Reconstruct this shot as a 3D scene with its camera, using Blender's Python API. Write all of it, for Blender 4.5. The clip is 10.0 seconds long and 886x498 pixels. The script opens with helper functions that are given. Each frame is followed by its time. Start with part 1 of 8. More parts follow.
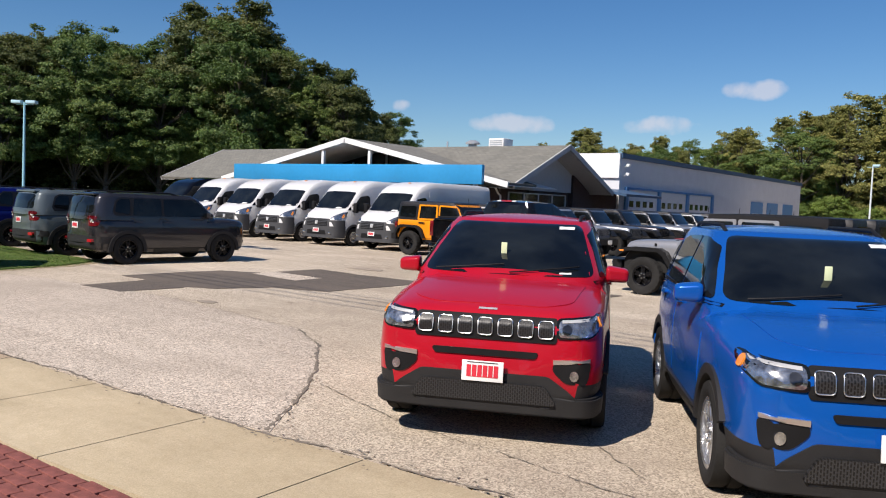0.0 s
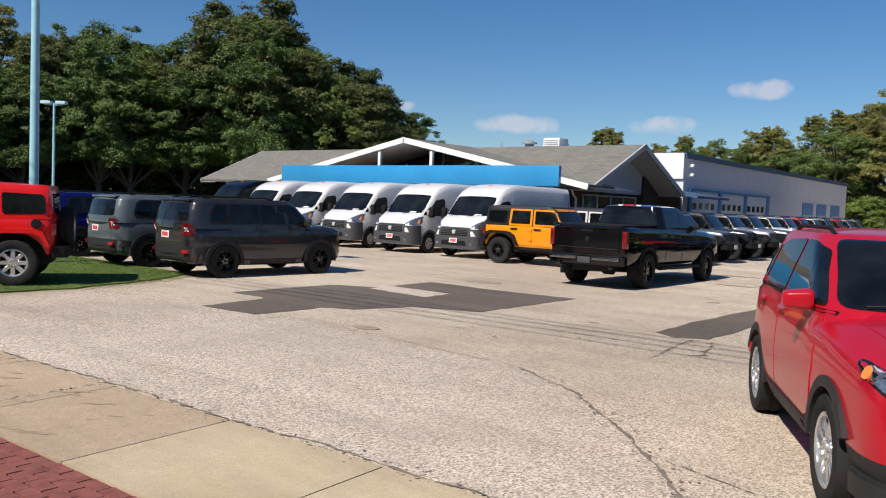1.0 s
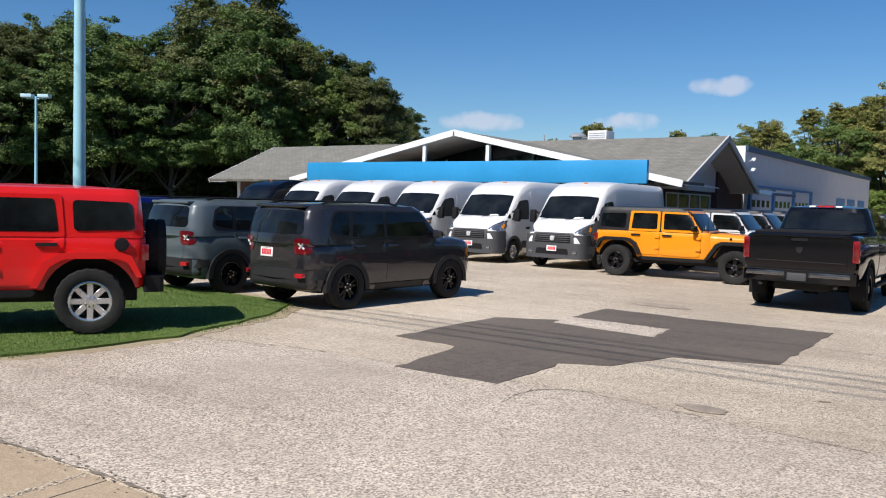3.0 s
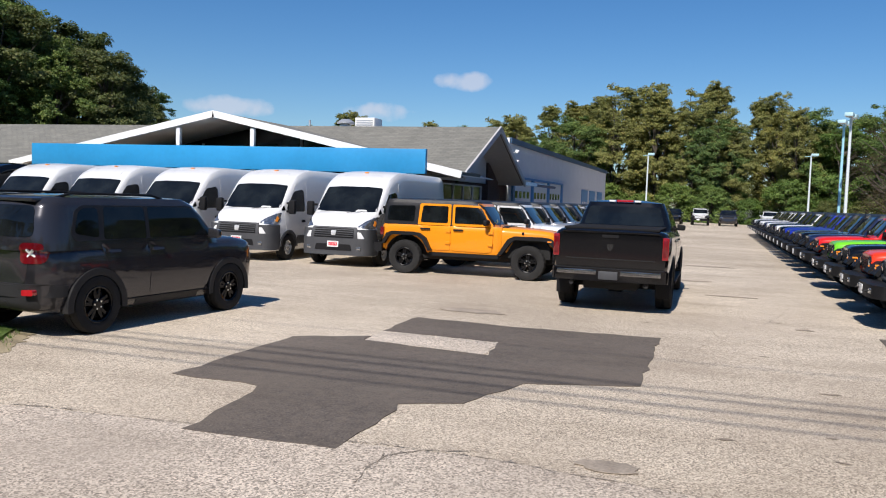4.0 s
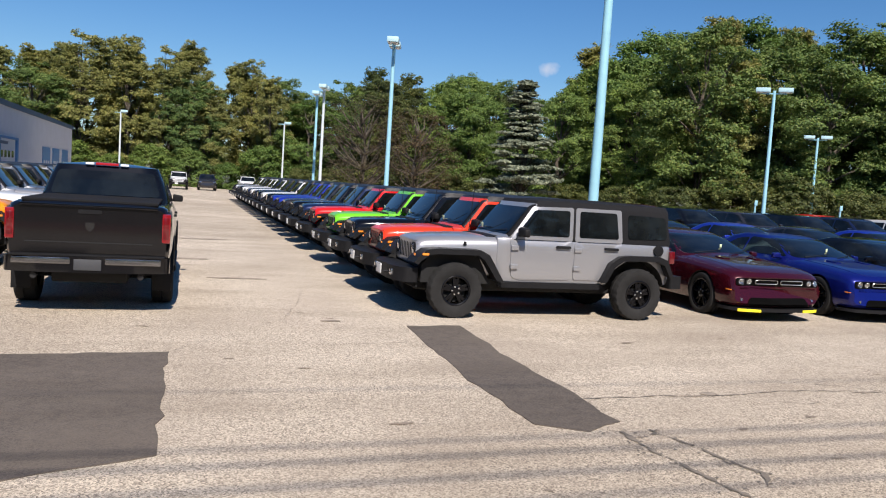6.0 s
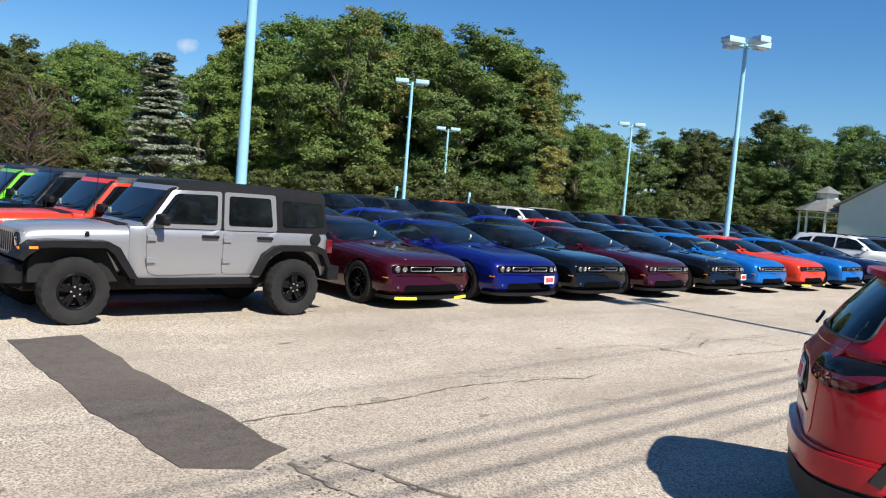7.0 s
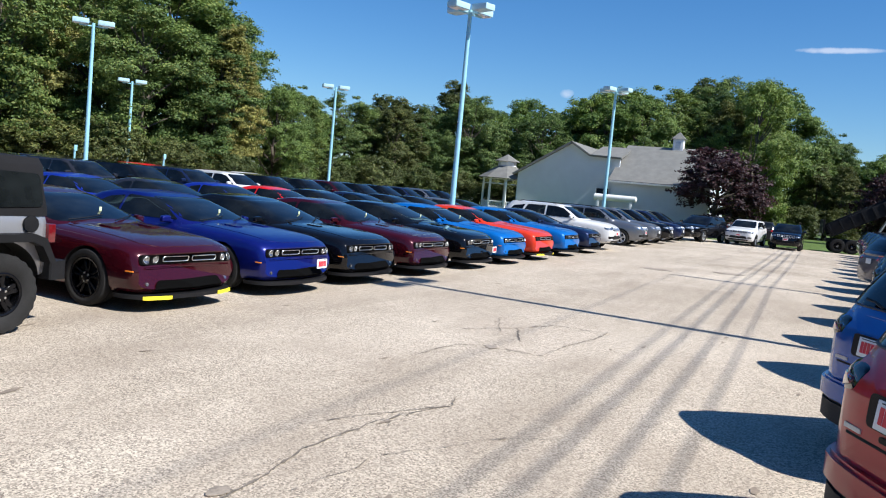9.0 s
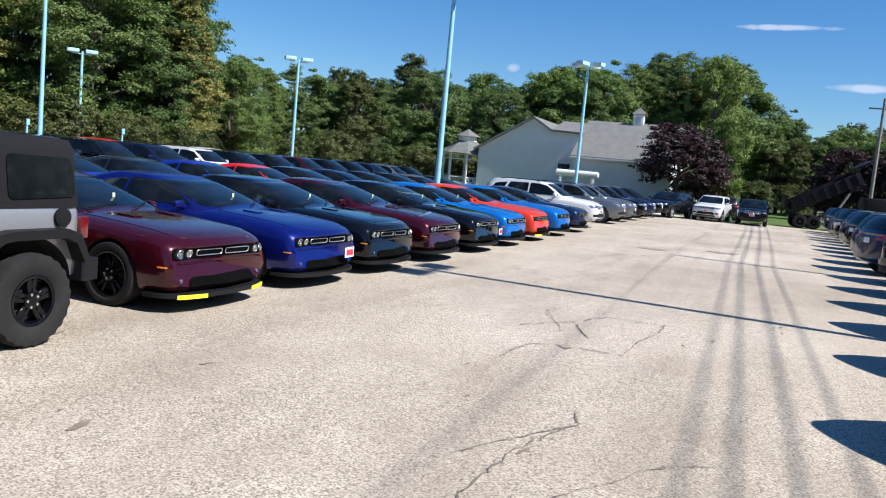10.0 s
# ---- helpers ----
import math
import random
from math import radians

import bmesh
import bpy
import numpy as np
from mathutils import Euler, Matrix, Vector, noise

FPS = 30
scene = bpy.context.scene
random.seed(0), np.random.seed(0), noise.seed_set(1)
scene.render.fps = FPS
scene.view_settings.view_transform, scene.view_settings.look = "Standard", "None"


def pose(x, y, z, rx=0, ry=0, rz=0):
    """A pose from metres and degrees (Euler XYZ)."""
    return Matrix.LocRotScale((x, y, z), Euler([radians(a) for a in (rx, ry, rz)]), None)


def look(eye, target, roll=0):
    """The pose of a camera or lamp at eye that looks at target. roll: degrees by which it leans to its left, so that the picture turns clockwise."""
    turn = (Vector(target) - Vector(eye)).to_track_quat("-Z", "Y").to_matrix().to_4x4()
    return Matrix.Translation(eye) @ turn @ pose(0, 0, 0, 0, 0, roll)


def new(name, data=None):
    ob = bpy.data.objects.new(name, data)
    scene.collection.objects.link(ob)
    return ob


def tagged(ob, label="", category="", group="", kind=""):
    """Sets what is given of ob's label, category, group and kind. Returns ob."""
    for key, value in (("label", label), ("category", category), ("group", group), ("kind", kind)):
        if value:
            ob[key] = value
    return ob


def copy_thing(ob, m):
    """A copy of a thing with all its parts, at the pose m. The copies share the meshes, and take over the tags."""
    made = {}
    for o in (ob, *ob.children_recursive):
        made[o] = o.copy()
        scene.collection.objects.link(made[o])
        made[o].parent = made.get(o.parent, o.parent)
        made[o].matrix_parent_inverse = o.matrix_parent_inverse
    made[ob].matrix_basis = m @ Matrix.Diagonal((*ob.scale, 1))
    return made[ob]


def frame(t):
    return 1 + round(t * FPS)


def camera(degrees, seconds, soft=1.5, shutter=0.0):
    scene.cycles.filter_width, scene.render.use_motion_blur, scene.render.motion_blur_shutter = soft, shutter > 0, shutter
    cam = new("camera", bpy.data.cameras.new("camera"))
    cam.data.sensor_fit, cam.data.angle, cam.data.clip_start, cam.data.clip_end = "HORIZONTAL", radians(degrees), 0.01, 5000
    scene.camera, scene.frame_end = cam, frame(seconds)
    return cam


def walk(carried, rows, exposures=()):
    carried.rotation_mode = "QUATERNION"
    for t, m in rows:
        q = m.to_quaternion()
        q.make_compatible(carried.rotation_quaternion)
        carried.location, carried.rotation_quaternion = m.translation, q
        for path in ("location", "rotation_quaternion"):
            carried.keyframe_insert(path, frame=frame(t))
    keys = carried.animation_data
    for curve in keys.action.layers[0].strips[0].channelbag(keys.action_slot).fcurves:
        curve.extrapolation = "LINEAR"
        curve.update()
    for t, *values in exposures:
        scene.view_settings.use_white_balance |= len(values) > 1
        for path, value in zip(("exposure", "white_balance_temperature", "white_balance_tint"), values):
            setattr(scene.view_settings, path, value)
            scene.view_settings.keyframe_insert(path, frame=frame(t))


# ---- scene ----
from mathutils.bvhtree import BVHTree

cam = camera(57.7, 10.0, soft=1.1)
PATH = [
    (0, (-0.562, 1.261, 1.776), (-1.794, 2.832, 1.662), 2.4),
    (0.5, (-2.282, 1.194, 1.765), (-3.517, 2.763, 1.651), 2.3),
    (1, (-3.934, 1.145, 1.763), (-5.177, 2.709, 1.651), 2.2),
    (1.5, (-5.512, 1.171, 1.765), (-6.76, 2.73, 1.655), 2.1),
    (2, (-6.945, 1.3, 1.774), (-8.198, 2.855, 1.665), 1.9),
    (2.2, (-7.505, 1.43, 1.759), (-8.759, 2.984, 1.65), 1.9),
    (3.3, (-9.958, 2.521, 1.773), (-11.018, 4.213, 1.655), 1.6),
    (3.5, (-10.317, 2.86, 1.774), (-11.26, 4.62, 1.655), 1.65),
    (4, (-11.028, 3.6, 1.828), (-11.662, 5.493, 1.703), 2.05),
    (4.5, (-11.448, 4.385, 1.83), (-11.814, 6.347, 1.7), 2.4),
    (5, (-11.67, 5.168, 1.841), (-11.753, 7.161, 1.7), 2.93),
    (5.2, (-11.694, 5.449, 1.852), (-11.662, 7.443, 1.707), 3.06),
    (6.3, (-11.376, 6.701, 1.886), (-10.52, 8.502, 1.737), 4.0),
    (6.5, (-11.275, 6.906, 1.87), (-10.256, 8.621, 1.727), 4.2),
    (7, (-11.03, 7.504, 1.872), (-9.673, 8.968, 1.744), 4.7),
    (7.5, (-10.843, 8.087, 1.883), (-9.29, 9.341, 1.761), 5.1),
    (8, (-10.614, 8.702, 1.886), (-8.935, 9.782, 1.763), 5.3),
    (8.5, (-10.361, 9.409, 1.874), (-8.6, 10.348, 1.746), 5.4),
    (9, (-10.115, 10.145, 1.865), (-8.302, 10.975, 1.715), 5.4),
    (9.5, (-9.958, 10.933, 1.872), (-8.108, 11.669, 1.687), 5.4),
    (10, (-9.821, 11.773, 1.854), (-7.959, 12.476, 1.653), 5.4),
]
walk(cam, [(t, look(eye, target, roll)) for t, eye, target, roll in PATH],
     [(0, .23, 6480, 15), (1, .16, 6480, 14), (2, .16, 6350, 13), (3.5, .28, 6180, 12), (4, .22, 6200, 13), (4.5, .06, 6270, 14), (5, .05, 6350, 15), (6.5, .47, 6330, 13), (7, .5, 6100, 10), (8, .56, 5950, 10), (10, .54, 5850, 11)])

# ---- light ----
SUN_UP, SUN_ROUND = 47.0, 184.5
world = bpy.data.worlds.new("sky")
scene.world = world
world.use_nodes = True
wn, wl = world.node_tree.nodes, world.node_tree.links
wn.clear()
w_out, w_bg, w_sky = wn.new("ShaderNodeOutputWorld"), wn.new("ShaderNodeBackground"), wn.new("ShaderNodeTexSky")
w_sky.sky_type, w_sky.sun_disc = "NISHITA", False
w_sky.sun_elevation, w_sky.sun_rotation = radians(SUN_UP), radians(SUN_ROUND)
w_sky.air_density, w_sky.dust_density, w_sky.ozone_density = 1.0, 0.2, 3.0
w_bg.inputs["Strength"].default_value = 0.073
wl.new(w_bg.outputs[0], w_out.inputs[0])


def world_math(op, a, b=None):
    n = wn.new("ShaderNodeMath")
    n.operation = op
    for i, v in enumerate((a, b)):
        if v is None:
            continue
        if isinstance(v, (int, float)):
            n.inputs[i].default_value = v
        else:
            wl.new(v, n.inputs[i])
    return n.outputs[0]


CLOUDS = ((-17.6, 8.3, 2.7, .75), (-33.5, 5.8, 3.2, .75), (-23.6, 5.9, 3.0, .75), (-41.5, 6.7, .8, .5), (24.4, 8.6, .9, .75), (73, 7.3, .7, .45), (90.6, 10.9, 3.0, .22), (95.5, 7.3, 2.5, .3))
# small fair-weather clouds low over the horizon: azimuth, elevation, half width, half height in degrees
w_dir = wn.new("ShaderNodeTexCoord").outputs["Generated"]
w_noise = wn.new("ShaderNodeTexNoise")
w_noise.inputs["Scale"].default_value, w_noise.inputs["Detail"].default_value = 34.0, 7.0
wl.new(w_dir, w_noise.inputs["Vector"])
cloud_mask = None
for az, el, hw, hh in CLOUDS:
    a, e = radians(az), radians(el)
    ahead = (math.sin(a) * math.cos(e), math.cos(a) * math.cos(e), math.sin(e))
    side, up = (math.cos(a), -math.sin(a), 0), (-math.sin(a) * math.sin(e), -math.cos(a) * math.sin(e), math.cos(e))
    sq = []
    for axis, half in ((side, hw), (up, hh)):
        d = wn.new("ShaderNodeVectorMath")
        d.operation = "DOT_PRODUCT"
        d.inputs[1].default_value = axis
        wl.new(w_dir, d.inputs[0])
        sq.append(world_math("POWER", world_math("ABSOLUTE", world_math("DIVIDE", d.outputs["Value"], math.sin(radians(half)))), 2.0))
    front = wn.new("ShaderNodeVectorMath")
    front.operation = "DOT_PRODUCT"
    front.inputs[1].default_value = ahead
    wl.new(w_dir, front.inputs[0])
    body = world_math("SUBTRACT", 1.0, world_math("ADD", sq[0], sq[1]))
    rough_edge = world_math("ADD", body, world_math("MULTIPLY", world_math("SUBTRACT", w_noise.outputs["Fac"], 0.56), 2.6))
    one = world_math("MULTIPLY", world_math("GREATER_THAN", front.outputs["Value"], 0.5), world_math("MAXIMUM", 0.0, rough_edge))
    cloud_mask = one if cloud_mask is None else world_math("MAXIMUM", cloud_mask, one)
w_mix = wn.new("ShaderNodeMixRGB")
wl.new(world_math("MINIMUM", 0.62, world_math("MULTIPLY", cloud_mask, 0.8)), w_mix.inputs["Fac"])
w_deep = wn.new("ShaderNodeHueSaturation")
w_deep.inputs["Saturation"].default_value = 1.26
wl.new(w_sky.outputs[0], w_deep.inputs["Color"])
w_blue = wn.new("ShaderNodeMixRGB")
w_blue.blend_type = "MULTIPLY"
w_blue.inputs["Fac"].default_value = 1.0
w_blue.inputs["Color2"].default_value = (0.88, 1.0, 1.10, 1)
wl.new(w_deep.outputs[0], w_blue.inputs["Color1"])
wl.new(w_blue.outputs[0], w_mix.inputs["Color1"])
w_mix.inputs["Color2"].default_value = (8.0, 8.2, 8.8, 1)
wl.new(w_mix.outputs[0], w_bg.inputs["Color"])

sun_data = bpy.data.lights.new("sun", "SUN")
sun_data.energy, sun_data.angle, sun_data.color = 5.0, radians(0.53), (1.0, 0.93, 0.82)
sun = new("sun", sun_data)
sa, se = radians(SUN_ROUND), radians(SUN_UP)
sun.matrix_world = look((math.sin(sa) * math.cos(se) * 80, math.cos(sa) * math.cos(se) * 80, math.sin(se) * 80), (0, 0, 0))

# ---- materials ----
MATS = {}


def ramp(nt, stops, src):
    r = nt.nodes.new("ShaderNodeValToRGB")
    while len(r.color_ramp.elements) < len(stops):
        r.color_ramp.elements.new(0.5)
    for el, (pos, col) in zip(r.color_ramp.elements, stops):
        el.position, el.color = pos, (*col, 1)
    nt.links.new(src, r.inputs["Fac"])
    return r.outputs["Color"]


def noise_out(nt, scale, detail=5.0, rough=0.55, coord="Object", stretch=None):
    tc = nt.nodes.new("ShaderNodeTexCoord")
    n = nt.nodes.new("ShaderNodeTexNoise")
    n.inputs["Scale"].default_value, n.inputs["Detail"].default_value, n.inputs["Roughness"].default_value = scale, detail, rough
    src = tc.outputs[coord]
    if stretch:
        mp = nt.nodes.new("ShaderNodeMapping")
        mp.inputs["Scale"].default_value = stretch
        nt.links.new(src, mp.inputs["Vector"])
        src = mp.outputs[0]
    nt.links.new(src, n.inputs["Vector"])
    return n.outputs["Fac"]


def bump(nt, height, strength, dist, bsdf, normal=None):
    b = nt.nodes.new("ShaderNodeBump")
    b.inputs["Strength"].default_value, b.inputs["Distance"].default_value = strength, dist
    nt.links.new(height, b.inputs["Height"])
    if normal:
        nt.links.new(normal, b.inputs["Normal"])
    nt.links.new(b.outputs[0], bsdf.inputs["Normal"])
    return b.outputs[0]


def blank(name):
    m = bpy.data.materials.new(name)
    m.use_nodes = True
    return m, m.node_tree, m.node_tree.nodes["Principled BSDF"]


def mix(nt, fac, a, b, mode="MIX"):
    n = nt.nodes.new("ShaderNodeMixRGB")
    n.blend_type = mode
    for sock, v in (("Fac", fac), ("Color1", a), ("Color2", b)):
        if isinstance(v, (int, float)):
            n.inputs[sock].default_value = v
        elif isinstance(v, tuple):
            n.inputs[sock].default_value = (*v, 1)
        else:
            nt.links.new(v, n.inputs[sock])
    return n.outputs[0]


def simple(name, col, rough=0.5, metal=0.0, vary=0.12, scale=6.0, bumps=0.0, bscale=60.0, coat=0.0, coord="Object", spec=0.5):
    """A surface of one colour with stains at a large and grain at a small scale."""
    if name in MATS:
        return MATS[name]
    m, nt, b = blank(name)
    big, small = noise_out(nt, scale, 4, coord=coord), noise_out(nt, scale * 14, 3, coord=coord)
    both = mix(nt, 0.35, big, small)
    lo, hi = tuple(c * (1 - vary) for c in col), tuple(min(1, c * (1 + vary)) for c in col)
    nt.links.new(ramp(nt, [(0.3, lo), (0.7, hi)], both), b.inputs["Base Color"])
    rr = nt.nodes.new("ShaderNodeMapRange")
    rr.inputs["To Min"].default_value, rr.inputs["To Max"].default_value = max(0.02, rough - 0.08), min(1, rough + 0.08)
    nt.links.new(big, rr.inputs["Value"])
    nt.links.new(rr.outputs[0], b.inputs["Roughness"])
    b.inputs["Metallic"].default_value, b.inputs["Coat Weight"].default_value, b.inputs["Coat Roughness"].default_value = metal, coat, 0.05
    b.inputs["Specular IOR Level"].default_value = spec
    if bumps:
        bump(nt, noise_out(nt, bscale, 4, coord=coord), bumps, 0.01, b)
    MATS[name] = m
    return m


def paint(name, col, metal=0.0, rough=0.32):
    """Car paint: coloured base under a clear coat, with fine flakes and a little dust."""
    key = "paint_" + name
    if key in MATS:
        return MATS[key]
    m, nt, b = blank(key)
    flake = noise_out(nt, 900.0, 2)
    dust = noise_out(nt, 2.2, 5)
    c = ramp(nt, [(0.35, tuple(v * 0.9 for v in col)), (0.65, tuple(min(1, v * 1.1) for v in col))], flake)
    c = mix(nt, ramp(nt, [(0.45, (0, 0, 0)), (0.8, ((0.004,) * 3 if max(col) < 0.05 else (0.014,) * 3))], dust), c, (0.45, 0.40, 0.34))
    nt.links.new(c, b.inputs["Base Color"])
    b.inputs["Metallic"].default_value, b.inputs["Roughness"].default_value = metal, rough
    b.inputs["Coat Weight"].default_value, b.inputs["Coat Roughness"].default_value, b.inputs["Specular IOR Level"].default_value = (0.8 if max(col) < 0.1 else 0.55), 0.05, (0.06 if max(col) < 0.02 else 0.15)
    MATS[key] = m
    return m

M_TYRE = simple("tyre_rubber", (0.028, 0.0275, 0.027), 0.9, spec=0.08, vary=0.25, scale=5, bumps=0.3, bscale=120)
M_RIM_BLACK = simple("black_rim", (0.004, 0.004, 0.005), 0.25, 0.0, coat=0.12, spec=0.2)
M_RIM_SILVER = simple("silver_rim", (0.62, 0.63, 0.65), 0.28, 0.9)
M_DARK = simple("black_plastic", (0.013, 0.013, 0.014), 0.55, spec=0.14, vary=0.2, bumps=0.15, bscale=300)
M_CLAD = simple("grey_plastic", (0.021, 0.0205, 0.021), 0.6, spec=0.3, vary=0.15, bumps=0.15, bscale=300)
M_WELL = simple("wheel_well", (0.012, 0.012, 0.012), 0.9)
M_CHROME = simple("chrome", (0.86, 0.86, 0.85), 0.32, 1.0, vary=0.05)
M_SOFT = simple("black_soft_top", (0.013, 0.013, 0.0145), 0.85, spec=0.2, vary=0.2, bumps=0.4, bscale=500)
M_HARD = simple("black_hard_top", (0.015, 0.015, 0.017), 0.45, spec=0.3, vary=0.15, bumps=0.2, bscale=400)
M_RED_LENS = simple("red_lens", (0.42, 0.015, 0.02), 0.12, vary=0.2, coat=1.0)
M_AMBER = simple("amber_lens", (0.85, 0.27, 0.03), 0.15, vary=0.1, coat=1.0)
M_WHITE = simple("white_plate", (0.82, 0.82, 0.80), 0.4, vary=0.06)
M_PLATE_RED = simple("red_print", (0.62, 0.03, 0.05), 0.45)
M_TAG = simple("pale_yellow_tag", (0.72, 0.80, 0.50), 0.5, vary=0.05)
M_YELLOW = simple("yellow_guard", (0.95, 0.80, 0.03), 0.45, vary=0.05)
M_INK = simple("dark_print", (0.02, 0.02, 0.02), 0.5)
M_VAN_GREY = simple("van_grey_plastic", (0.050, 0.052, 0.057), 0.6, vary=0.15)
M_LENS = simple("headlamp_lens", (0.36, 0.37, 0.38), 0.14, 0.8, vary=0.9, scale=26, coat=1.0)
M_LENS_RED_DARK = simple("smoked_red_lens", (0.13, 0.005, 0.008), 0.12, vary=0.3, coat=1.0)
M_DARK_CHROME = simple("dark_chrome", (0.11, 0.11, 0.115), 0.25, 1.0)
M_TAIL = simple("tail_lens", (0.24, 0.009, 0.013), 0.12, vary=0.3, coat=1.0)
M_STEP = simple("dark_bumper_chrome", (0.30, 0.30, 0.31), 0.22, 1.0)
M_VOID = simple("black_opening", (0.003, 0.003, 0.003), 0.9, spec=0.05)
M_BADGE = simple("silver_badge", (0.55, 0.55, 0.55), 0.35, 0.3)
M_GLASS = None


def grille_mesh_material():
    """Black plastic honeycomb behind the grille openings."""
    m, nt, b = blank("grille_mesh")
    mp = nt.nodes.new("ShaderNodeMapping")
    mp.inputs["Rotation"].default_value = (0, radians(90), 0)
    nt.links.new(nt.nodes.new("ShaderNodeTexCoord").outputs["Object"], mp.inputs["Vector"])
    br = nt.nodes.new("ShaderNodeTexBrick")
    nt.links.new(mp.outputs[0], br.inputs["Vector"])
    br.inputs["Scale"].default_value, br.inputs["Brick Width"].default_value, br.inputs["Row Height"].default_value = 1.0, .030, .017
    br.inputs["Mortar Size"].default_value, br.inputs["Mortar Smooth"].default_value = .0042, .1
    br.inputs["Color1"].default_value = br.inputs["Color2"].default_value = (.004, .004, .004, 1)
    br.inputs["Mortar"].default_value = (.028, .028, .03, 1)
    nt.links.new(br.outputs["Color"], b.inputs["Base Color"])
    b.inputs["Roughness"].default_value = .4
    bump(nt, br.outputs["Fac"], .6, .01, b)
    return m


M_MESH = grille_mesh_material()


def car_glass():
    """Dark tinted car glass over an unlit cabin."""
    m, nt, b = blank("car_glass")
    nt.links.new(ramp(nt, [(0.4, (0.004, 0.005, 0.006)), (0.7, (0.014, 0.017, 0.018))], noise_out(nt, 1.8, 3)), b.inputs["Base Color"])
    b.inputs["Roughness"].default_value, b.inputs["IOR"].default_value, b.inputs["Specular IOR Level"].default_value = 0.03, 1.5, 0.36
    return m


M_GLASS = car_glass()
BASE = paint("base", (0.5, 0.5, 0.5))
COLOURS = {
    "red": paint("red", (0.40, 0.006, 0.018), 0.0, .3), "blue": paint("blue", (0.003, 0.084, 0.38), 0.15, .22),
    "indigo": paint("indigo", (0.005, 0.010, 0.135), 0.3), "maroon": paint("maroon", (0.042, 0.0025, 0.007), 0.2, .25),
    "black": paint("black", (0.004, 0.004, 0.005), 0.0, .12), "granite": paint("granite", (0.045, 0.044, 0.049), 0.5, .2),
    "sky": paint("sky", (0.009, 0.125, 0.43), 0.1), "orange": paint("orange", (0.62, 0.040, 0.013), 0.0),
    "amber": paint("amber", (0.80, 0.27, 0.008), 0.0), "silver": paint("silver", (0.36, 0.36, 0.372), 0.5),
    "white": paint("white", (0.66, 0.66, 0.655), 0.0), "lime": paint("lime", (0.16, 0.55, 0.02), 0.0),
    "scarlet": paint("scarlet", (0.62, 0.012, 0.012), 0.0), "anvil": paint("anvil", (0.10, 0.125, 0.14), 0.1),
    "navy": paint("navy", (0.010, 0.018, 0.06), 0.3), "steel": paint("steel", (0.20, 0.21, 0.23), 0.7),
    "vermilion": paint("vermilion", (0.72, 0.045, 0.012), 0.0), "cobalt": paint("cobalt", (0.012, 0.03, 0.30), 0.2),
}


# ---- mesh helpers ----
def part(name, bm, material, parent=None, label="", sharp=38, more=()):
    """One mesh object from a bmesh, under a thing or part."""
    me = bpy.data.meshes.new(name)
    bm.to_mesh(me)
    bm.free()
    for m in (material, *more):
        me.materials.append(m)
    if sharp:
        me.shade_smooth()
        me.set_sharp_from_angle(angle=radians(sharp))
    ob = new(name, me)
    ob.parent = parent
    return tagged(ob, label)


def again(name, ob, parent, m=None, label=""):
    """Another object on the same mesh."""
    o = new(name, ob.data)
    o.parent = parent
    if m is not None:
        o.matrix_basis = m
    return tagged(o, label)


def thing(name, label, category, group="", kind=""):
    return tagged(new(name), label, category, group, kind)


def box(bm, x0, x1, y0, y1, z0, z1, bevel=0.0, seg=2, m=None):
    r = bmesh.ops.create_cube(bm, size=1.0)
    vs = r["verts"]
    bmesh.ops.scale(bm, vec=(abs(x1 - x0), abs(y1 - y0), abs(z1 - z0)), verts=vs)
    bmesh.ops.translate(bm, vec=((x0 + x1) / 2, (y0 + y1) / 2, (z0 + z1) / 2), verts=vs)
    if bevel:
        es = list({e for v in vs for e in v.link_edges})
        out = bmesh.ops.bevel(bm, geom=es, offset=bevel, segments=seg, affect="EDGES", profile=0.6)
        vs = list({v for v in out["verts"]} | {v for v in vs if v.is_valid})
    if m is not None:
        bmesh.ops.transform(bm, matrix=m, verts=[v for v in vs if v.is_valid])
    return vs


def cube(x0, x1, y0, y1, z0, z1, bevel=0.0, m=None):
    bm = bmesh.new()
    box(bm, x0, x1, y0, y1, z0, z1, bevel, m=m)
    return bm


def tube(bm, pts, radii, seg=8, cap=True):
    """A round bar through points."""
    pts = [Vector(p) for p in pts]
    if isinstance(radii, (int, float)):
        radii = [radii] * len(pts)
    rings = []
    for i, p in enumerate(pts):
        d = (pts[min(i + 1, len(pts) - 1)] - pts[max(i - 1, 0)]).normalized()
        q = d.to_track_quat("Z", "Y")
        rings.append([bm.verts.new(p + q @ Vector((math.cos(2 * math.pi * k / seg) * radii[i], math.sin(2 * math.pi * k / seg) * radii[i], 0))) for k in range(seg)])
    for a, b in zip(rings, rings[1:]):
        for k in range(seg):
            bm.faces.new((a[k], a[(k + 1) % seg], b[(k + 1) % seg], b[k]))
    if cap:
        bm.faces.new(rings[0][::-1])
        bm.faces.new(rings[-1])
    return bm


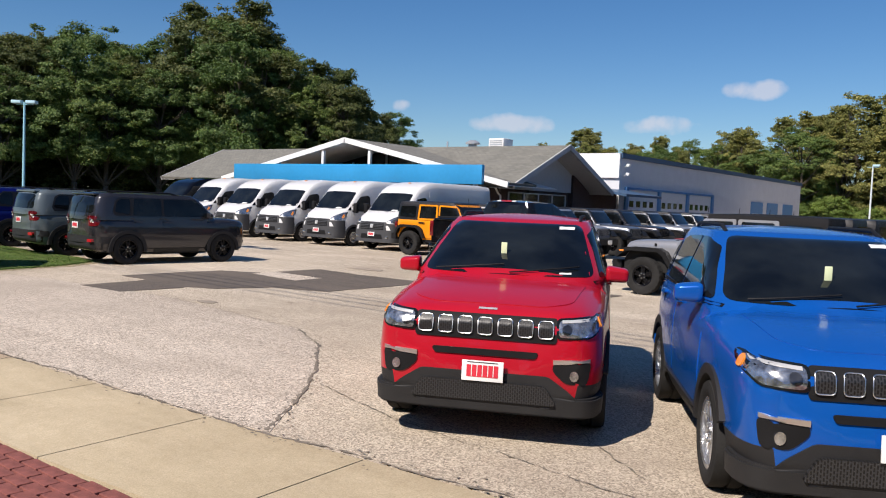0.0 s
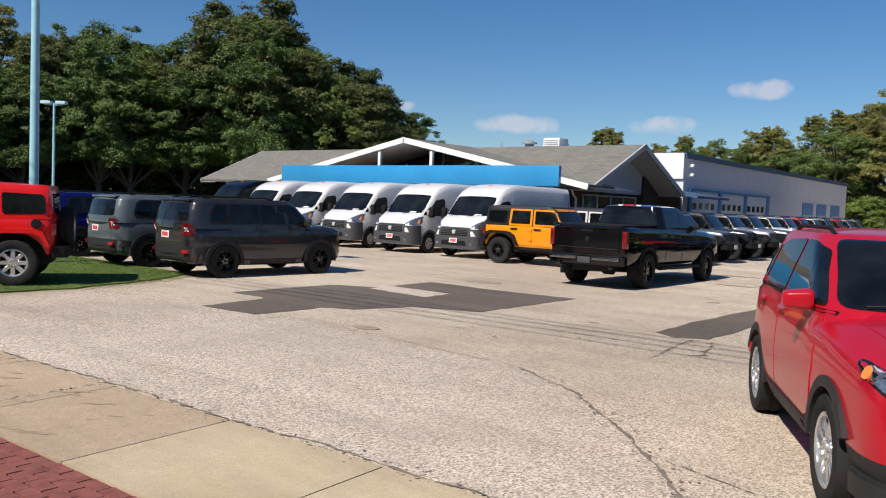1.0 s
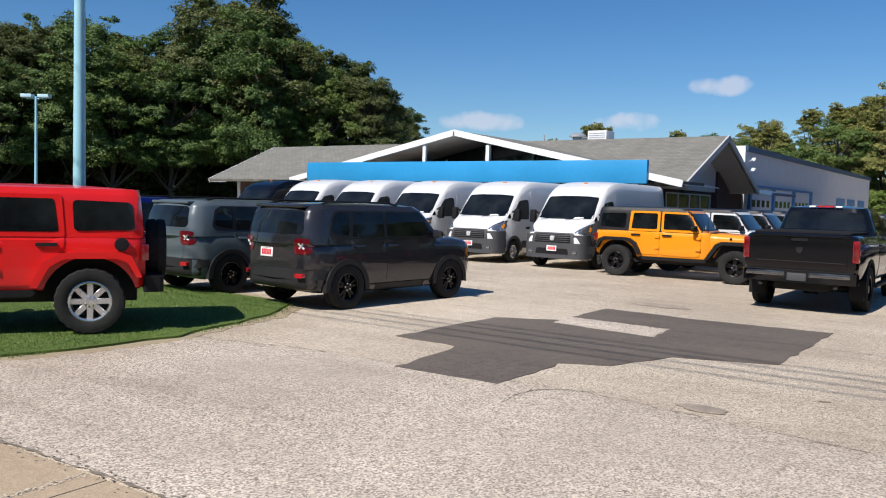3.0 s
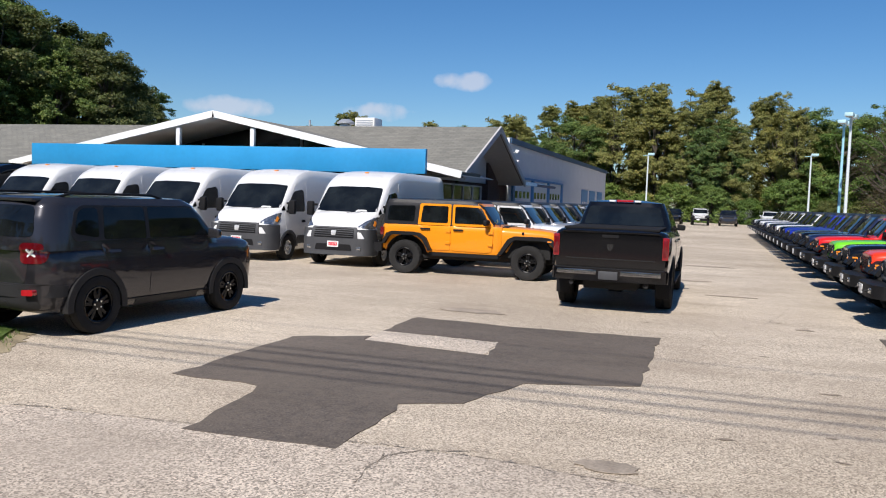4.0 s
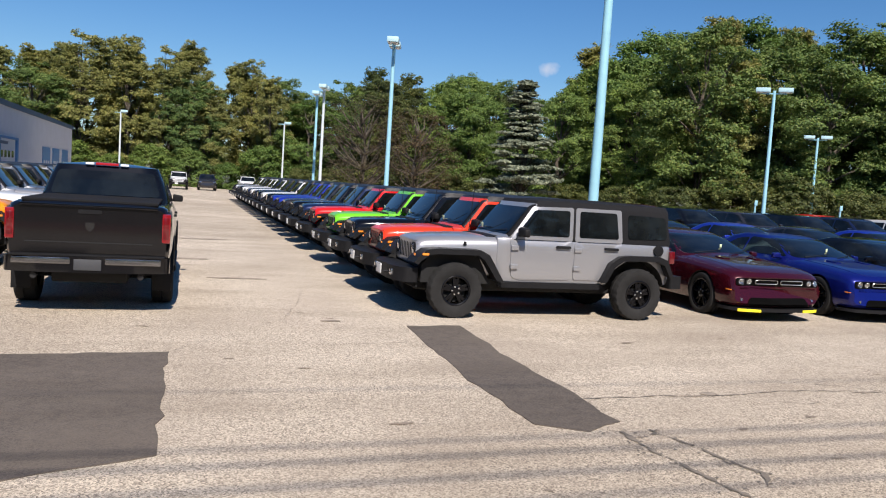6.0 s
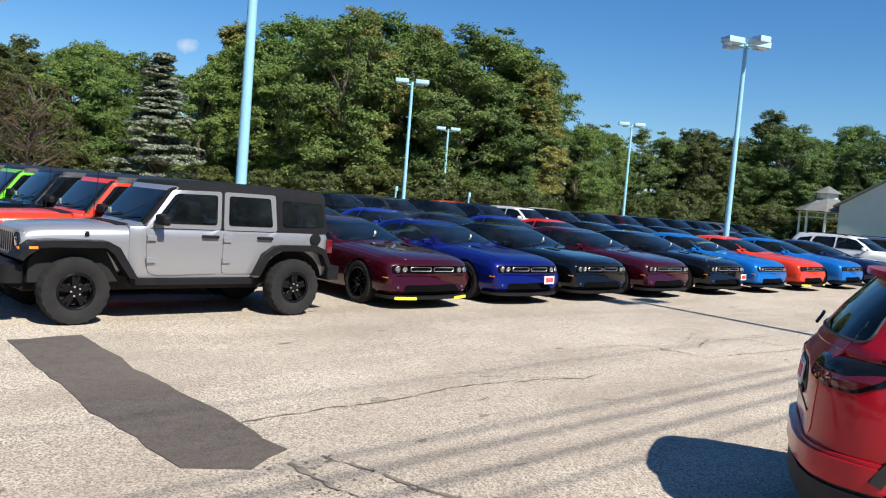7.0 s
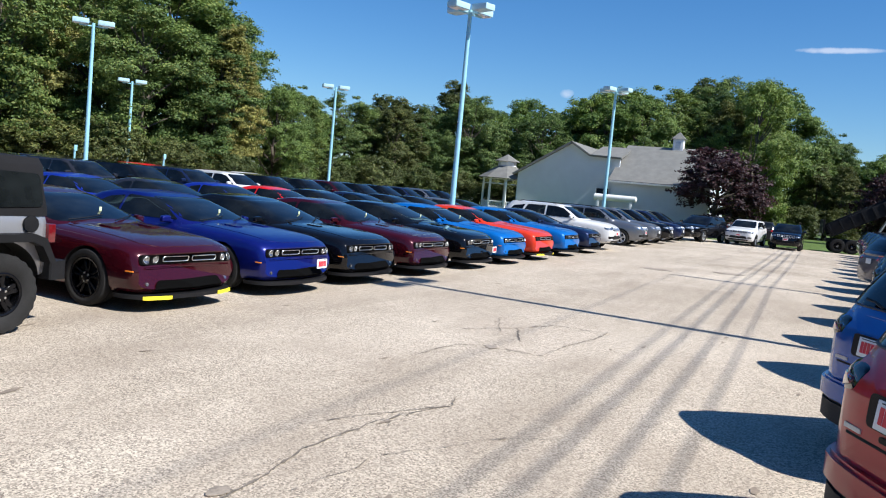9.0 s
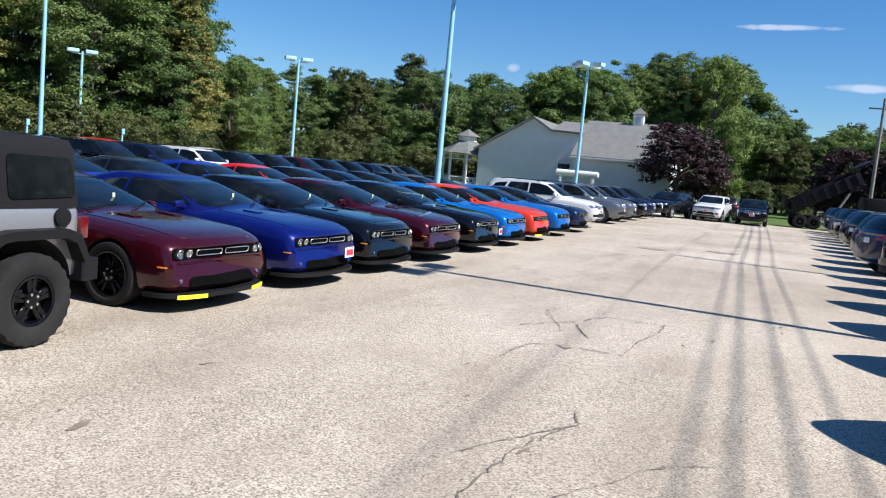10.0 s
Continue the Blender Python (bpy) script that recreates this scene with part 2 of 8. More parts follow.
def revolve(bm, prof, seg=32, centre=(0, 0, 0), closed=False):
    """Spins (radius, y) rows about the y axis."""
    cx, cy, cz = centre
    rings = [[bm.verts.new((cx + r * math.cos(2 * math.pi * k / seg), cy + y, cz + r * math.sin(2 * math.pi * k / seg))) for k in range(seg)] for r, y in prof]
    pairs = list(zip(rings, rings[1:])) + ([(rings[-1], rings[0])] if closed else [])
    for a, b in pairs:
        for k in range(seg):
            bm.faces.new((a[k], b[k], b[(k + 1) % seg], a[(k + 1) % seg]))
    if not closed:
        bm.faces.new(rings[0])
        bm.faces.new(rings[-1][::-1])
    bmesh.ops.recalc_face_normals(bm, faces=bm.faces[:])
    return bm


def prism(poly, a, b, plane="xz"):
    """A polygon pushed from a to b along the axis that its plane leaves out."""
    bm = bmesh.new()
    put = {"xz": lambda u, v, w: (u, w, v), "yz": lambda u, v, w: (w, u, v), "xy": lambda u, v, w: (u, v, w)}[plane]
    lo, hi = [bm.verts.new(put(u, v, a)) for u, v in poly], [bm.verts.new(put(u, v, b)) for u, v in poly]
    n = len(poly)
    bm.faces.new(lo)
    bm.faces.new(hi[::-1])
    for i in range(n):
        bm.faces.new((lo[i], hi[i], hi[(i + 1) % n], lo[(i + 1) % n]))
    bmesh.ops.recalc_face_normals(bm, faces=bm.faces[:])
    return bm


def rounded(pts, r, n=4):
    """A polygon with its corners rounded."""
    out = []
    k = len(pts)
    for i in range(k):
        p, a, b = Vector(pts[i]), Vector(pts[i - 1]), Vector(pts[(i + 1) % k])
        da, db = (a - p), (b - p)
        ra, rb = min(r, da.length * 0.45), min(r, db.length * 0.45)
        s, e = p + da.normalized() * ra, p + db.normalized() * rb
        for j in range(n + 1):
            t = j / n
            q = s * (1 - t) ** 2 + p * 2 * t * (1 - t) + e * t * t
            out.append((q.x, q.y))
    return out


def dense(pts, step):
    out = []
    for i, p in enumerate(pts):
        a, b = Vector(p), Vector(pts[(i + 1) % len(pts)])
        n = max(1, int((b - a).length / step))
        out += [tuple(a.lerp(b, j / n)) for j in range(n)]
    return out


# ---- car shells ----
def smooth_rows(keys, n, passes=3):
    k = np.array(keys, float)
    k = k[np.argsort(k[:, 0])]
    s = np.linspace(0, 1, n)
    x = k[0, 0] + (k[-1, 0] - k[0, 0]) * (s - 0.42 / (2 * math.pi) * np.sin(2 * math.pi * s) * 1.6)
    rows = np.stack([x] + [np.interp(x, k[:, 0], k[:, c]) for c in range(1, k.shape[1])], 1)
    for _ in range(passes):
        rows[1:-1, 1:] = (rows[:-2, 1:] + 2 * rows[1:-1, 1:] + rows[2:, 1:]) / 4
    return rows


SECTION = [(0.0, 0, 0), (0.78, 0, 0), (0.91, 0.05, 0), (0.965, 0.16, 0), (0.99, 0.34, 0), (1.0, 0.56, 0), (0.99, 0.76, 0), (0.975, 0.90, 0), (0.945, 0.975, 0),
           (0.89, 1, 0.22), (0.78, 1, 0.62), (0.6, 1, 0.88), (0.3, 1, 0.98), (0.0, 1, 1)]


def hull(keys, n=44, section=SECTION, passes=3):
    """Lower body: rows of x, bottom, shoulder and top height, half width."""
    bm = bmesh.new()
    rings = []
    for x, zb, zs, zt, w in smooth_rows(keys, n, passes):
        half = [(f * w, zb + g * (zs - zb) + h * (zt - zs)) for f, g, h in section]
        ring = [(y, z) for y, z in half] + [(-y, z) for y, z in half[-2:0:-1]]
        rings.append([bm.verts.new((x, y, z)) for y, z in ring])
    m = len(rings[0])
    for a, b in zip(rings, rings[1:]):
        for k in range(m):
            bm.faces.new((a[k], a[(k + 1) % m], b[(k + 1) % m], b[k]))
    bm.faces.new(rings[0][::-1])
    bm.faces.new(rings[-1])
    bmesh.ops.recalc_face_normals(bm, faces=bm.faces[:])
    return bm


def cabin(levels, crown=0.04, m=64, bm=None):
    """Greenhouse: rows of height, front x, rear x, half width, corner radius, bow of the front and of the rear."""
    bm = bm or bmesh.new()
    zs = np.array([l[0] for l in levels])
    z_all = np.unique(np.concatenate([np.linspace(a, b, 5) for a, b in zip(zs, zs[1:])]))
    lv = np.array(levels, float)
    rings = []

    def outline(xf, xr, w, rc, bow, bowr):
        pts = rounded([(xf, w), (xf, -w), (xr, -w), (xr, w)], rc, 6)
        pts = dense(pts, 0.16)
        total = len(pts)
        out = []
        for x, y in pts:
            f = max(0.0, (x - (xf + xr) / 2) / ((xf - xr) / 2)) ** 2
            b = max(0.0, ((xf + xr) / 2 - x) / ((xf - xr) / 2)) ** 2
            out.append((x + bow * f * (1 - (y / w) ** 2) - bowr * b * (1 - (y / w) ** 2), y))
        return out

    def resample(pts):
        p = np.array(pts + [pts[0]])
        d = np.r_[0, np.cumsum(np.hypot(*np.diff(p, axis=0).T))]
        s = np.linspace(0, d[-1], m, endpoint=False)
        return np.stack([np.interp(s, d, p[:, 0]), np.interp(s, d, p[:, 1])], 1)

    for z in z_all:
        row = [np.interp(z, zs, lv[:, c]) for c in range(1, 7)]
        rings.append([bm.verts.new((x, y, z)) for x, y in resample(outline(*row))])
    top = np.array([v.co[:] for v in rings[-1]])
    mid = top.mean(0)
    for s in (0.92, 0.75, 0.5, 0.25):
        ring = mid + (top - mid) * s
        ring[:, 2] = z_all[-1] + crown * (1 - s * s)
        rings.append([bm.verts.new(p) for p in ring])
    for a, b in zip(rings, rings[1:]):
        for k in range(m):
            bm.faces.new((a[k], a[(k + 1) % m], b[(k + 1) % m], b[k]))
    bm.faces.new(rings[0][::-1])
    bm.faces.new(rings[-1])
    bmesh.ops.recalc_face_normals(bm, faces=bm.faces[:])
    return bm


def cut_arches(bm, axles, r, z, w_in, w_out):
    """Takes the wheel openings out of a shell and gives it back as a bmesh, their faces in the second material."""
    me = bpy.data.meshes.new("shell")
    bm.to_mesh(me)
    bm.free()
    ob = new("shell", me)
    cut = bmesh.new()
    for x in axles:
        for s in (1, -1):
            revolve(cut, [(r, s * w_in), (r, s * w_out)], 40, (x, 0, z))
    bmesh.ops.recalc_face_normals(cut, faces=cut.faces[:])
    cme = bpy.data.meshes.new("cutter")
    cut.to_mesh(cme)
    cut.free()
    cob = new("cutter", cme)
    mod = ob.modifiers.new("cut", "BOOLEAN")
    mod.operation, mod.object, mod.solver = "DIFFERENCE", cob, "EXACT"
    dg = bpy.context.evaluated_depsgraph_get()
    res = bpy.data.meshes.new_from_object(ob.evaluated_get(dg))
    out = bmesh.new()
    out.from_mesh(res)
    bpy.data.objects.remove(ob)
    bpy.data.objects.remove(cob)
    for f in out.faces:
        c = f.calc_center_median()
        for x in axles:
            if math.hypot(c.x - x, c.z - z) < r + 0.004 and all(math.hypot(v.co.x - x, v.co.z - z) < r + 0.004 for v in f.verts):
                f.material_index = 1
    return out


def join(*bms):
    out = bmesh.new()
    for b in bms:
        me = bpy.data.meshes.new("tmp")
        b.to_mesh(me)
        b.free()
        out.from_mesh(me)
        bpy.data.meshes.remove(me)
    return out


def tree_of(ob):
    b = bmesh.new()
    b.from_mesh(ob.data)
    t = BVHTree.FromBMesh(b)
    b.free()
    return t


RAYS = {"left": (lambda u, v: Vector((u, 4, v)), Vector((0, -1, 0))), "right": (lambda u, v: Vector((u, -4, v)), Vector((0, 1, 0))),
        "front": (lambda u, v: Vector((6, u, v)), Vector((-1, 0, 0))), "rear": (lambda u, v: Vector((-6, u, v)), Vector((1, 0, 0))),
        "top": (lambda u, v: Vector((u, v, 5)), Vector((0, 0, -1)))}
for key, s in (("rear_left", 1), ("rear_right", -1)):
    RAYS[key] = ((lambda s: lambda u, v: Vector((u * .7071 - 4.2, s * (u * .7071 + 4.2), v)))(s), Vector((.7071, -s * .7071, 0)))


def decal(bvh, outline, side, lift=0.006, thick=0.03, rings=5, step=0.09, dome=0.0):
    """A panel with the given outline that lies on the shell as seen from one side, lifted a little and with an edge."""
    start, way = RAYS[side]
    pts = dense(outline, step)
    c = np.mean(np.array(pts), 0)
    bm = bmesh.new()
    rows, last = [], None

    def shot(u, v, extra=0.0):
        nonlocal last
        hit, n, _, d = bvh.ray_cast(start(u, v), way)
        if hit is None:
            o = start(u, v)
            hit = o + way * (last if last else 4.0)
        else:
            last = d
        return hit - way * (lift + extra)

    centre = bm.verts.new(shot(c[0], c[1], dome))
    for k in range(1, rings + 1):
        s = k / rings
        rows.append([bm.verts.new(shot(c[0] + (u - c[0]) * s, c[1] + (v - c[1]) * s, dome * (1 - s ** 3))) for u, v in pts])
    rows.append([bm.verts.new(v.co + way * thick) for v in rows[-1]])
    n = len(pts)
    for i in range(n):
        bm.faces.new((centre, rows[0][i], rows[0][(i + 1) % n]))
    for a, b in zip(rows, rows[1:]):
        for i in range(n):
            bm.faces.new((a[i], b[i], b[(i + 1) % n], a[(i + 1) % n]))
    bmesh.ops.recalc_face_normals(bm, faces=bm.faces[:])
    if sum(f.normal.dot(way) * f.calc_area() for f in bm.faces) > 0:
        bmesh.ops.reverse_faces(bm, faces=bm.faces[:])
    return bm


def outline_tube(bvh, outline, side, r=0.009, lift=0.008, step=0.04):
    """A thin bar that follows a closed outline on the shell."""
    start, way = RAYS[side]
    pts = []
    for u, v in dense(outline, step):
        hit = bvh.ray_cast(start(u, v), way)[0]
        if hit is not None:
            pts.append(hit - way * lift)
    return tube(bmesh.new(), pts + [pts[0]], r, 6)


def flip(pts):
    return [(-u, v) for u, v in pts][::-1]


SIDES = ("left", "right")
WHEELS = {}


def wheel_meshes(r, width, rim_r, style):
    """Tyre, rim and brake disc, their outer face towards +y, made once for each size and style."""
    key = (r, width, rim_r, style)
    if key in WHEELS:
        return WHEELS[key]
    h = width / 2
    tyre = bmesh.new()
    blocky = style in ("jeep_black", "jeep_silver", "truck")
    prof = [(rim_r - 0.01, -h * 0.8), (rim_r + 0.02, -h), (r * 0.86, -h), (r * 0.965, -h * 0.93), (r, -h * 0.72), (r, -h * 0.1), (r - 0.012, -h * 0.08), (r - 0.012, h * 0.08), (r, h * 0.1), (r, h * 0.72), (r * 0.965, h * 0.93), (r * 0.86, h), (rim_r + 0.02, h), (rim_r - 0.01, h * 0.8)]
    count = 96 if blocky else 44
    revolve(tyre, prof, count, closed=True)
    if blocky:
        for i, v in enumerate(tyre.verts):
            if i // count in (3, 4, 9, 10) and i % count % 4 < 2:
                v.co.x, v.co.z = v.co.x * (1 - .011 / r), v.co.z * (1 - .011 / r)
    rim = bmesh.new()
    face = h * 0.62
    revolve(rim, [(rim_r, -h * 0.8), (rim_r, h * 0.86), (rim_r - 0.012, h * 0.9), (rim_r - 0.03, h * 0.84), (rim_r - 0.035, -h * 0.8)], 44, closed=True)
    revolve(rim, [(0.075, face - 0.05), (0.075, face + 0.012), (0.05, face + 0.022), (0.03, face + 0.022)], 20)
    spokes = {"compass": 10, "challenger": 5, "jeep_black": 5, "jeep_silver": 8, "van": 8, "truck": 6, "renegade": 5, "suv": 5}[style]
    for k in range(spokes):
        a = 2 * math.pi * k / spokes
        for off in ((-0.20, 0.20) if style in ("challenger", "renegade") else (-0.13, 0.13) if style in ("challenger", "renegade", "suv", "truck") else ((0,) if style != "jeep_black" else (-0.16, 0.16))):
            wd = {"compass": 0.024, "challenger": 0.018, "jeep_black": 0.026, "jeep_silver": 0.036, "van": 0.035, "truck": 0.03, "renegade": 0.025, "suv": 0.028}[style]
            box(rim, -wd, wd, face - 0.03, face + 0.006, 0.05, rim_r - 0.02, 0.006, 1, Matrix.Rotation(a + off, 4, "Y"))
        nut = Matrix.Rotation(a + 0.3, 4, "Y")
        before = set(rim.faces)
        box(rim, -0.010, 0.010, face + .01, face + 0.028, 0.046, 0.066, m=nut)
        for f in set(rim.faces) - before:
            f.material_index = 1
    disc = bmesh.new()
    revolve(disc, [(rim_r * 0.78, -0.01), (rim_r * 0.78, 0.014), (0.05, 0.02)], 28)
    box(disc, -0.07, 0.07, -0.02, 0.04, rim_r * 0.5, rim_r * 0.8, 0.01)
    made = []
    rim_mat = M_RIM_SILVER if style in ("compass", "jeep_silver", "suv") else (M_RIM_SILVER if style == "van" else M_RIM_BLACK)
    for name, bm, mat in (("wheel", disc, M_WELL), ("tyre", tyre, M_TYRE), ("rim", rim, rim_mat)):
        me = bpy.data.meshes.new(name)
        bm.to_mesh(me)
        bm.free()
        me.materials.append(mat)
        if name == "rim":
            me.materials.append(M_CHROME)
        me.shade_smooth()
        me.set_sharp_from_angle(angle=radians(40))
        made.append(me)
    WHEELS[key] = made
    return made


def add_wheel(car, x, y, r, width, rim_r, style, m=None):
    disc, tyre, rim = wheel_meshes(r, width, rim_r, style)
    w = new("wheel", disc)
    w.parent = car
    w.matrix_basis = m if m is not None else pose(x, y, r, 0, 0, 0 if y > 0 else 180)
    for name, me in (("tyre", tyre), ("rim", rim)):
        o = new(name, me)
        o.parent = w


def add_wheels(car, axles, track, r, width, rim_r, style):
    for x in axles:
        for s in (1, -1):
            add_wheel(car, x, s * track, r, width, rim_r, style)


def arc_trim(x, z, r0, r1, y0, y1, a0=-10, a1=190, seg=22, base=None):
    """A curved strip round a wheel opening."""
    bm = bmesh.new()
    rows = []
    for k in range(seg + 1):
        a = radians(a0 + (a1 - a0) * k / seg)
        c, s = math.cos(a), math.sin(a)
        rows.append([bm.verts.new((x + r * c, y, z + r * s)) for r, y in ((r0, y0), (r0, y1), ((r0 + r1) / 2, y1 + 0.006 * (1 if y1 > 0 else -1)), (r1, y1), (r1, y0))])
    for a, b in zip(rows, rows[1:]):
        for k in range(5):
            bm.faces.new((a[k], a[(k + 1) % 5], b[(k + 1) % 5], b[k]))
    bm.faces.new(rows[0])
    bm.faces.new(rows[-1][::-1])
    bmesh.ops.recalc_face_normals(bm, faces=bm.faces[:])
    return bm


def mirror_bm(bm):
    bmesh.ops.scale(bm, vec=(1, -1, 1), verts=bm.verts[:])
    bmesh.ops.reverse_faces(bm, faces=bm.faces[:])
    return bm


def door_mirror(x, y, z, s, k=1.0):
    """Mirror housing on a short arm."""
    bm = bmesh.new()
    before = set(bm.verts)
    box(bm, x - 0.06 * k, x + 0.08 * k, y + 0.05, y + 0.05 + 0.20 * k, z - 0.02, z - 0.02 + 0.15 * k, 0.045 * k, 4)
    for v in set(bm.verts) - before:
        q = (v.co.y - y - .05) / (.20 * k)
        front = (v.co.x - x + .06 * k) / (.14 * k)
        v.co.z = z + .055 * k + (v.co.z - z - .055 * k) * (1.06 - .22 * q) * (1.05 - .22 * front) - .012 * q * k
        v.co.x -= .045 * k * q * front
    box(bm, x - 0.02, x + 0.04, y - 0.06, y + 0.08, z - 0.02, z + 0.03, 0.01)
    return bm if s > 0 else mirror_bm(bm)


def dealer_plate(parent, m, letters=True):
    """White dealer plate with red lettering in a frame."""
    p = part("plate", cube(-0.006, 0.006, -0.155, 0.155, -0.075, 0.075, 0.005), M_WHITE, parent, "white dealer plate with red print")
    p.matrix_basis = m
    edge = bmesh.new()
    for a in ((-0.155, 0.155, 0.058, 0.07), (-0.155, 0.155, -0.07, -0.058)):
        box(edge, 0.005, 0.009, a[0] + 0.04, a[1] - 0.04, a[2] + 0.002, a[3] - 0.004)
        break
    part("print", edge, M_INK, p, sharp=0)
    if letters:
        comb = []
        for k in range(6):
            y = -0.118 + k * 0.0405
            comb += [(y, -0.040), (y, 0.044), (y + 0.033, 0.044), (y + 0.033, -0.040)]
        part("print", prism(comb + [(0.1175, -0.044), (-0.118, -0.044)], 0.005, 0.009, "yz"), M_PLATE_RED, p, sharp=0)
    return p


def repaint(car, colour, top=None):
    for o in (car, *car.children_recursive):
        for slot in o.material_slots:
            if slot.material == BASE or (slot.material and slot.link == "OBJECT" and slot.material.name.startswith("paint_")):
                slot.link = "OBJECT"
                slot.material = COLOURS[colour]
    return car


# ---- vehicles (forward is +x, left is +y, origin on the ground between the axles) ----
def glass(car, bvh, outline, side, name="window", lift=0.007, label=""):
    return part(name, decal(bvh, outline, side, lift, 0.03, 12, 0.05), M_GLASS, car, label)


def both(fn):
    for side in SIDES:
        fn(side, 1 if side == "left" else -1)


def slots(car, bvh, count, width, z0, z1, y_span, mat_ring, mat_in, r=0.03, inner=0.72, lean=0.0, lift=0.016):
    """A row of upright grille openings, each a bright frame round a dark mesh."""
    for k in range(count):
        y = -y_span + 2 * y_span * k / (count - 1)
        o = rounded([(y - width / 2, z0), (y + width / 2, z0), (y + width / 2, z1), (y - width / 2, z1)], r, 3)
        f = part("grille_slot", outline_tube(bvh, o, "front", (1 - inner) * .032, lift + .004), mat_ring, car)
        part("grille_mesh", decal(bvh, o, "front", lift, 0.03, 4, 0.03), mat_in, f)


def wipers(car, bvh, z, spans):
    for y0, y1 in spans:
        bm = bmesh.new()
        pts = []
        for k in range(7):
            y = y0 + (y1 - y0) * k / 6
            hit = bvh.ray_cast(Vector((6, y, z + 0.06 * k / 6)), Vector((-1, 0, 0)))[0]
            if hit:
                pts.append(hit + Vector((0.03, 0, 0.012)))
        if len(pts) > 2:
            tube(bm, pts, 0.007, 6)
            part("wiper", bm, M_DARK, car)


def paper_tag(car, bvh, y, z, w=0.045, h=0.12, side="front", lean=0.0):
    hit = bvh.ray_cast(Vector((6, y, z - h / 2)), Vector((-1, 0, 0)))[0]
    part("price_tag", cube(hit.x + .004, hit.x + .010, y - w, y + w, z - h / 2, z + h / 2, .003), M_TAG, car, "pale yellow paper tag at the windscreen")


def rail(car, bvh, x0, x1, y, lift, mat, name="roof_rail"):
    for s in (1, -1):
        bm = bmesh.new()
        pts = []
        for k in range(9):
            x = x0 + (x1 - x0) * k / 8
            hit = bvh.ray_cast(Vector((x, s * y, 5)), Vector((0, 0, -1)))[0]
            if hit:
                pts.append(hit + Vector((0, 0, lift if 0 < k < 8 else -0.01)))
        tube(bm, pts, 0.017, 8)
        part(name, bm, mat, car)


def handles(car, bvh, xs, z, mat):
    for side in SIDES:
        for x in xs:
            part("door_handle", decal(bvh, rounded([(x - 0.10, z - 0.02), (x + 0.10, z - 0.014), (x + 0.10, z + 0.014), (x - 0.10, z + 0.02)], 0.02, 3), side, 0.035, 0.05, 2), mat, car)


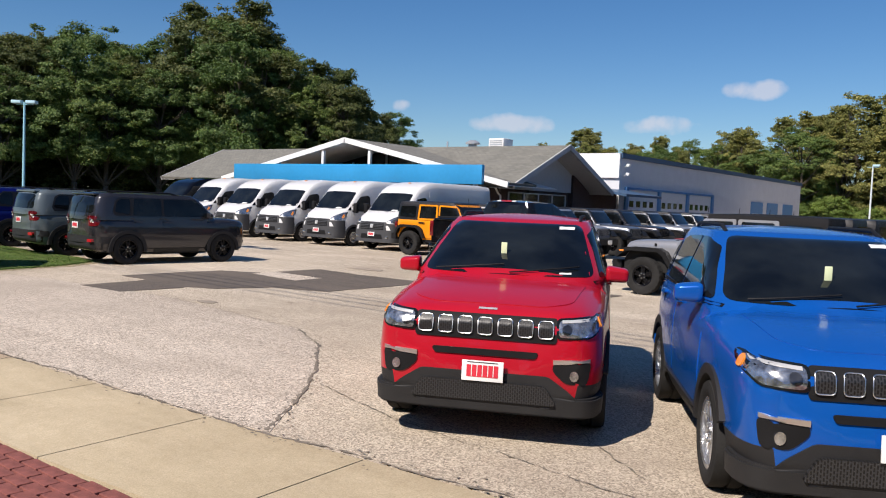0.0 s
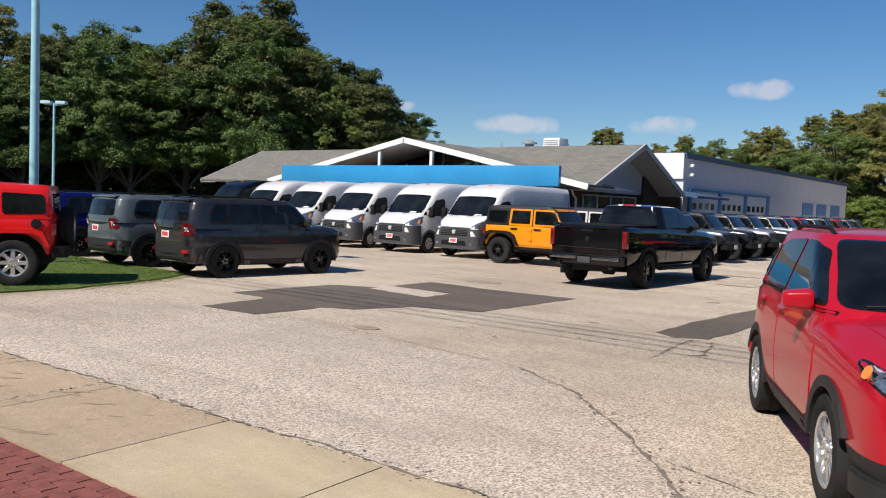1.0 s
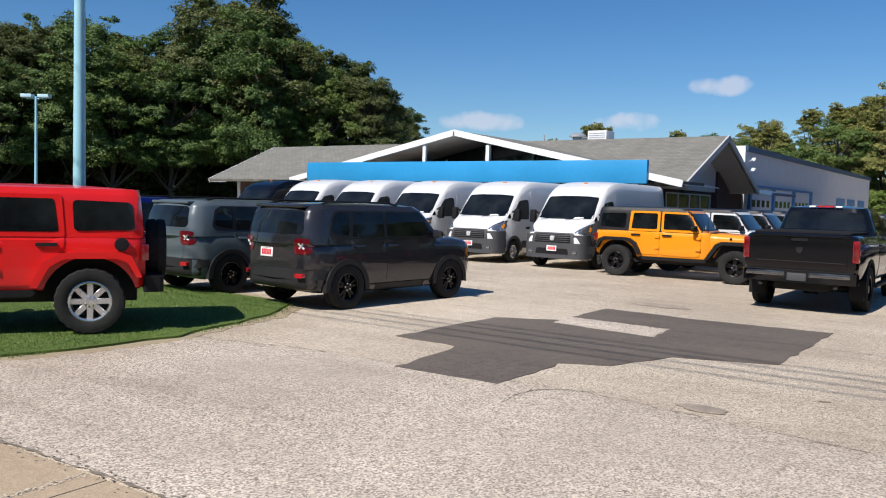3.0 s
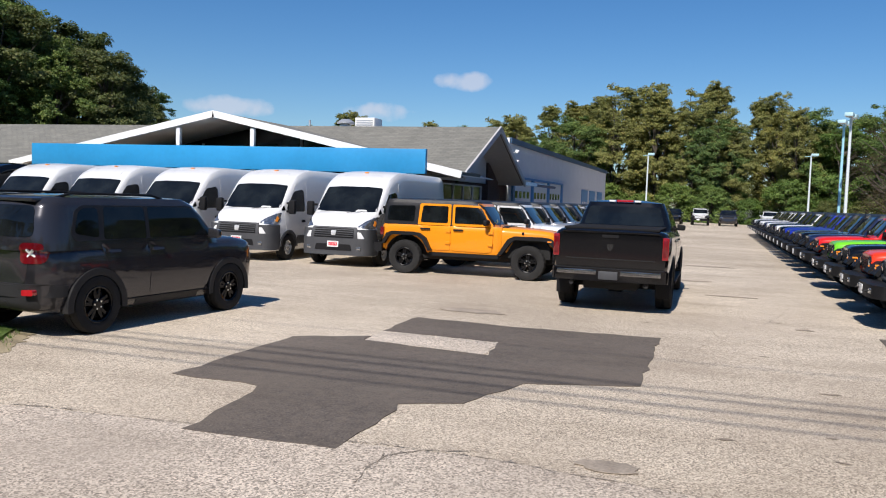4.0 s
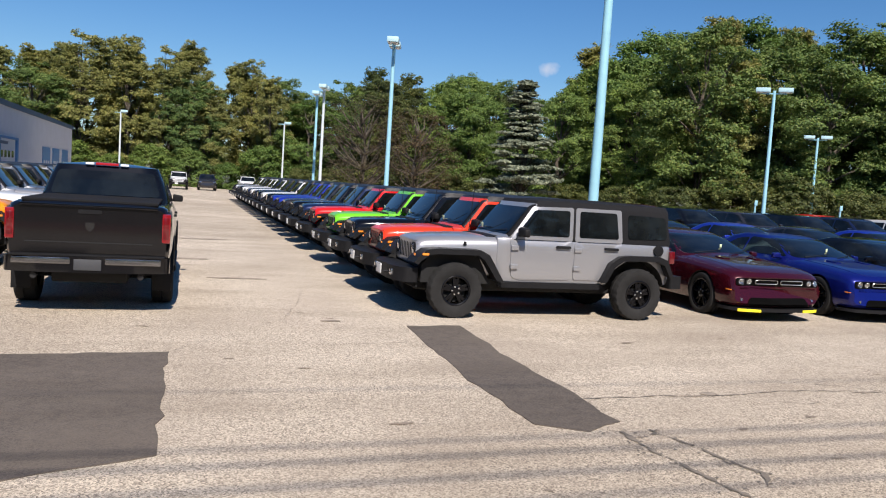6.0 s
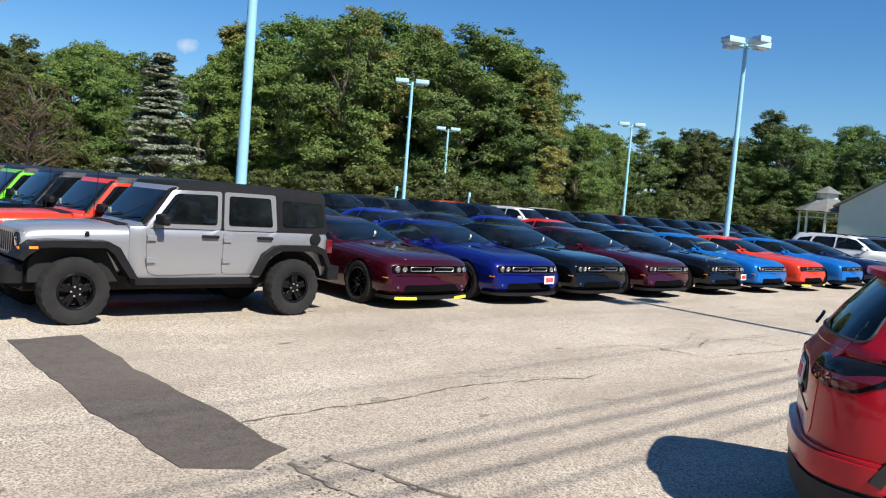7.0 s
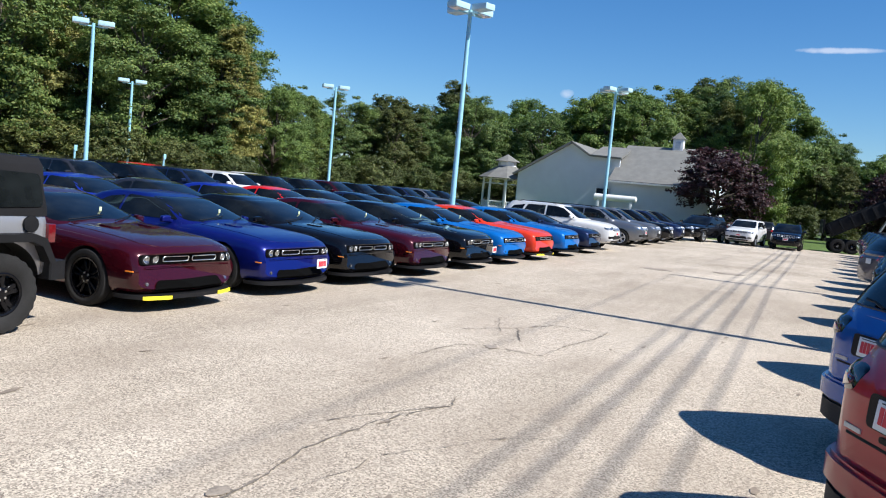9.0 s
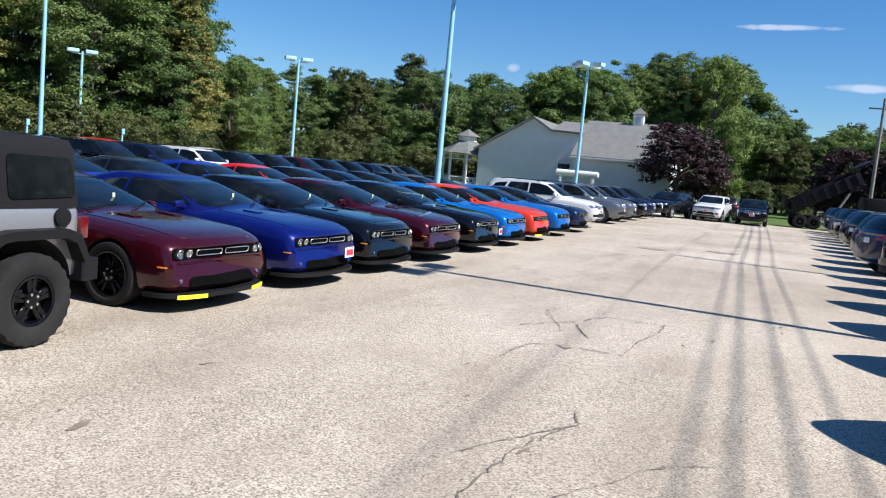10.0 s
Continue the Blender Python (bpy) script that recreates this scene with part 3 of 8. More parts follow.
def compass(label="", group=""):
    """Compact SUV with a sloping hood, seven framed grille openings and grey lower cladding."""
    car = thing("suv", label, "car", group)
    ax, r, z0 = (1.22, -1.22), 0.345, 0.345

    def up(z):
        return z + .085 * min(1, max(0, (z - .5) / .4))

    def lay(outline, side, *rest):
        return decal(bvh, [(u * .925, up(v)) if side in SIDES else ((u * .925, v) if side == "top" else (u, up(v))) for u, v in outline], side, *rest)

    def pane(outline, side, name="window"):
        part(name, lay(outline, side, .009, .03, 12, .05), M_GLASS, car)
    keys = [(-2.09, .42, .94, .98, .46), (-2.05, .34, 1.00, 1.06, .62), (-1.94, .28, 1.04, 1.09, .76), (-1.72, .25, 1.06, 1.11, .87), (-1.3, .23, 1.06, 1.11, .91), (0, .22, 1.02, 1.10, .905), (.85, .22, .99, 1.10, .905),
            (1.35, .23, .955, 1.055, .90), (1.75, .24, .91, 1.00, .875), (1.98, .25, .885, .955, .86), (2.10, .26, .875, .92, .82), (2.17, .27, .85, .885, .77), (2.205, .31, .80, .835, .70)]
    keys = [(x * .925, zb, up(zs), up(zt), w) for x, zb, zs, zt, w in keys]
    low = cut_arches(hull(keys), ax, 0.40, z0, 0.56, 1.2)
    for f in low.faces:
        c = f.calc_center_median()
        if (c.z < .46 and abs(c.x) > 1.6) or (c.z < .50 and c.x > 1.78):
            f.material_index = 2
    levels = [(0.98, 1.10, -1.84, .86, .42, .16, .16), (1.10, 0.98, -1.86, .845, .40, .16, .16), (1.30, .58, -1.73, .775, .32, .15, .14), (1.50, .16, -1.58, .695, .26, .13, .10), (1.565, -.02, -1.52, .655, .24, .12, .08)]
    top = cabin([(up(l[0]), l[1] * .925, l[2] * .925, *l[3:]) for l in levels], 0.05)
    body = part("body", join(low, top), BASE, car, more=(M_WELL, M_CLAD))
    bvh = tree_of(body)
    add_wheels(car, ax, 0.79, r, 0.225, 0.235, "compass")
    # glazing
    pane(rounded([(-.76, 1.105), (.76, 1.105), (.60, 1.535), (-.60, 1.535)], .07), "front", "windscreen")
    pane(rounded([(-.66, 1.17), (.66, 1.17), (.56, 1.50), (-.56, 1.50)], .06), "rear", "rear_window")
    part("window_trim", outline_tube(bvh, [(u, up(v)) for u, v in rounded([(-.67, 1.16), (.67, 1.16), (.57, 1.51), (-.57, 1.51)], .06)], "rear", .009, .010), M_VAN_GREY, car)
    for side in SIDES:
        pane(rounded([(.80, 1.10), (.20, 1.45), (-.10, 1.51), (-.36, 1.515), (-.36, 1.09)], .05), side)
        pane(rounded([(-.42, 1.09), (-.42, 1.515), (-1.02, 1.495), (-1.22, 1.45), (-1.26, 1.11)], .05), side)
        pane(rounded([(-1.33, 1.14), (-1.30, 1.44), (-1.60, 1.36), (-1.74, 1.24)], .04), side)
        part("window_trim", lay([(.92, 1.075), (-1.75, 1.095), (-1.75, 1.075), (.92, 1.055)], side, .012, .02, 2, .12), M_DARK, car)
        # doors
        for o in ([(.86, .48), (.90, .70), (.86, 1.02), (-.38, 1.06), (-.38, .44), (.70, .42)], [(-.41, .44), (-.41, 1.06), (-1.28, 1.07), (-1.16, .86), (-.95, .60), (-.86, .44)]):
            part("door", lay(rounded(o, .05, 3), side, .006, .02, 6, .1), BASE, car)
        part("sill_trim", lay(rounded([(.92, .24), (.92, .40), (-.92, .40), (-.92, .24)], .03), side, .016, .03, 3, .12), M_CLAD, car, "grey plastic sill")
        s = 1 if side == "left" else -1
        for x in ax:
            part("arch_trim", arc_trim(x, z0, .385, .455, s * .78, s * .905, 24 if x > 0 else 0, 180 if x > 0 else 156), M_CLAD, car)
        part("mirror", door_mirror(.56, .80, 1.15, s), BASE, car)
        # lamps
        hl = [(.525, .765), (.78, .775), (.85, .83), (.83, .905), (.52, .885)]
        hd = part("headlight", lay(rounded(hl if s > 0 else flip(hl), .03, 3), "front", .010, .05, 6, .05), M_GLASS, car, "clear headlight in a dark housing")
        cc = np.mean(np.array(hl), 0)
        inner = [(cc[0] + (u - cc[0]) * .90, cc[1] + (v - cc[1]) * .82) for u, v in hl]
        part("lens", lay(rounded(inner if s > 0 else flip(inner), .03, 3), "front", .015, .03, 5, .05), M_LENS, hd)
        strip = [(.56, .862), (.80, .878), (.80, .892), (.56, .878)]
        part("running_light", lay((strip if s > 0 else flip(strip)), "front", .019, .02, 2, .05), M_BADGE, hd)
        bowl = [(s * .60 + .036 * math.cos(a * .524), .825 + .030 * math.sin(a * .524)) for a in range(12)]
        part("projector", lay(bowl, "front", .018, .02, 3, .5), M_DARK_CHROME, hd)
        sm = [(1.87, .835), (1.95, .83), (1.95, .875), (1.87, .895)]
        part("side_marker", lay(rounded(sm, .02, 2), side, .012, .03, 2), M_AMBER, car, "amber side marker")
        fog = [(.50, .575), (.60, .50), (.76, .49), (.785, .635), (.52, .625)]
        f = part("fog_lamp", lay(rounded(fog if s > 0 else flip(fog), .04, 3), "front", .008, .03, 3), M_DARK, car)
        part("lens", lay([(s * .665 + .032 * math.cos(a * .524), .55 + .032 * math.sin(a * .524)) for a in range(12)], "front", .016, .03, 2, .5), M_LENS, f)
        part("bezel", lay([(s * .51, .612), (s * .775, .632), (s * .775, .654), (s * .51, .640)][::s], "front", .016, .02, 2), M_CHROME, f)
        tls = rounded([(-1.06, 1.13), (-1.08, 1.01), (-.92, .975), (-.68, .97), (-.52, 1.05), (-.44, 1.125), (-.60, 1.155), (-.88, 1.15)], .04, 3)
        t = part("tail_light", decal(bvh, tls, "rear_" + side, .005, .03, 10, .03), M_GLASS, car, "smoked red tail light")
        part("lens", decal(bvh, rounded([(-1.02, 1.07), (-1.03, 1.03), (-.90, .995), (-.69, .99), (-.57, 1.055), (-.52, 1.105), (-.62, 1.09), (-.74, 1.06)], .02, 3), "rear_" + side, .017, .02, 8, .03), M_LENS_RED_DARK, t)
    handles(car, bvh, (-.22, -.98), 1.06, BASE)
    # face
    part("grille", lay(rounded([(-.53, .735), (.53, .735), (.53, .885), (-.53, .885)], .03), "front", .008, .03, 4), M_DARK, car)
    slots(car, bvh, 7, .108, .822, .945, .448, M_CHROME, M_MESH, .028, .885)
    side_pts = [(1.655, .883), (1.84, .873), (1.953, .835), (2.016, .782), (2.055, .70), (2.070, .40)]
    chin = prism(rounded(side_pts + [(x, -y) for x, y in side_pts[::-1]], .05, 2), .245, .395, "xy")
    for v in chin.verts:
        if v.co.z < .3:
            v.co.x, v.co.y = v.co.x - (.008 if v.co.x > 1.8 else 0), v.co.y * .992
    bmesh.ops.bevel(chin, geom=[e for e in chin.edges if abs(e.verts[0].co.z - e.verts[1].co.z) < .001], offset=.015, segments=2, affect="EDGES")
    part("lower_bumper", chin, M_CLAD, car, "grey plastic lower bumper", 50)
    part("bumper_center", lay(rounded([(-.70, .38), (.70, .38), (.62, .45), (.48, .535), (-.48, .535), (-.62, .45)], .03, 3), "front", .012, .03, 5, .05), M_CLAD, car)
    part("air_intake", prism(rounded([(-.55, .335), (.55, .335), (.46, .475), (-.46, .475)], .04, 3), 2.02, 2.082, "yz"), M_MESH, car)
    part("chin_strip", cube(2.02, 2.064, -.50, .50, .310, .320, .003), M_VAN_GREY, car)
    part("air_slot", lay(rounded([(-.38, .635), (.38, .635), (.40, .675), (-.40, .675)], .02, 2), "front", .010, .02, 3), M_DARK, car)
    part("hood", lay(rounded([(1.06, -.70), (1.06, .70), (1.85, .62), (2.02, .44), (2.02, -.44), (1.85, -.62)], .12, 4), "top", .006, .02, 7, .1), BASE, car)
    part("badge", lay([(-.07, .914), (.07, .914), (.07, .924), (-.07, .924)], "front", .010, .01, 2), M_BADGE, car)
    dealer_plate(car, pose(2.090, 0, .555, 0, -4, 0))
    part("tailgate_line", decal(bvh, rounded([(-.44, .770), (.44, .770), (.44, .786), (-.44, .786)], .006, 2), "rear", .008, .02, 3), M_WELL, car)
    part("plate_recess", decal(bvh, rounded([(-.27, .86), (.27, .86), (.25, 1.04), (-.25, 1.04)], .04, 3), "rear", .010, .02, 4), M_DARK, car)
    dealer_plate(car, pose(-1.960, 0, .95, 0, -6, 180))
    tail = [(-1.52, .915), (-1.66, .885), (-1.82, .79), (-1.925, .65), (-1.975, .46), (-1.995, .22)]
    shelf = prism(rounded(tail + [(x, -y) for x, y in tail[::-1]], .05, 2), .455, .625, "xy")
    bmesh.ops.bevel(shelf, geom=[e for e in shelf.edges if abs(e.verts[0].co.z - e.verts[1].co.z) < .001], offset=.022, segments=2, affect="EDGES")
    part("bumper_shelf", shelf, BASE, car, "", 50)
    skirt = prism(rounded([(x + .02, y - .01) for x, y in tail] + [(x + .02, .01 - y) for x, y in tail[::-1]], .05, 2), .27, .452, "xy")
    bmesh.ops.bevel(skirt, geom=[e for e in skirt.edges if abs(e.verts[0].co.z - e.verts[1].co.z) < .001], offset=.02, segments=2, affect="EDGES")
    part("lower_rear_bumper", skirt, M_CLAD, car, "grey plastic lower rear bumper", 50)
    part("tailgate_handle", decal(bvh, rounded([(-.12, .815), (.12, .815), (.12, .845), (-.12, .845)], .01, 2), "rear", .020, .02, 2), M_DARK, car)
    part("badge", decal(bvh, [(.30, .80), (.46, .80), (.46, .825), (.30, .825)], "rear", .012, .01, 2), M_BADGE, car)
    part("rear_bumper", lay(rounded([(-.60, .30), (.60, .30), (.66, .46), (.50, .50), (-.50, .50), (-.66, .46)], .05, 3), "rear", .010, .03, 5), M_CLAD, car, "grey plastic rear bumper")
    part("tailgate", lay(rounded([(-.52, .62), (.52, .62), (.58, 1.17), (-.58, 1.17)], .06, 3), "rear", .005, .02, 5), BASE, car)
    part("spoiler", prism(rounded([(-1.30, .62), (-1.50, .60), (-1.60, .42), (-1.63, 0), (-1.60, -.42), (-1.50, -.60), (-1.30, -.62)], .12, 3), 1.608, 1.648, "xy"), BASE, car)
    rail(car, bvh, -1.38, -.05, .58, .035, M_DARK)
    wipers(car, bvh, 1.20, ((-.62, -.02), (0.04, .62)))
    part("rear_wiper", tube(bmesh.new(), [(-1.90, 0, 1.27), (-1.86, .16, 1.30), (-1.84, .30, 1.31)], .012, 6), M_DARK, car)
    paper_tag(car, bvh, -.05, 1.40, .026, .10)
    part("sticker", lay([(.40, 1.490), (.54, 1.490), (.54, 1.516), (.40, 1.516)], "front", .014, .005, 2), M_WHITE, car, "white sticker on the windscreen")
    part("sticker", lay([(.46, 1.125), (.56, 1.125), (.56, 1.137), (.46, 1.137)], "front", .014, .005, 2), M_WHITE, car)
    return car


def renegade(label="", group=""):
    """Small boxy SUV with upright tail and square lamps."""
    car = thing("suv", label, "car", group)
    ax, r = (1.285, -1.285), 0.345
    keys = [(-2.08, .42, 1.00, 1.05, .58), (-2.05, .36, 1.05, 1.10, .69), (-1.97, .32, 1.07, 1.13, .79), (-1.82, .28, 1.09, 1.15, .865), (-1.60, .26, 1.09, 1.15, .895), (0, .24, 1.09, 1.15, .90), (.75, .24, 1.09, 1.155, .90), (1.5, .25, 1.085, 1.145, .895), (1.80, .28, 1.05, 1.105, .87), (1.94, .31, 1.02, 1.07, .81), (2.01, .35, .97, 1.02, .72), (2.035, .41, .90, .95, .63)]
    low = cut_arches(hull(keys, 48, SECTION, 1), ax, 0.40, r, 0.56, 1.2)
    top = cabin([(1.05, 1.16, -2.02, .87, .20, .10, .13), (1.15, 1.08, -2.01, .86, .20, .10, .13), (1.42, .82, -1.96, .815, .18, .09, .12), (1.60, .63, -1.90, .775, .17, .08, .10), (1.68, .48, -1.81, .72, .16, .07, .08)], 0.04)
    body = part("body", join(low, top), BASE, car, more=(M_WELL,))
    bvh = tree_of(body)
    add_wheels(car, ax, 0.80, .365, 0.235, 0.235, "renegade")
    glass(car, bvh, rounded([(-.78, 1.18), (.78, 1.18), (.68, 1.60), (-.68, 1.60)], .06), "front", "windscreen")
    glass(car, bvh, rounded([(-.68, 1.21), (.68, 1.21), (.60, 1.58), (-.60, 1.58)], .10), "rear", "rear_window")
    for side in SIDES:
        s = 1 if side == "left" else -1
        part("window_band", decal(bvh, rounded([(1.01, 1.155), (.66, 1.50), (.50, 1.59), (-1.46, 1.59), (-1.58, 1.52), (-1.66, 1.24), (-1.60, 1.155)], .04), side, .004, .02, 10, .06), M_HARD, car, "black pillars between the windows")
        glass(car, bvh, rounded([(.95, 1.17), (.63, 1.48), (.47, 1.57), (-.36, 1.575), (-.36, 1.16)], .05), side)
        glass(car, bvh, rounded([(-.43, 1.16), (-.43, 1.575), (-1.12, 1.57), (-1.16, 1.17)], .05), side)
        glass(car, bvh, rounded([(-1.24, 1.19), (-1.22, 1.56), (-1.44, 1.56), (-1.54, 1.49), (-1.61, 1.25)], .06), side)
        for o in ([(.80, .44), (.86, .80), (.80, 1.10), (-.38, 1.12), (-.38, .42)], [(-.42, .42), (-.42, 1.12), (-1.22, 1.12), (-1.12, .86), (-.90, .60), (-.84, .42)]):
            part("door", decal(bvh, rounded(o, .05, 3), side, .006, .02, 6, .1), BASE, car)
        part("sill_trim", decal(bvh, rounded([(.90, .25), (.90, .38), (-.90, .38), (-.90, .25)], .02), side, .016, .03, 3, .12), M_CLAD, car)
        for x in ax:
            part("arch_trim", arc_trim(x, r, .385, .475, s * .78, s * .912, -6, 186), M_CLAD, car)
        part("mirror", door_mirror(.84, .83, 1.15, s), BASE, car)
        tl = rounded([(.52, .90), (.79, .90), (.79, 1.145), (.52, 1.145)], .07, 4)
        t = part("tail_light", decal(bvh, tl if s > 0 else flip(tl), "rear", .012, .03, 5, .05), M_LENS_RED_DARK, car, "square red tail light with a cross mark")
        for a in (45, -45):
            ca, sa_ = math.cos(radians(a)), math.sin(radians(a))
            bar = [(s * .655 + u * ca - v * sa_, 1.025 + u * sa_ + v * ca) for u, v in ((-.06, -.010), (.06, -.010), (.06, .010), (-.06, .010))]
            part("lens", decal(bvh, bar, "rear", .017, .01, 2), M_WHITE, t)
        part("reflector", decal(bvh, rounded([(s * .66 - .06, .53), (s * .66 + .06, .53), (s * .66 + .06, .60), (s * .66 - .06, .60)], .02, 2), "rear", .075, .06, 2), M_RED_LENS, car, "red bumper reflector")
        part("headlight", decal(bvh, [(s * .58 + .10 * math.cos(a * .393), .85 + .10 * math.sin(a * .393)) for a in range(16)], "front", .02, .05, 3, .5), M_LENS, car)
    handles(car, bvh, (-.24, -1.02), 1.02, BASE)
    slots(car, bvh, 7, .075, .79, .92, .36, M_DARK, M_WELL, .03, .8)
    part("lower_bumper", decal(bvh, rounded([(-.74, .32), (.74, .32), (.78, .56), (-.78, .56)], .05, 3), "front", .012, .03, 5), M_DARK, car)
    part("rear_bumper", decal(bvh, rounded([(-.80, .34), (.80, .34), (.86, .66), (-.86, .66)], .06, 3), "rear", .016, .05, 7, .05), M_CLAD, car, "dark grey plastic rear bumper")
    part("bumper_step", prism(rounded([(-1.70, .90), (-1.90, .84), (-2.03, .70), (-2.10, .50), (-2.13, 0), (-2.10, -.50), (-2.03, -.70), (-1.90, -.84), (-1.70, -.90)], .08, 3), .50, .64, "xy"), M_CLAD, car)
    part("bumper_insert", decal(bvh, rounded([(-.36, .36), (.36, .36), (.30, .45), (-.30, .45)], .03, 3), "rear", .022, .02, 3), M_CLAD, car)
    part("tailgate", decal(bvh, rounded([(-.58, .66), (.58, .66), (.66, 1.20), (-.66, 1.20)], .05, 3), "rear", .005, .02, 5), BASE, car)
    dealer_plate(car, pose(-2.095, .16, .90, 0, -2, 180))
    part("spoiler", cube(-2.0, -1.72, -.60, .60, 1.62, 1.67, .02), BASE, car)
    rail(car, bvh, -1.7, .1, .63, .04, M_DARK)
    part("rear_wiper", tube(bmesh.new(), [(-2.08, 0, 1.22), (-2.06, -.20, 1.26), (-2.055, -.36, 1.26)], .012, 6), M_DARK, car)
    return car


def big_suv(label="", group=""):
    """Mid-size SUV with a wide seven-slot face and roof rails."""
    car = thing("suv", label, "car", group)
    ax, r = (1.457, -1.457), 0.37
    keys = [(-2.40, .44, 1.00, 1.05, .70), (-2.33, .36, 1.08, 1.14, .86), (-2.1, .28, 1.12, 1.17, .94), (0, .25, 1.08, 1.17, .965), (.9, .25, 1.06, 1.17, .965), (1.6, .26, 1.02, 1.12, .95), (2.05, .28, .98, 1.07, .91), (2.28, .31, .92, .98, .84), (2.38, .36, .84, .89, .74), (2.42, .42, .74, .78, .64)]
    low = cut_arches(hull(keys), ax, 0.43, r, 0.60, 1.3)
    top = cabin([(1.06, 1.15, -2.25, .90, .28, .15, .10), (1.16, 1.05, -2.28, .885, .28, .15, .10), (1.42, .62, -2.14, .80, .25, .14, .09), (1.64, .20, -1.95, .71, .22, .12, .06)], 0.06)
    body = part("body", join(low, top), BASE, car, more=(M_WELL,))
    bvh = tree_of(body)
    add_wheels(car, ax, 0.83, r, 0.245, 0.25, "suv")
    glass(car, bvh, rounded([(-.80, 1.18), (.80, 1.18), (.64, 1.60), (-.64, 1.60)], .06), "front", "windscreen")
    glass(car, bvh, rounded([(-.70, 1.26), (.70, 1.26), (.58, 1.58), (-.58, 1.58)], .06), "rear", "rear_window")
    for side in SIDES:
        s = 1 if side == "left" else -1
        glass(car, bvh, rounded([(.86, 1.17), (.34, 1.52), (.0, 1.58), (-.36, 1.58), (-.36, 1.16)], .05), side)
        glass(car, bvh, rounded([(-.43, 1.16), (-.43, 1.58), (-1.20, 1.56), (-1.38, 1.18)], .05), side)
        glass(car, bvh, rounded([(-1.46, 1.20), (-1.32, 1.54), (-1.80, 1.46), (-1.98, 1.24)], .04), side)
        for o in ([(.92, .46), (.98, .8), (.90, 1.10), (-.38, 1.13), (-.38, .44)], [(-.42, .44), (-.42, 1.13), (-1.36, 1.14), (-1.24, .9), (-1.02, .60), (-.96, .44)]):
            part("door", decal(bvh, rounded(o, .05, 3), side, .006, .02, 6, .1), BASE, car)
        part("mirror", door_mirror(.74, .89, 1.16, s), BASE, car)
        hl = [(.56, .84), (.86, .83), (.88, .92), (.58, .935)]
        part("headlight", decal(bvh, rounded(hl if s > 0 else flip(hl), .03, 3), "front", .014, .05, 4, .06), M_LENS, car)
        fog = [(.58, .50), (.80, .48), (.82, .58), (.60, .59)]
        part("fog_lamp", decal(bvh, rounded(fog if s > 0 else flip(fog), .03, 3), "front", .012, .03, 3), M_DARK, car)
        tl = [(.44, 1.0), (.88, .97), (.90, 1.14), (.46, 1.14)]
        part("tail_light", decal(bvh, rounded(tl if s > 0 else flip(tl), .03, 3), "rear", .014, .03, 4), M_RED_LENS, car)
    handles(car, bvh, (-.24, -1.12), 1.04, BASE)
    part("grille", decal(bvh, rounded([(-.54, .80), (.54, .80), (.54, .95), (-.54, .95)], .03), "front", .008, .03, 4), M_DARK, car)
    slots(car, bvh, 7, .115, .81, .94, .45, M_CHROME, M_DARK, .02, .70)
    part("air_intake", decal(bvh, rounded([(-.56, .46), (.56, .46), (.48, .62), (-.48, .62)], .04, 3), "front", .014, .03, 4), M_DARK, car)
    part("lower_bumper", decal(bvh, rounded([(-.80, .33), (.80, .33), (.82, .42), (-.82, .42)], .03, 3), "front", .012, .03, 4), M_CLAD, car)
    dealer_plate(car, pose(2.445, 0, .68, 0, -4, 0))
    dealer_plate(car, pose(-2.42, 0, .95, 0, -4, 180))
    rail(car, bvh, -1.7, .0, .62, .045, M_DARK)
    return car


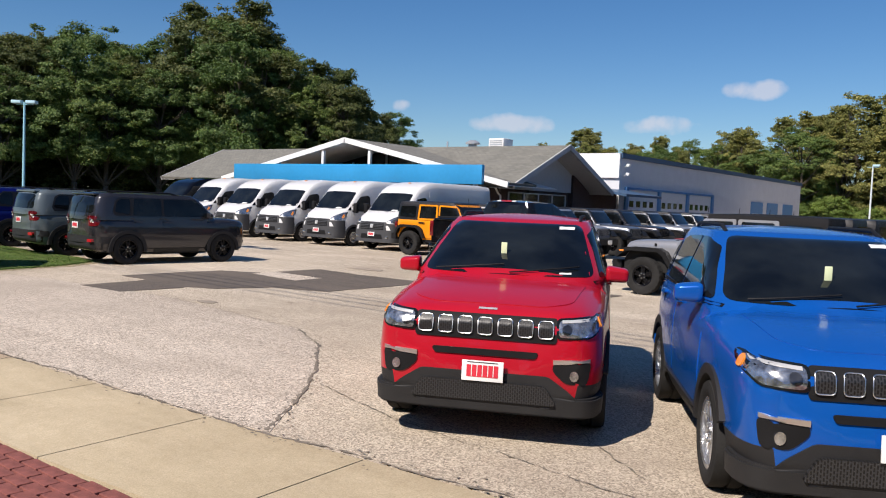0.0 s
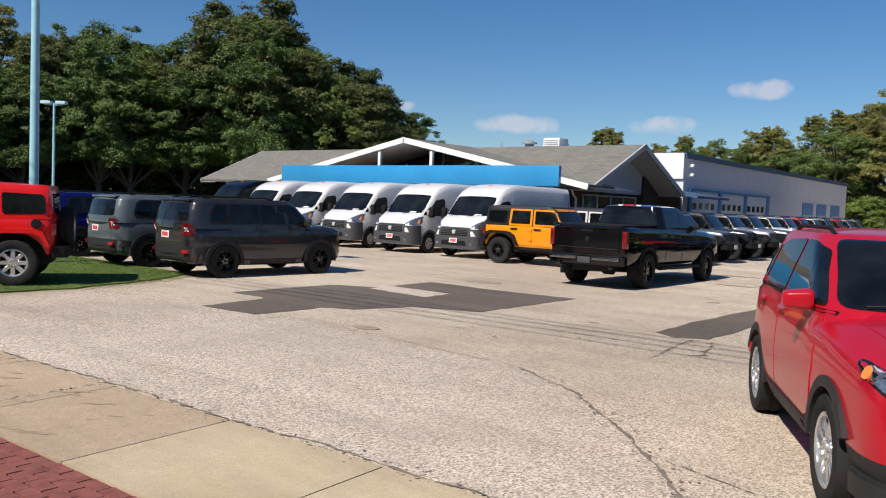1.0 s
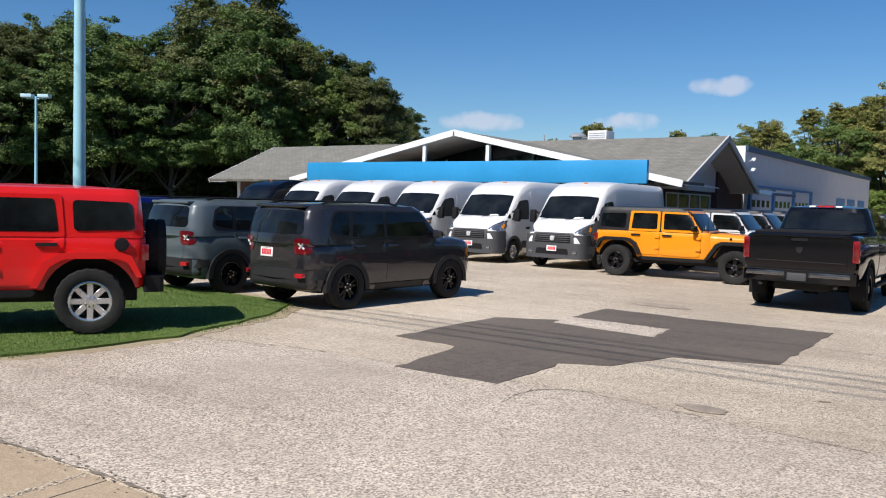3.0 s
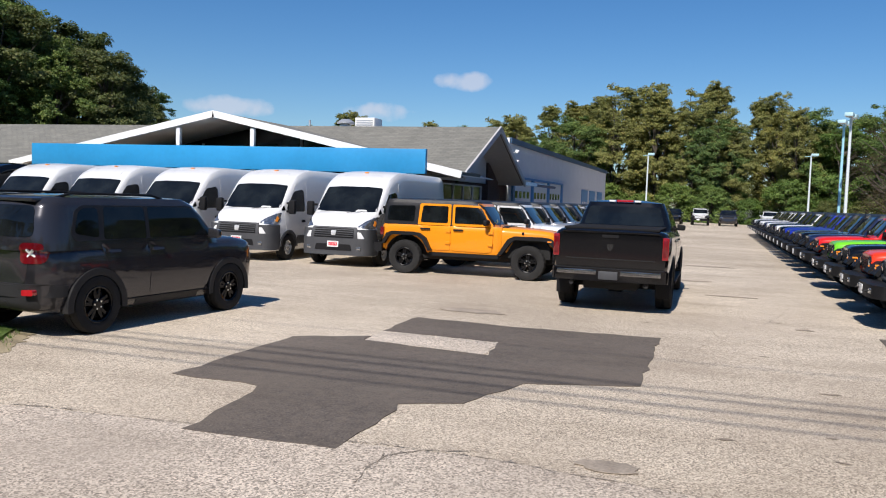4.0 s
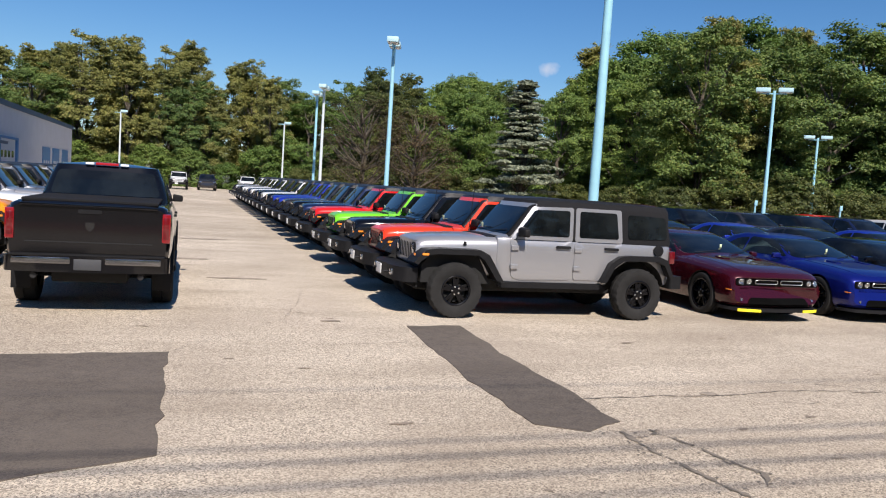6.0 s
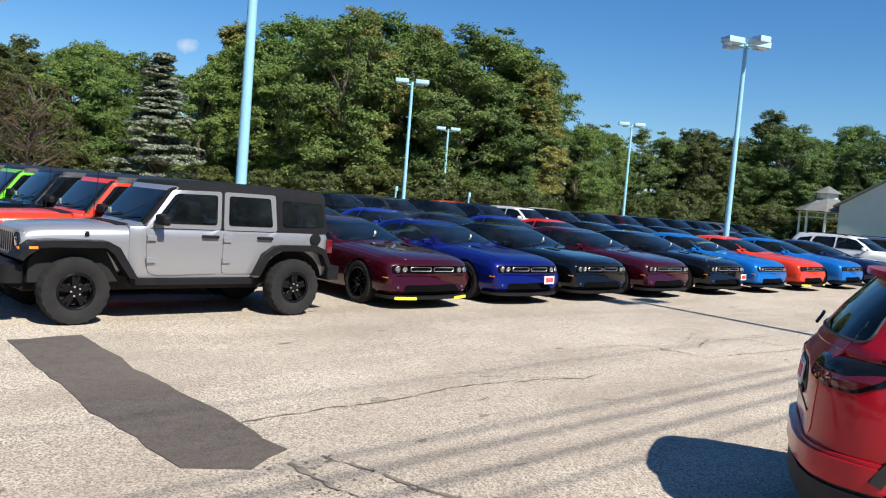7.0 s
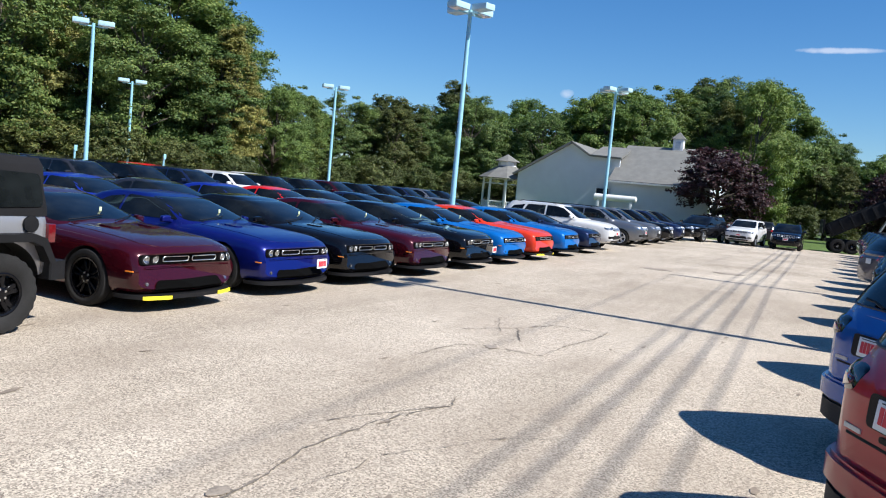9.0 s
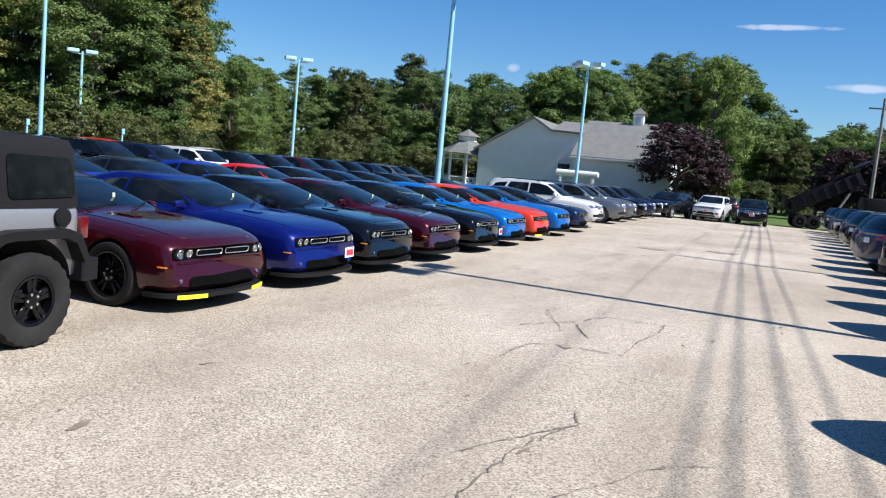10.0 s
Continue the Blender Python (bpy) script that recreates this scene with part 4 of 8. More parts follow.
def challenger(label="", group=""):
    """Two-door muscle coupe with a long hood, slit grille and four round lamps."""
    car = thing("coupe", label, "car", group)
    ax, r = (1.60, -1.37), 0.355
    keys = [(-2.50, .45, .90, .94, .74), (-2.42, .35, .96, 1.00, .84), (-2.2, .27, .98, 1.03, .91), (-1.5, .21, .985, 1.03, .955), (-.6, .19, .93, .99, .945), (.6, .19, .90, .98, .945), (1.0, .19, .895, .975, .945), (1.5, .20, .86, .945, .95), (2.0, .21, .825, .895, .95), (2.3, .22, .79, .85, .93), (2.44, .23, .765, .815, .91), (2.50, .25, .735, .78, .89), (2.53, .30, .705, .74, .86)]
    shell = hull(keys, 50, SECTION, 2)
    for v in shell.verts:
        if v.co.x > 2.1:
            k = (v.co.x - 2.1) / .43
            v.co.x -= k * (.15 * (v.co.y / .85) ** 2 + (.05 * max(0, v.co.z - .56) / .2) - (.03 if .40 < v.co.z < .57 else 0))
    low = cut_arches(shell, ax, 0.395, r, 0.62, 1.3)
    top = cabin([(.88, 1.02, -2.0, .86, .35, .20, .12), (.965, .86, -1.98, .84, .33, .20, .12), (1.11, .46, -1.70, .765, .28, .16, .10), (1.265, .02, -1.36, .675, .25, .12, .08), (1.335, -.26, -1.10, .605, .24, .09, .06)], 0.045)
    body = part("body", join(low, top), BASE, car, more=(M_WELL,))
    bvh = tree_of(body)
    add_wheels(car, ax, 0.83, r, 0.245, 0.262, "challenger")
    glass(car, bvh, rounded([(-.78, .98), (.78, .98), (.61, 1.30), (-.61, 1.30)], .07), "front", "windscreen")
    glass(car, bvh, rounded([(-.62, 1.04), (.62, 1.04), (.52, 1.295), (-.52, 1.295)], .07), "rear", "rear_window")
    for side in SIDES:
        s = 1 if side == "left" else -1
        glass(car, bvh, rounded([(.62, .98), (.20, 1.19), (-.08, 1.28), (-.60, 1.29), (-.62, .97)], .05), side)
        glass(car, bvh, rounded([(-.68, .97), (-.66, 1.275), (-1.0, 1.22), (-1.22, 1.09), (-1.28, 1.0)], .04), side)
        part("door", decal(bvh, rounded([(.74, .30), (.80, .60), (.72, .95), (-.68, .97), (-.74, .60), (-.66, .30)], .06, 3), side, .006, .02, 6, .1), BASE, car)
        part("mirror", door_mirror(.50, .84, .95, s, .78), BASE, car)
        part("side_marker", decal(bvh, rounded([(2.26, .508), (2.36, .506), (2.36, .522), (2.26, .526)], .005, 2), side, .012, .02, 2), M_AMBER, car, "amber side marker")
        for y, rr in ((.585, .80), (.735, .86)):
            ring = part("headlight", decal(bvh, [(s * y + .076 * rr * math.cos(a * .349), .655 + .072 * rr * math.sin(a * .349)) for a in range(18)], "front", .018, .06, 3, .5), M_DARK, car, "round headlight in a black ring")
            part("lens", decal(bvh, [(s * y + .046 * rr * math.cos(a * .349), .655 + .044 * rr * math.sin(a * .349)) for a in range(18)], "front", .024, .03, 3, .5), M_LENS, ring)
            part("bezel", outline_tube(bvh, [(s * y + .052 * rr * math.cos(a * .349), .655 + .050 * rr * math.sin(a * .349)) for a in range(18)], "front", .003, .026), M_CHROME, ring)
        part("fog_lamp", decal(bvh, [(s * .72 + .022 * math.cos(a * .52), .36 + .022 * math.sin(a * .52)) for a in range(12)], "front", .012, .03, 2, .5), M_LENS, car)
    handles(car, bvh, (-.50,), .88, BASE)
    part("grille", decal(bvh, rounded([(-.83, .592), (.83, .592), (.83, .715), (-.83, .715)], .05, 4), "front", .010, .05, 12, .04), M_VOID, car, "black grille band")
    for s in (1, -1):
        o = rounded([(s * .03, .624), (s * .46, .624), (s * .46, .688), (s * .03, .688)][::s], .03, 3)
        f = part("grille_frame", outline_tube(bvh, o, "front", .006, .020), M_CHROME, car)
        part("grille_mesh", decal(bvh, o, "front", .015, .03, 3, .06), M_VOID, f)
    part("air_intake", decal(bvh, rounded([(-.62, .265), (.62, .265), (.57, .40), (-.57, .40)], .05, 3), "front", .012, .03, 8, .05), M_VOID, car)
    part("chin_spoiler", prism(rounded([(2.02, .93), (2.30, .90), (2.44, .79), (2.545, .45), (2.58, 0), (2.545, -.45), (2.44, -.79), (2.30, -.90), (2.02, -.93)], .1, 3), .175, .225, "xy"), M_DARK, car, "black chin spoiler")
    part("hood", decal(bvh, rounded([(.92, -.70), (.92, .70), (2.20, .70), (2.36, .50), (2.40, 0), (2.36, -.50), (2.20, -.70)], .1, 3), "top", .006, .02, 7, .1), BASE, car)
    for s in (1, -1):
        part("hood_scoop", decal(bvh, rounded([(1.20, s * .34 - .09), (1.20, s * .34 + .09), (1.46, s * .34 + .07), (1.46, s * .34 - .07)], .03, 3), "top", .022, .03, 3), BASE, car)
    part("air_dam_line", decal(bvh, [(-.74, .545), (.74, .545), (.74, .565), (-.74, .565)], "front", .012, .02, 2), BASE, car)
    part("tail_lights", decal(bvh, rounded([(-.80, .80), (.80, .80), (.80, .90), (-.80, .90)], .03, 3), "rear", .012, .03, 6, .06), M_RED_LENS, car)
    wipers(car, bvh, .992, ((-.62, -.02), (0.04, .62)))
    paper_tag(car, bvh, .10, 1.13, .022, .06, lean=.04)
    return car


def wrangler(label="", group="", rims="jeep_black", top_mat=None, flare=None):
    """Four-door off-roader: upright grille, separate flares, flat hood, boxy top and spare wheel."""
    top_mat = top_mat or M_HARD
    car = thing("off_roader", label, "car", group)
    ax, r = (1.504, -1.504), 0.405
    # tub with doors' lower half, cut for the rear wheels
    tub = hull([(-2.14, .58, 1.14, 1.20, .70), (-2.10, .54, 1.18, 1.21, .77), (-1.9, .52, 1.19, 1.22, .80), (0, .52, 1.20, 1.22, .80), (.72, .52, 1.20, 1.22, .785), (.84, .54, 1.19, 1.21, .74)], 20,
               [(0, 0, 0), (.9, 0, 0), (.97, .04, 0), (.99, .2, 0), (1, .5, 0), (1, .8, 0), (.99, .94, 0), (.97, 1, 0), (.9, 1, .5), (0, 1, 1)], 1)
    tub = cut_arches(tub, (-1.504,), .54, r, .52, 1.2)
    nose = hull([(.70, .60, 1.12, 1.215, .74), (.9, .60, 1.12, 1.21, .73), (1.5, .62, 1.09, 1.185, .66), (1.9, .66, 1.06, 1.155, .60), (2.0, .70, 1.03, 1.13, .585), (2.04, .74, 1.00, 1.09, .57)], 22,
                [(0, 0, 0), (.86, 0, 0), (.95, .06, 0), (1, .3, 0), (1, .7, 0), (.99, .92, 0), (.95, 1, .3), (.86, 1, .72), (.6, 1, .94), (0, 1, 1)], 1)
    body = part("body", join(tub, nose), BASE, car, more=(M_WELL,))
    top = cabin([(1.18, .70, -2.12, .785, .12, .03, .02), (1.26, .65, -2.12, .782, .12, .03, .02), (1.70, .30, -2.07, .748, .12, .03, .02), (1.78, .24, -2.05, .71, .14, .03, .02)], 0.045)
    top = part("top", top, top_mat, car, "black removable top")
    bvh, tvh = tree_of(body), tree_of(top)
    tyre_w, rim_r = .25, .25 if rims == "jeep_silver" else .225
    add_wheels(car, ax, .80, r, tyre_w, rim_r, rims)
    add_wheel(car, 0, 0, r * .98, tyre_w, rim_r, rims, pose(-2.29, -.08, 1.0, 0, 0, 90))
    # windscreen frame and upper doors
    frame_o = rounded([(-.75, 1.20), (.75, 1.20), (.72, 1.735), (-.72, 1.735)], .05, 3)
    part("windscreen_frame", decal(tvh, frame_o, "front", .014, .06, 4), BASE, car)
    glass(car, tvh, rounded([(-.66, 1.255), (.66, 1.255), (.63, 1.67), (-.63, 1.67)], .05), "front", "windscreen", .02)
    glass(car, tvh, rounded([(-.56, 1.26), (.56, 1.26), (.52, 1.64), (-.52, 1.64)], .05), "rear", "rear_window", .012)
    for side in SIDES:
        s = 1 if side == "left" else -1
        fd = part("door", decal(bvh, rounded([(.62, .62), (.66, 1.205), (-.36, 1.205), (-.36, .60), (.50, .58)], .06, 3), side, .014, .03, 5, .12), BASE, car)
        rd = part("door", decal(bvh, rounded([(-.40, .60), (-.40, 1.205), (-1.22, 1.205), (-1.20, 1.02), (-1.02, .90), (-.92, .60)], .06, 3), side, .014, .03, 5, .12), BASE, car)
        uf = part("upper_door", decal(tvh, rounded([(.655, 1.188), (.30, 1.685), (-.36, 1.70), (-.36, 1.188)], .04, 3), side, .014, .03, 4, .12), BASE, fd)
        ur = part("upper_door", decal(tvh, rounded([(-.40, 1.188), (-.40, 1.70), (-1.18, 1.70), (-1.22, 1.188)], .04, 3), side, .014, .03, 4, .12), BASE, rd)
        glass(car, tvh, rounded([(.56, 1.25), (.27, 1.64), (-.30, 1.65), (-.30, 1.25)], .04, 3), side, "window", .02)
        glass(car, tvh, rounded([(-.47, 1.25), (-.47, 1.65), (-1.10, 1.65), (-1.15, 1.25)], .04, 3), side, "window", .02)
        glass(car, tvh, rounded([(-1.32, 1.26), (-1.30, 1.64), (-1.98, 1.62), (-2.02, 1.28)], .06, 3), side, "rear_quarter_window", .012)
        for x, parent in ((-.20, fd), (-1.02, rd)):
            part("door_handle", decal(bvh, rounded([(x - .12, 1.075), (x + .12, 1.075), (x + .12, 1.115), (x - .12, 1.115)], .02, 3), side, .05, .05, 2), M_DARK, parent)
        for x, parent in ((.60, fd), (-.44, rd)):
            for z in (.78, 1.06):
                hinge = bmesh.new()
                box(hinge, x - .07, x + .05, s * .795, s * .838, z - .035, z + .035, .010)
                part("hinge", hinge, BASE, parent)
        part("rock_rail", prism(rounded([(.80, .46), (.86, .54), (-.92, .54), (-.86, .46)], .02, 2), s * .70, s * .83, "xz"), M_DARK, car)
        # flares
        ff = [(2.16, .80), (2.10, .88), (1.98, .985), (1.80, 1.01), (1.16, 1.01), (1.02, .94), (.78, .56), (.88, .56), (1.09, .86), (1.19, .93), (1.80, .93), (1.93, .915), (2.06, .82), (2.10, .77)]
        part("front_flare", prism(ff, s * .50, s * .93, "xz"), flare or M_DARK, car, "" if flare else "black plastic wheel flare")
        rf = [(-.84, .58), (-.98, .88), (-1.14, .985), (-1.30, 1.01), (-1.84, 1.01), (-1.98, .96), (-2.10, .70), (-2.03, .70), (-1.93, .88), (-1.81, .93), (-1.30, .93), (-1.19, .915), (-1.06, .83), (-.92, .58)]
        part("rear_flare", prism(rf, s * .74, s * .93, "xz"), flare or M_DARK, car, "" if flare else "black plastic wheel flare")
        part("inner_arch", prism([(.92, .50), (1.16, .955), (1.85, .955), (2.0, .75), (2.0, .5)], s * .40, s * .745, "xz"), M_WELL, car)
        part("side_marker", cube(1.95, 2.05, s * .925, s * .94, .905, .94, .008), M_AMBER, car)
        part("indicator", cube(2.105, 2.125, s * .74 - .035, s * .74 + .035, .885, .92, .008), M_AMBER, car, "amber indicator")
        # lamps
        ring = part("headlight", revolve(bmesh.new(), [(.115, -.03), (.115, .012), (.095, .02), (.09, .0)], 28), M_DARK, car)
        ring.matrix_basis = pose(2.045, s * .435, .945, 0, 0, -90)
        part("lens", revolve(bmesh.new(), [(.092, 0), (.085, .014), (.05, .022), (.01, .024)], 24), M_LENS, ring)
        part("tail_light", cube(-2.18, -2.09, s * .68, s * .80, .90, 1.10, .015), M_LENS_RED_DARK, car, "upright red tail light")
        cap = part("mirror", door_mirror(.50, .78, 1.25, s), M_DARK, car)
        for k in (0, 1):
            latch = bmesh.new()
            box(latch, 1.31, 1.36, s * .680, s * .69, 1.05, 1.11, .008)
        part("hood_latch", latch, M_DARK, car)
    cap = part("fuel_cap", revolve(bmesh.new(), [(.085, 0), (.085, .03), (.06, .035), (.02, .035)], 20), M_DARK, car)
    cap.matrix_basis = pose(-1.86, .80, 1.10)
    # grille: seven upright slots
    part("grille", decal(bvh, rounded([(-.56, .76), (.56, .76), (.555, 1.085), (-.555, 1.085)], .05, 3), "front", .012, .03, 4), BASE, car)
    for k in range(7):
        y = (k - 3) * .092
        part("grille_slot", cube(2.04, 2.060, y - .017, y + .017, .80, 1.04, .012), M_WELL, car)
    # bumpers
    fb = rounded([(2.05, .80), (2.25, .80), (2.38, .55), (2.40, 0.3), (2.40, -.3), (2.38, -.55), (2.25, -.80), (2.05, -.80)], .06, 3)
    fbp = part("front_bumper", prism(fb, .50, .71, "xy"), M_DARK, car, "black plastic front bumper")
    for s in (1, -1):
        part("fog_lamp", cube(2.36, 2.405, s * .50 - .05, s * .50 + .05, .57, .66, .02), M_LENS, fbp)
        hook = bmesh.new()
        tube(hook, [(2.38, s * .33 - .03, .60), (2.46, s * .33 - .03, .60), (2.46, s * .33 + .03, .60), (2.38, s * .33 + .03, .60)], .014, 6)
        part("tow_hook", hook, M_DARK, fbp)
    part("skid_plate", prism([(2.02, .40), (2.36, .52), (1.9, .56), (1.9, .40)], -.55, .55, "xz"), M_DARK, car)
    dealer_plate(car, pose(2.412, -.18, .60, 0, 0, 0), False)
    part("rear_bumper", prism(rounded([(-2.12, .82), (-2.36, .78), (-2.36, -.78), (-2.12, -.82)], .05, 3), .50, .70, "xy"), M_DARK, car, "black plastic rear bumper")
    chassis = bmesh.new()
    box(chassis, -2.05, 2.0, -.50, .50, .36, .60, .03)
    for x in ax:
        tube(chassis, [(x, -.74, r), (x, .74, r)], .06, 8)
    part("chassis", chassis, M_WELL, car)
    part("antenna", tube(bmesh.new(), [(.80, -.70, 1.2), (.74, -.70, 1.95)], .006, 5), M_DARK, car)
    part("cowl", decal(bvh, rounded([(.80, -.60), (.80, .60), (.96, .56), (.96, -.56)], .03, 2), "top", .008, .02, 3), M_DARK, car)
    wipers(car, tvh, 1.25, ((-.55, -.02), (.05, .58)))
    paper_tag(car, tvh, -.46, 1.32, .05, .09)
    return car


def van(label="", group=""):
    """Tall delivery van with a short nose and grey lower front."""
    car = thing("van", label, "van", group)
    ax, r = (2.02, -2.02), 0.345
    sec = [(0, 0, 0), (.86, 0, 0), (.95, .02, 0), (.99, .08, 0), (1, .2, 0), (1, .4, 0), (.985, .6, 0), (.95, .8, 0), (.915, .93, 0), (.89, .985, .14), (.83, 1, .58), (.62, 1, .86), (.3, 1, .97), (0, 1, 1)]
    keys = [(-2.98, .40, 2.34, 2.42, .93), (-2.93, .30, 2.42, 2.50, .98), (-2.5, .26, 2.44, 2.53, 1.02), (.55, .24, 2.43, 2.53, 1.02), (1.0, .24, 2.38, 2.47, 1.02), (1.45, .24, 2.21, 2.30, 1.02), (1.62, .24, 2.10, 2.19, 1.02), (2.24, .24, 1.40, 1.49, 1.015), (2.36, .25, 1.32, 1.40, 1.01), (2.62, .27, 1.19, 1.27, .965), (2.82, .30, 1.07, 1.14, .90), (2.92, .34, .95, 1.01, .83), (2.96, .42, .82, .86, .76)]
    low = cut_arches(hull(keys, 72, sec, 1), ax, 0.41, r, 0.66, 1.4)
    body = part("body", low, BASE, car, more=(M_WELL,))
    bvh = tree_of(body)
    add_wheels(car, ax, 0.90, r, 0.225, 0.20, "van")
    glass(car, bvh, rounded([(-.87, 1.42), (-.45, 1.40), (.45, 1.40), (.87, 1.42), (.80, 2.04), (.40, 2.07), (-.40, 2.07), (-.80, 2.04)], .06, 4), "front", "windscreen", .008)
    part("roof_cap", decal(bvh, rounded([(-.66, 2.20), (.66, 2.20), (.56, 2.40), (-.56, 2.40)], .06, 3), "front", .010, .02, 4), BASE, car)
    part("hood_panel", decal(bvh, rounded([(-.78, 1.02), (.78, 1.02), (.84, 1.30), (.76, 1.36), (-.76, 1.36), (-.84, 1.30)], .05, 3), "front", .008, .02, 6, .08), BASE, car)
    part("clearance_lamp", cube(.98, 1.06, -.05, .05, 2.455, 2.485, .008), M_AMBER, car)
    part("upper_bumper", prism(rounded([(2.44, 1.018), (2.64, .995), (2.83, .93), (2.925, .80), (2.96, .5), (2.96, -.5), (2.925, -.80), (2.83, -.93), (2.64, -.995), (2.44, -1.018)], .1, 3), .735, .965, "xy"), M_VAN_GREY, car, "grey plastic upper bumper")
    part("bumper", prism(rounded([(2.42, 1.02), (2.62, 1.005), (2.84, .94), (2.97, .80), (3.015, .5), (3.015, -.5), (2.97, -.80), (2.84, -.94), (2.62, -1.005), (2.42, -1.02)], .1, 3), .30, .735, "xy"), M_VAN_GREY, car, "grey plastic bumper")
    part("grille_surround", decal(bvh, rounded([(-.66, .72), (.66, .72), (.62, 1.02), (-.62, 1.02)], .05, 3), "front", .030, .06, 5, .1), M_VAN_GREY, car, "grey plastic grille surround")
    gr = part("grille", decal(bvh, rounded([(-.56, .74), (.56, .74), (.54, .985), (-.54, .985)], .04, 3), "front", .042, .03, 5), M_DARK, car)
    for z in (.775, .83, .885, .94):
        part("grille_bar", decal(bvh, [(-.54, z), (.54, z), (.54, z + .02), (-.54, z + .02)], "front", .054, .03, 2, .12), M_VAN_GREY, gr)
    part("badge", decal(bvh, rounded([(-.055, .80), (.055, .80), (.07, .93), (-.07, .93)], .02, 2), "front", .066, .03, 2), M_BADGE, gr)
    part("air_intake", prism(rounded([(-.52, .42), (.52, .42), (.48, .58), (-.48, .58)], .03, 3), 2.97, 3.022, "yz"), M_DARK, car)
    dealer_plate(car, pose(3.03, 0, .58, 0, -3, 0))
    for s in (1, -1):
        part("fog_lamp", cube(2.965, 3.005, s * .70 - .06, s * .70 + .06, .44, .52, .02), M_LENS, car)
    for side in SIDES:
        s = 1 if side == "left" else -1
        hl = [(.62, 1.03), (.86, .985), (.95, 1.08), (.93, 1.30), (.76, 1.16)]
        part("headlight", decal(bvh, rounded(hl if s > 0 else flip(hl), .03, 3), "front", .014, .05, 4, .06), M_LENS, car)
        hs = [(2.36, 1.14), (2.52, 1.0), (2.80, .98), (2.84, 1.06), (2.46, 1.28)]
        part("headlight", decal(bvh, rounded(hs, .03, 3), side, .013, .04, 3), M_LENS, car)
        part("indicator", decal(bvh, rounded([(2.44, 1.14), (2.54, 1.04), (2.60, 1.07), (2.49, 1.20)], .01, 2), side, .018, .02, 2), M_AMBER, car)
        glass(car, bvh, rounded([(2.06, 1.42), (1.66, 1.88), (1.26, 1.94), (1.16, 1.88), (1.16, 1.32), (2.0, 1.32)], .06, 3), side)
        glass(car, bvh, rounded([(2.28, 1.345), (2.14, 1.50), (2.12, 1.36)], .03, 2), side, "quarter_window")
        part("door", decal(bvh, rounded([(2.14, .80), (2.20, 1.25), (1.56, 2.08), (1.08, 2.10), (1.08, .45), (1.60, .42), (1.75, .7)], .06, 3), side, .004, .02, 6, .14), BASE, car)
        part("sliding_door", decal(bvh, rounded([(1.02, .42), (1.02, 2.18), (-.24, 2.18), (-.24, .42)], .06, 3), side, .004, .02, 6, .14), BASE, car)
        part("side_strip", decal(bvh, rounded([(1.58, .44), (1.58, .66), (-1.58, .66), (-1.58, .44)], .03, 2), side, .016, .03, 3, .2), M_VAN_GREY, car)
        part("side_strip", decal(bvh, rounded([(-2.48, .44), (-2.48, .66), (-2.9, .66), (-2.9, .44)], .03, 2), side, .016, .03, 3, .2), M_VAN_GREY, car)
        for x in ax:
            part("arch_trim", arc_trim(x, r, .40, .48, s * .9, s * 1.03, 5, 178), M_VAN_GREY, car)
        part("door_handle", decal(bvh, rounded([(1.16, 1.02), (1.34, 1.02), (1.34, 1.09), (1.16, 1.09)], .03, 2), side, .03, .05, 2), M_DARK, car)
        bm = bmesh.new()
        box(bm, 2.02, 2.16, 1.06, 1.24, 1.26, 1.64, .04, 2)
        box(bm, 2.04, 2.10, .96, 1.10, 1.30, 1.36, .01)
        box(bm, 2.04, 2.10, .96, 1.10, 1.52, 1.58, .01)
        part("mirror", bm if s > 0 else mirror_bm(bm), M_DARK, car, "tall black door mirror")
    wipers(car, bvh, 1.37, ((-.7, -.02), (.1, .72)))
    sheet = decal(bvh, rounded([(.30, 1.40), (.62, 1.40), (.60, 1.46), (.32, 1.46)], .02, 2), "front", .014, .01, 2)
    part("paper_sheet", sheet, M_WHITE, car)
    return car


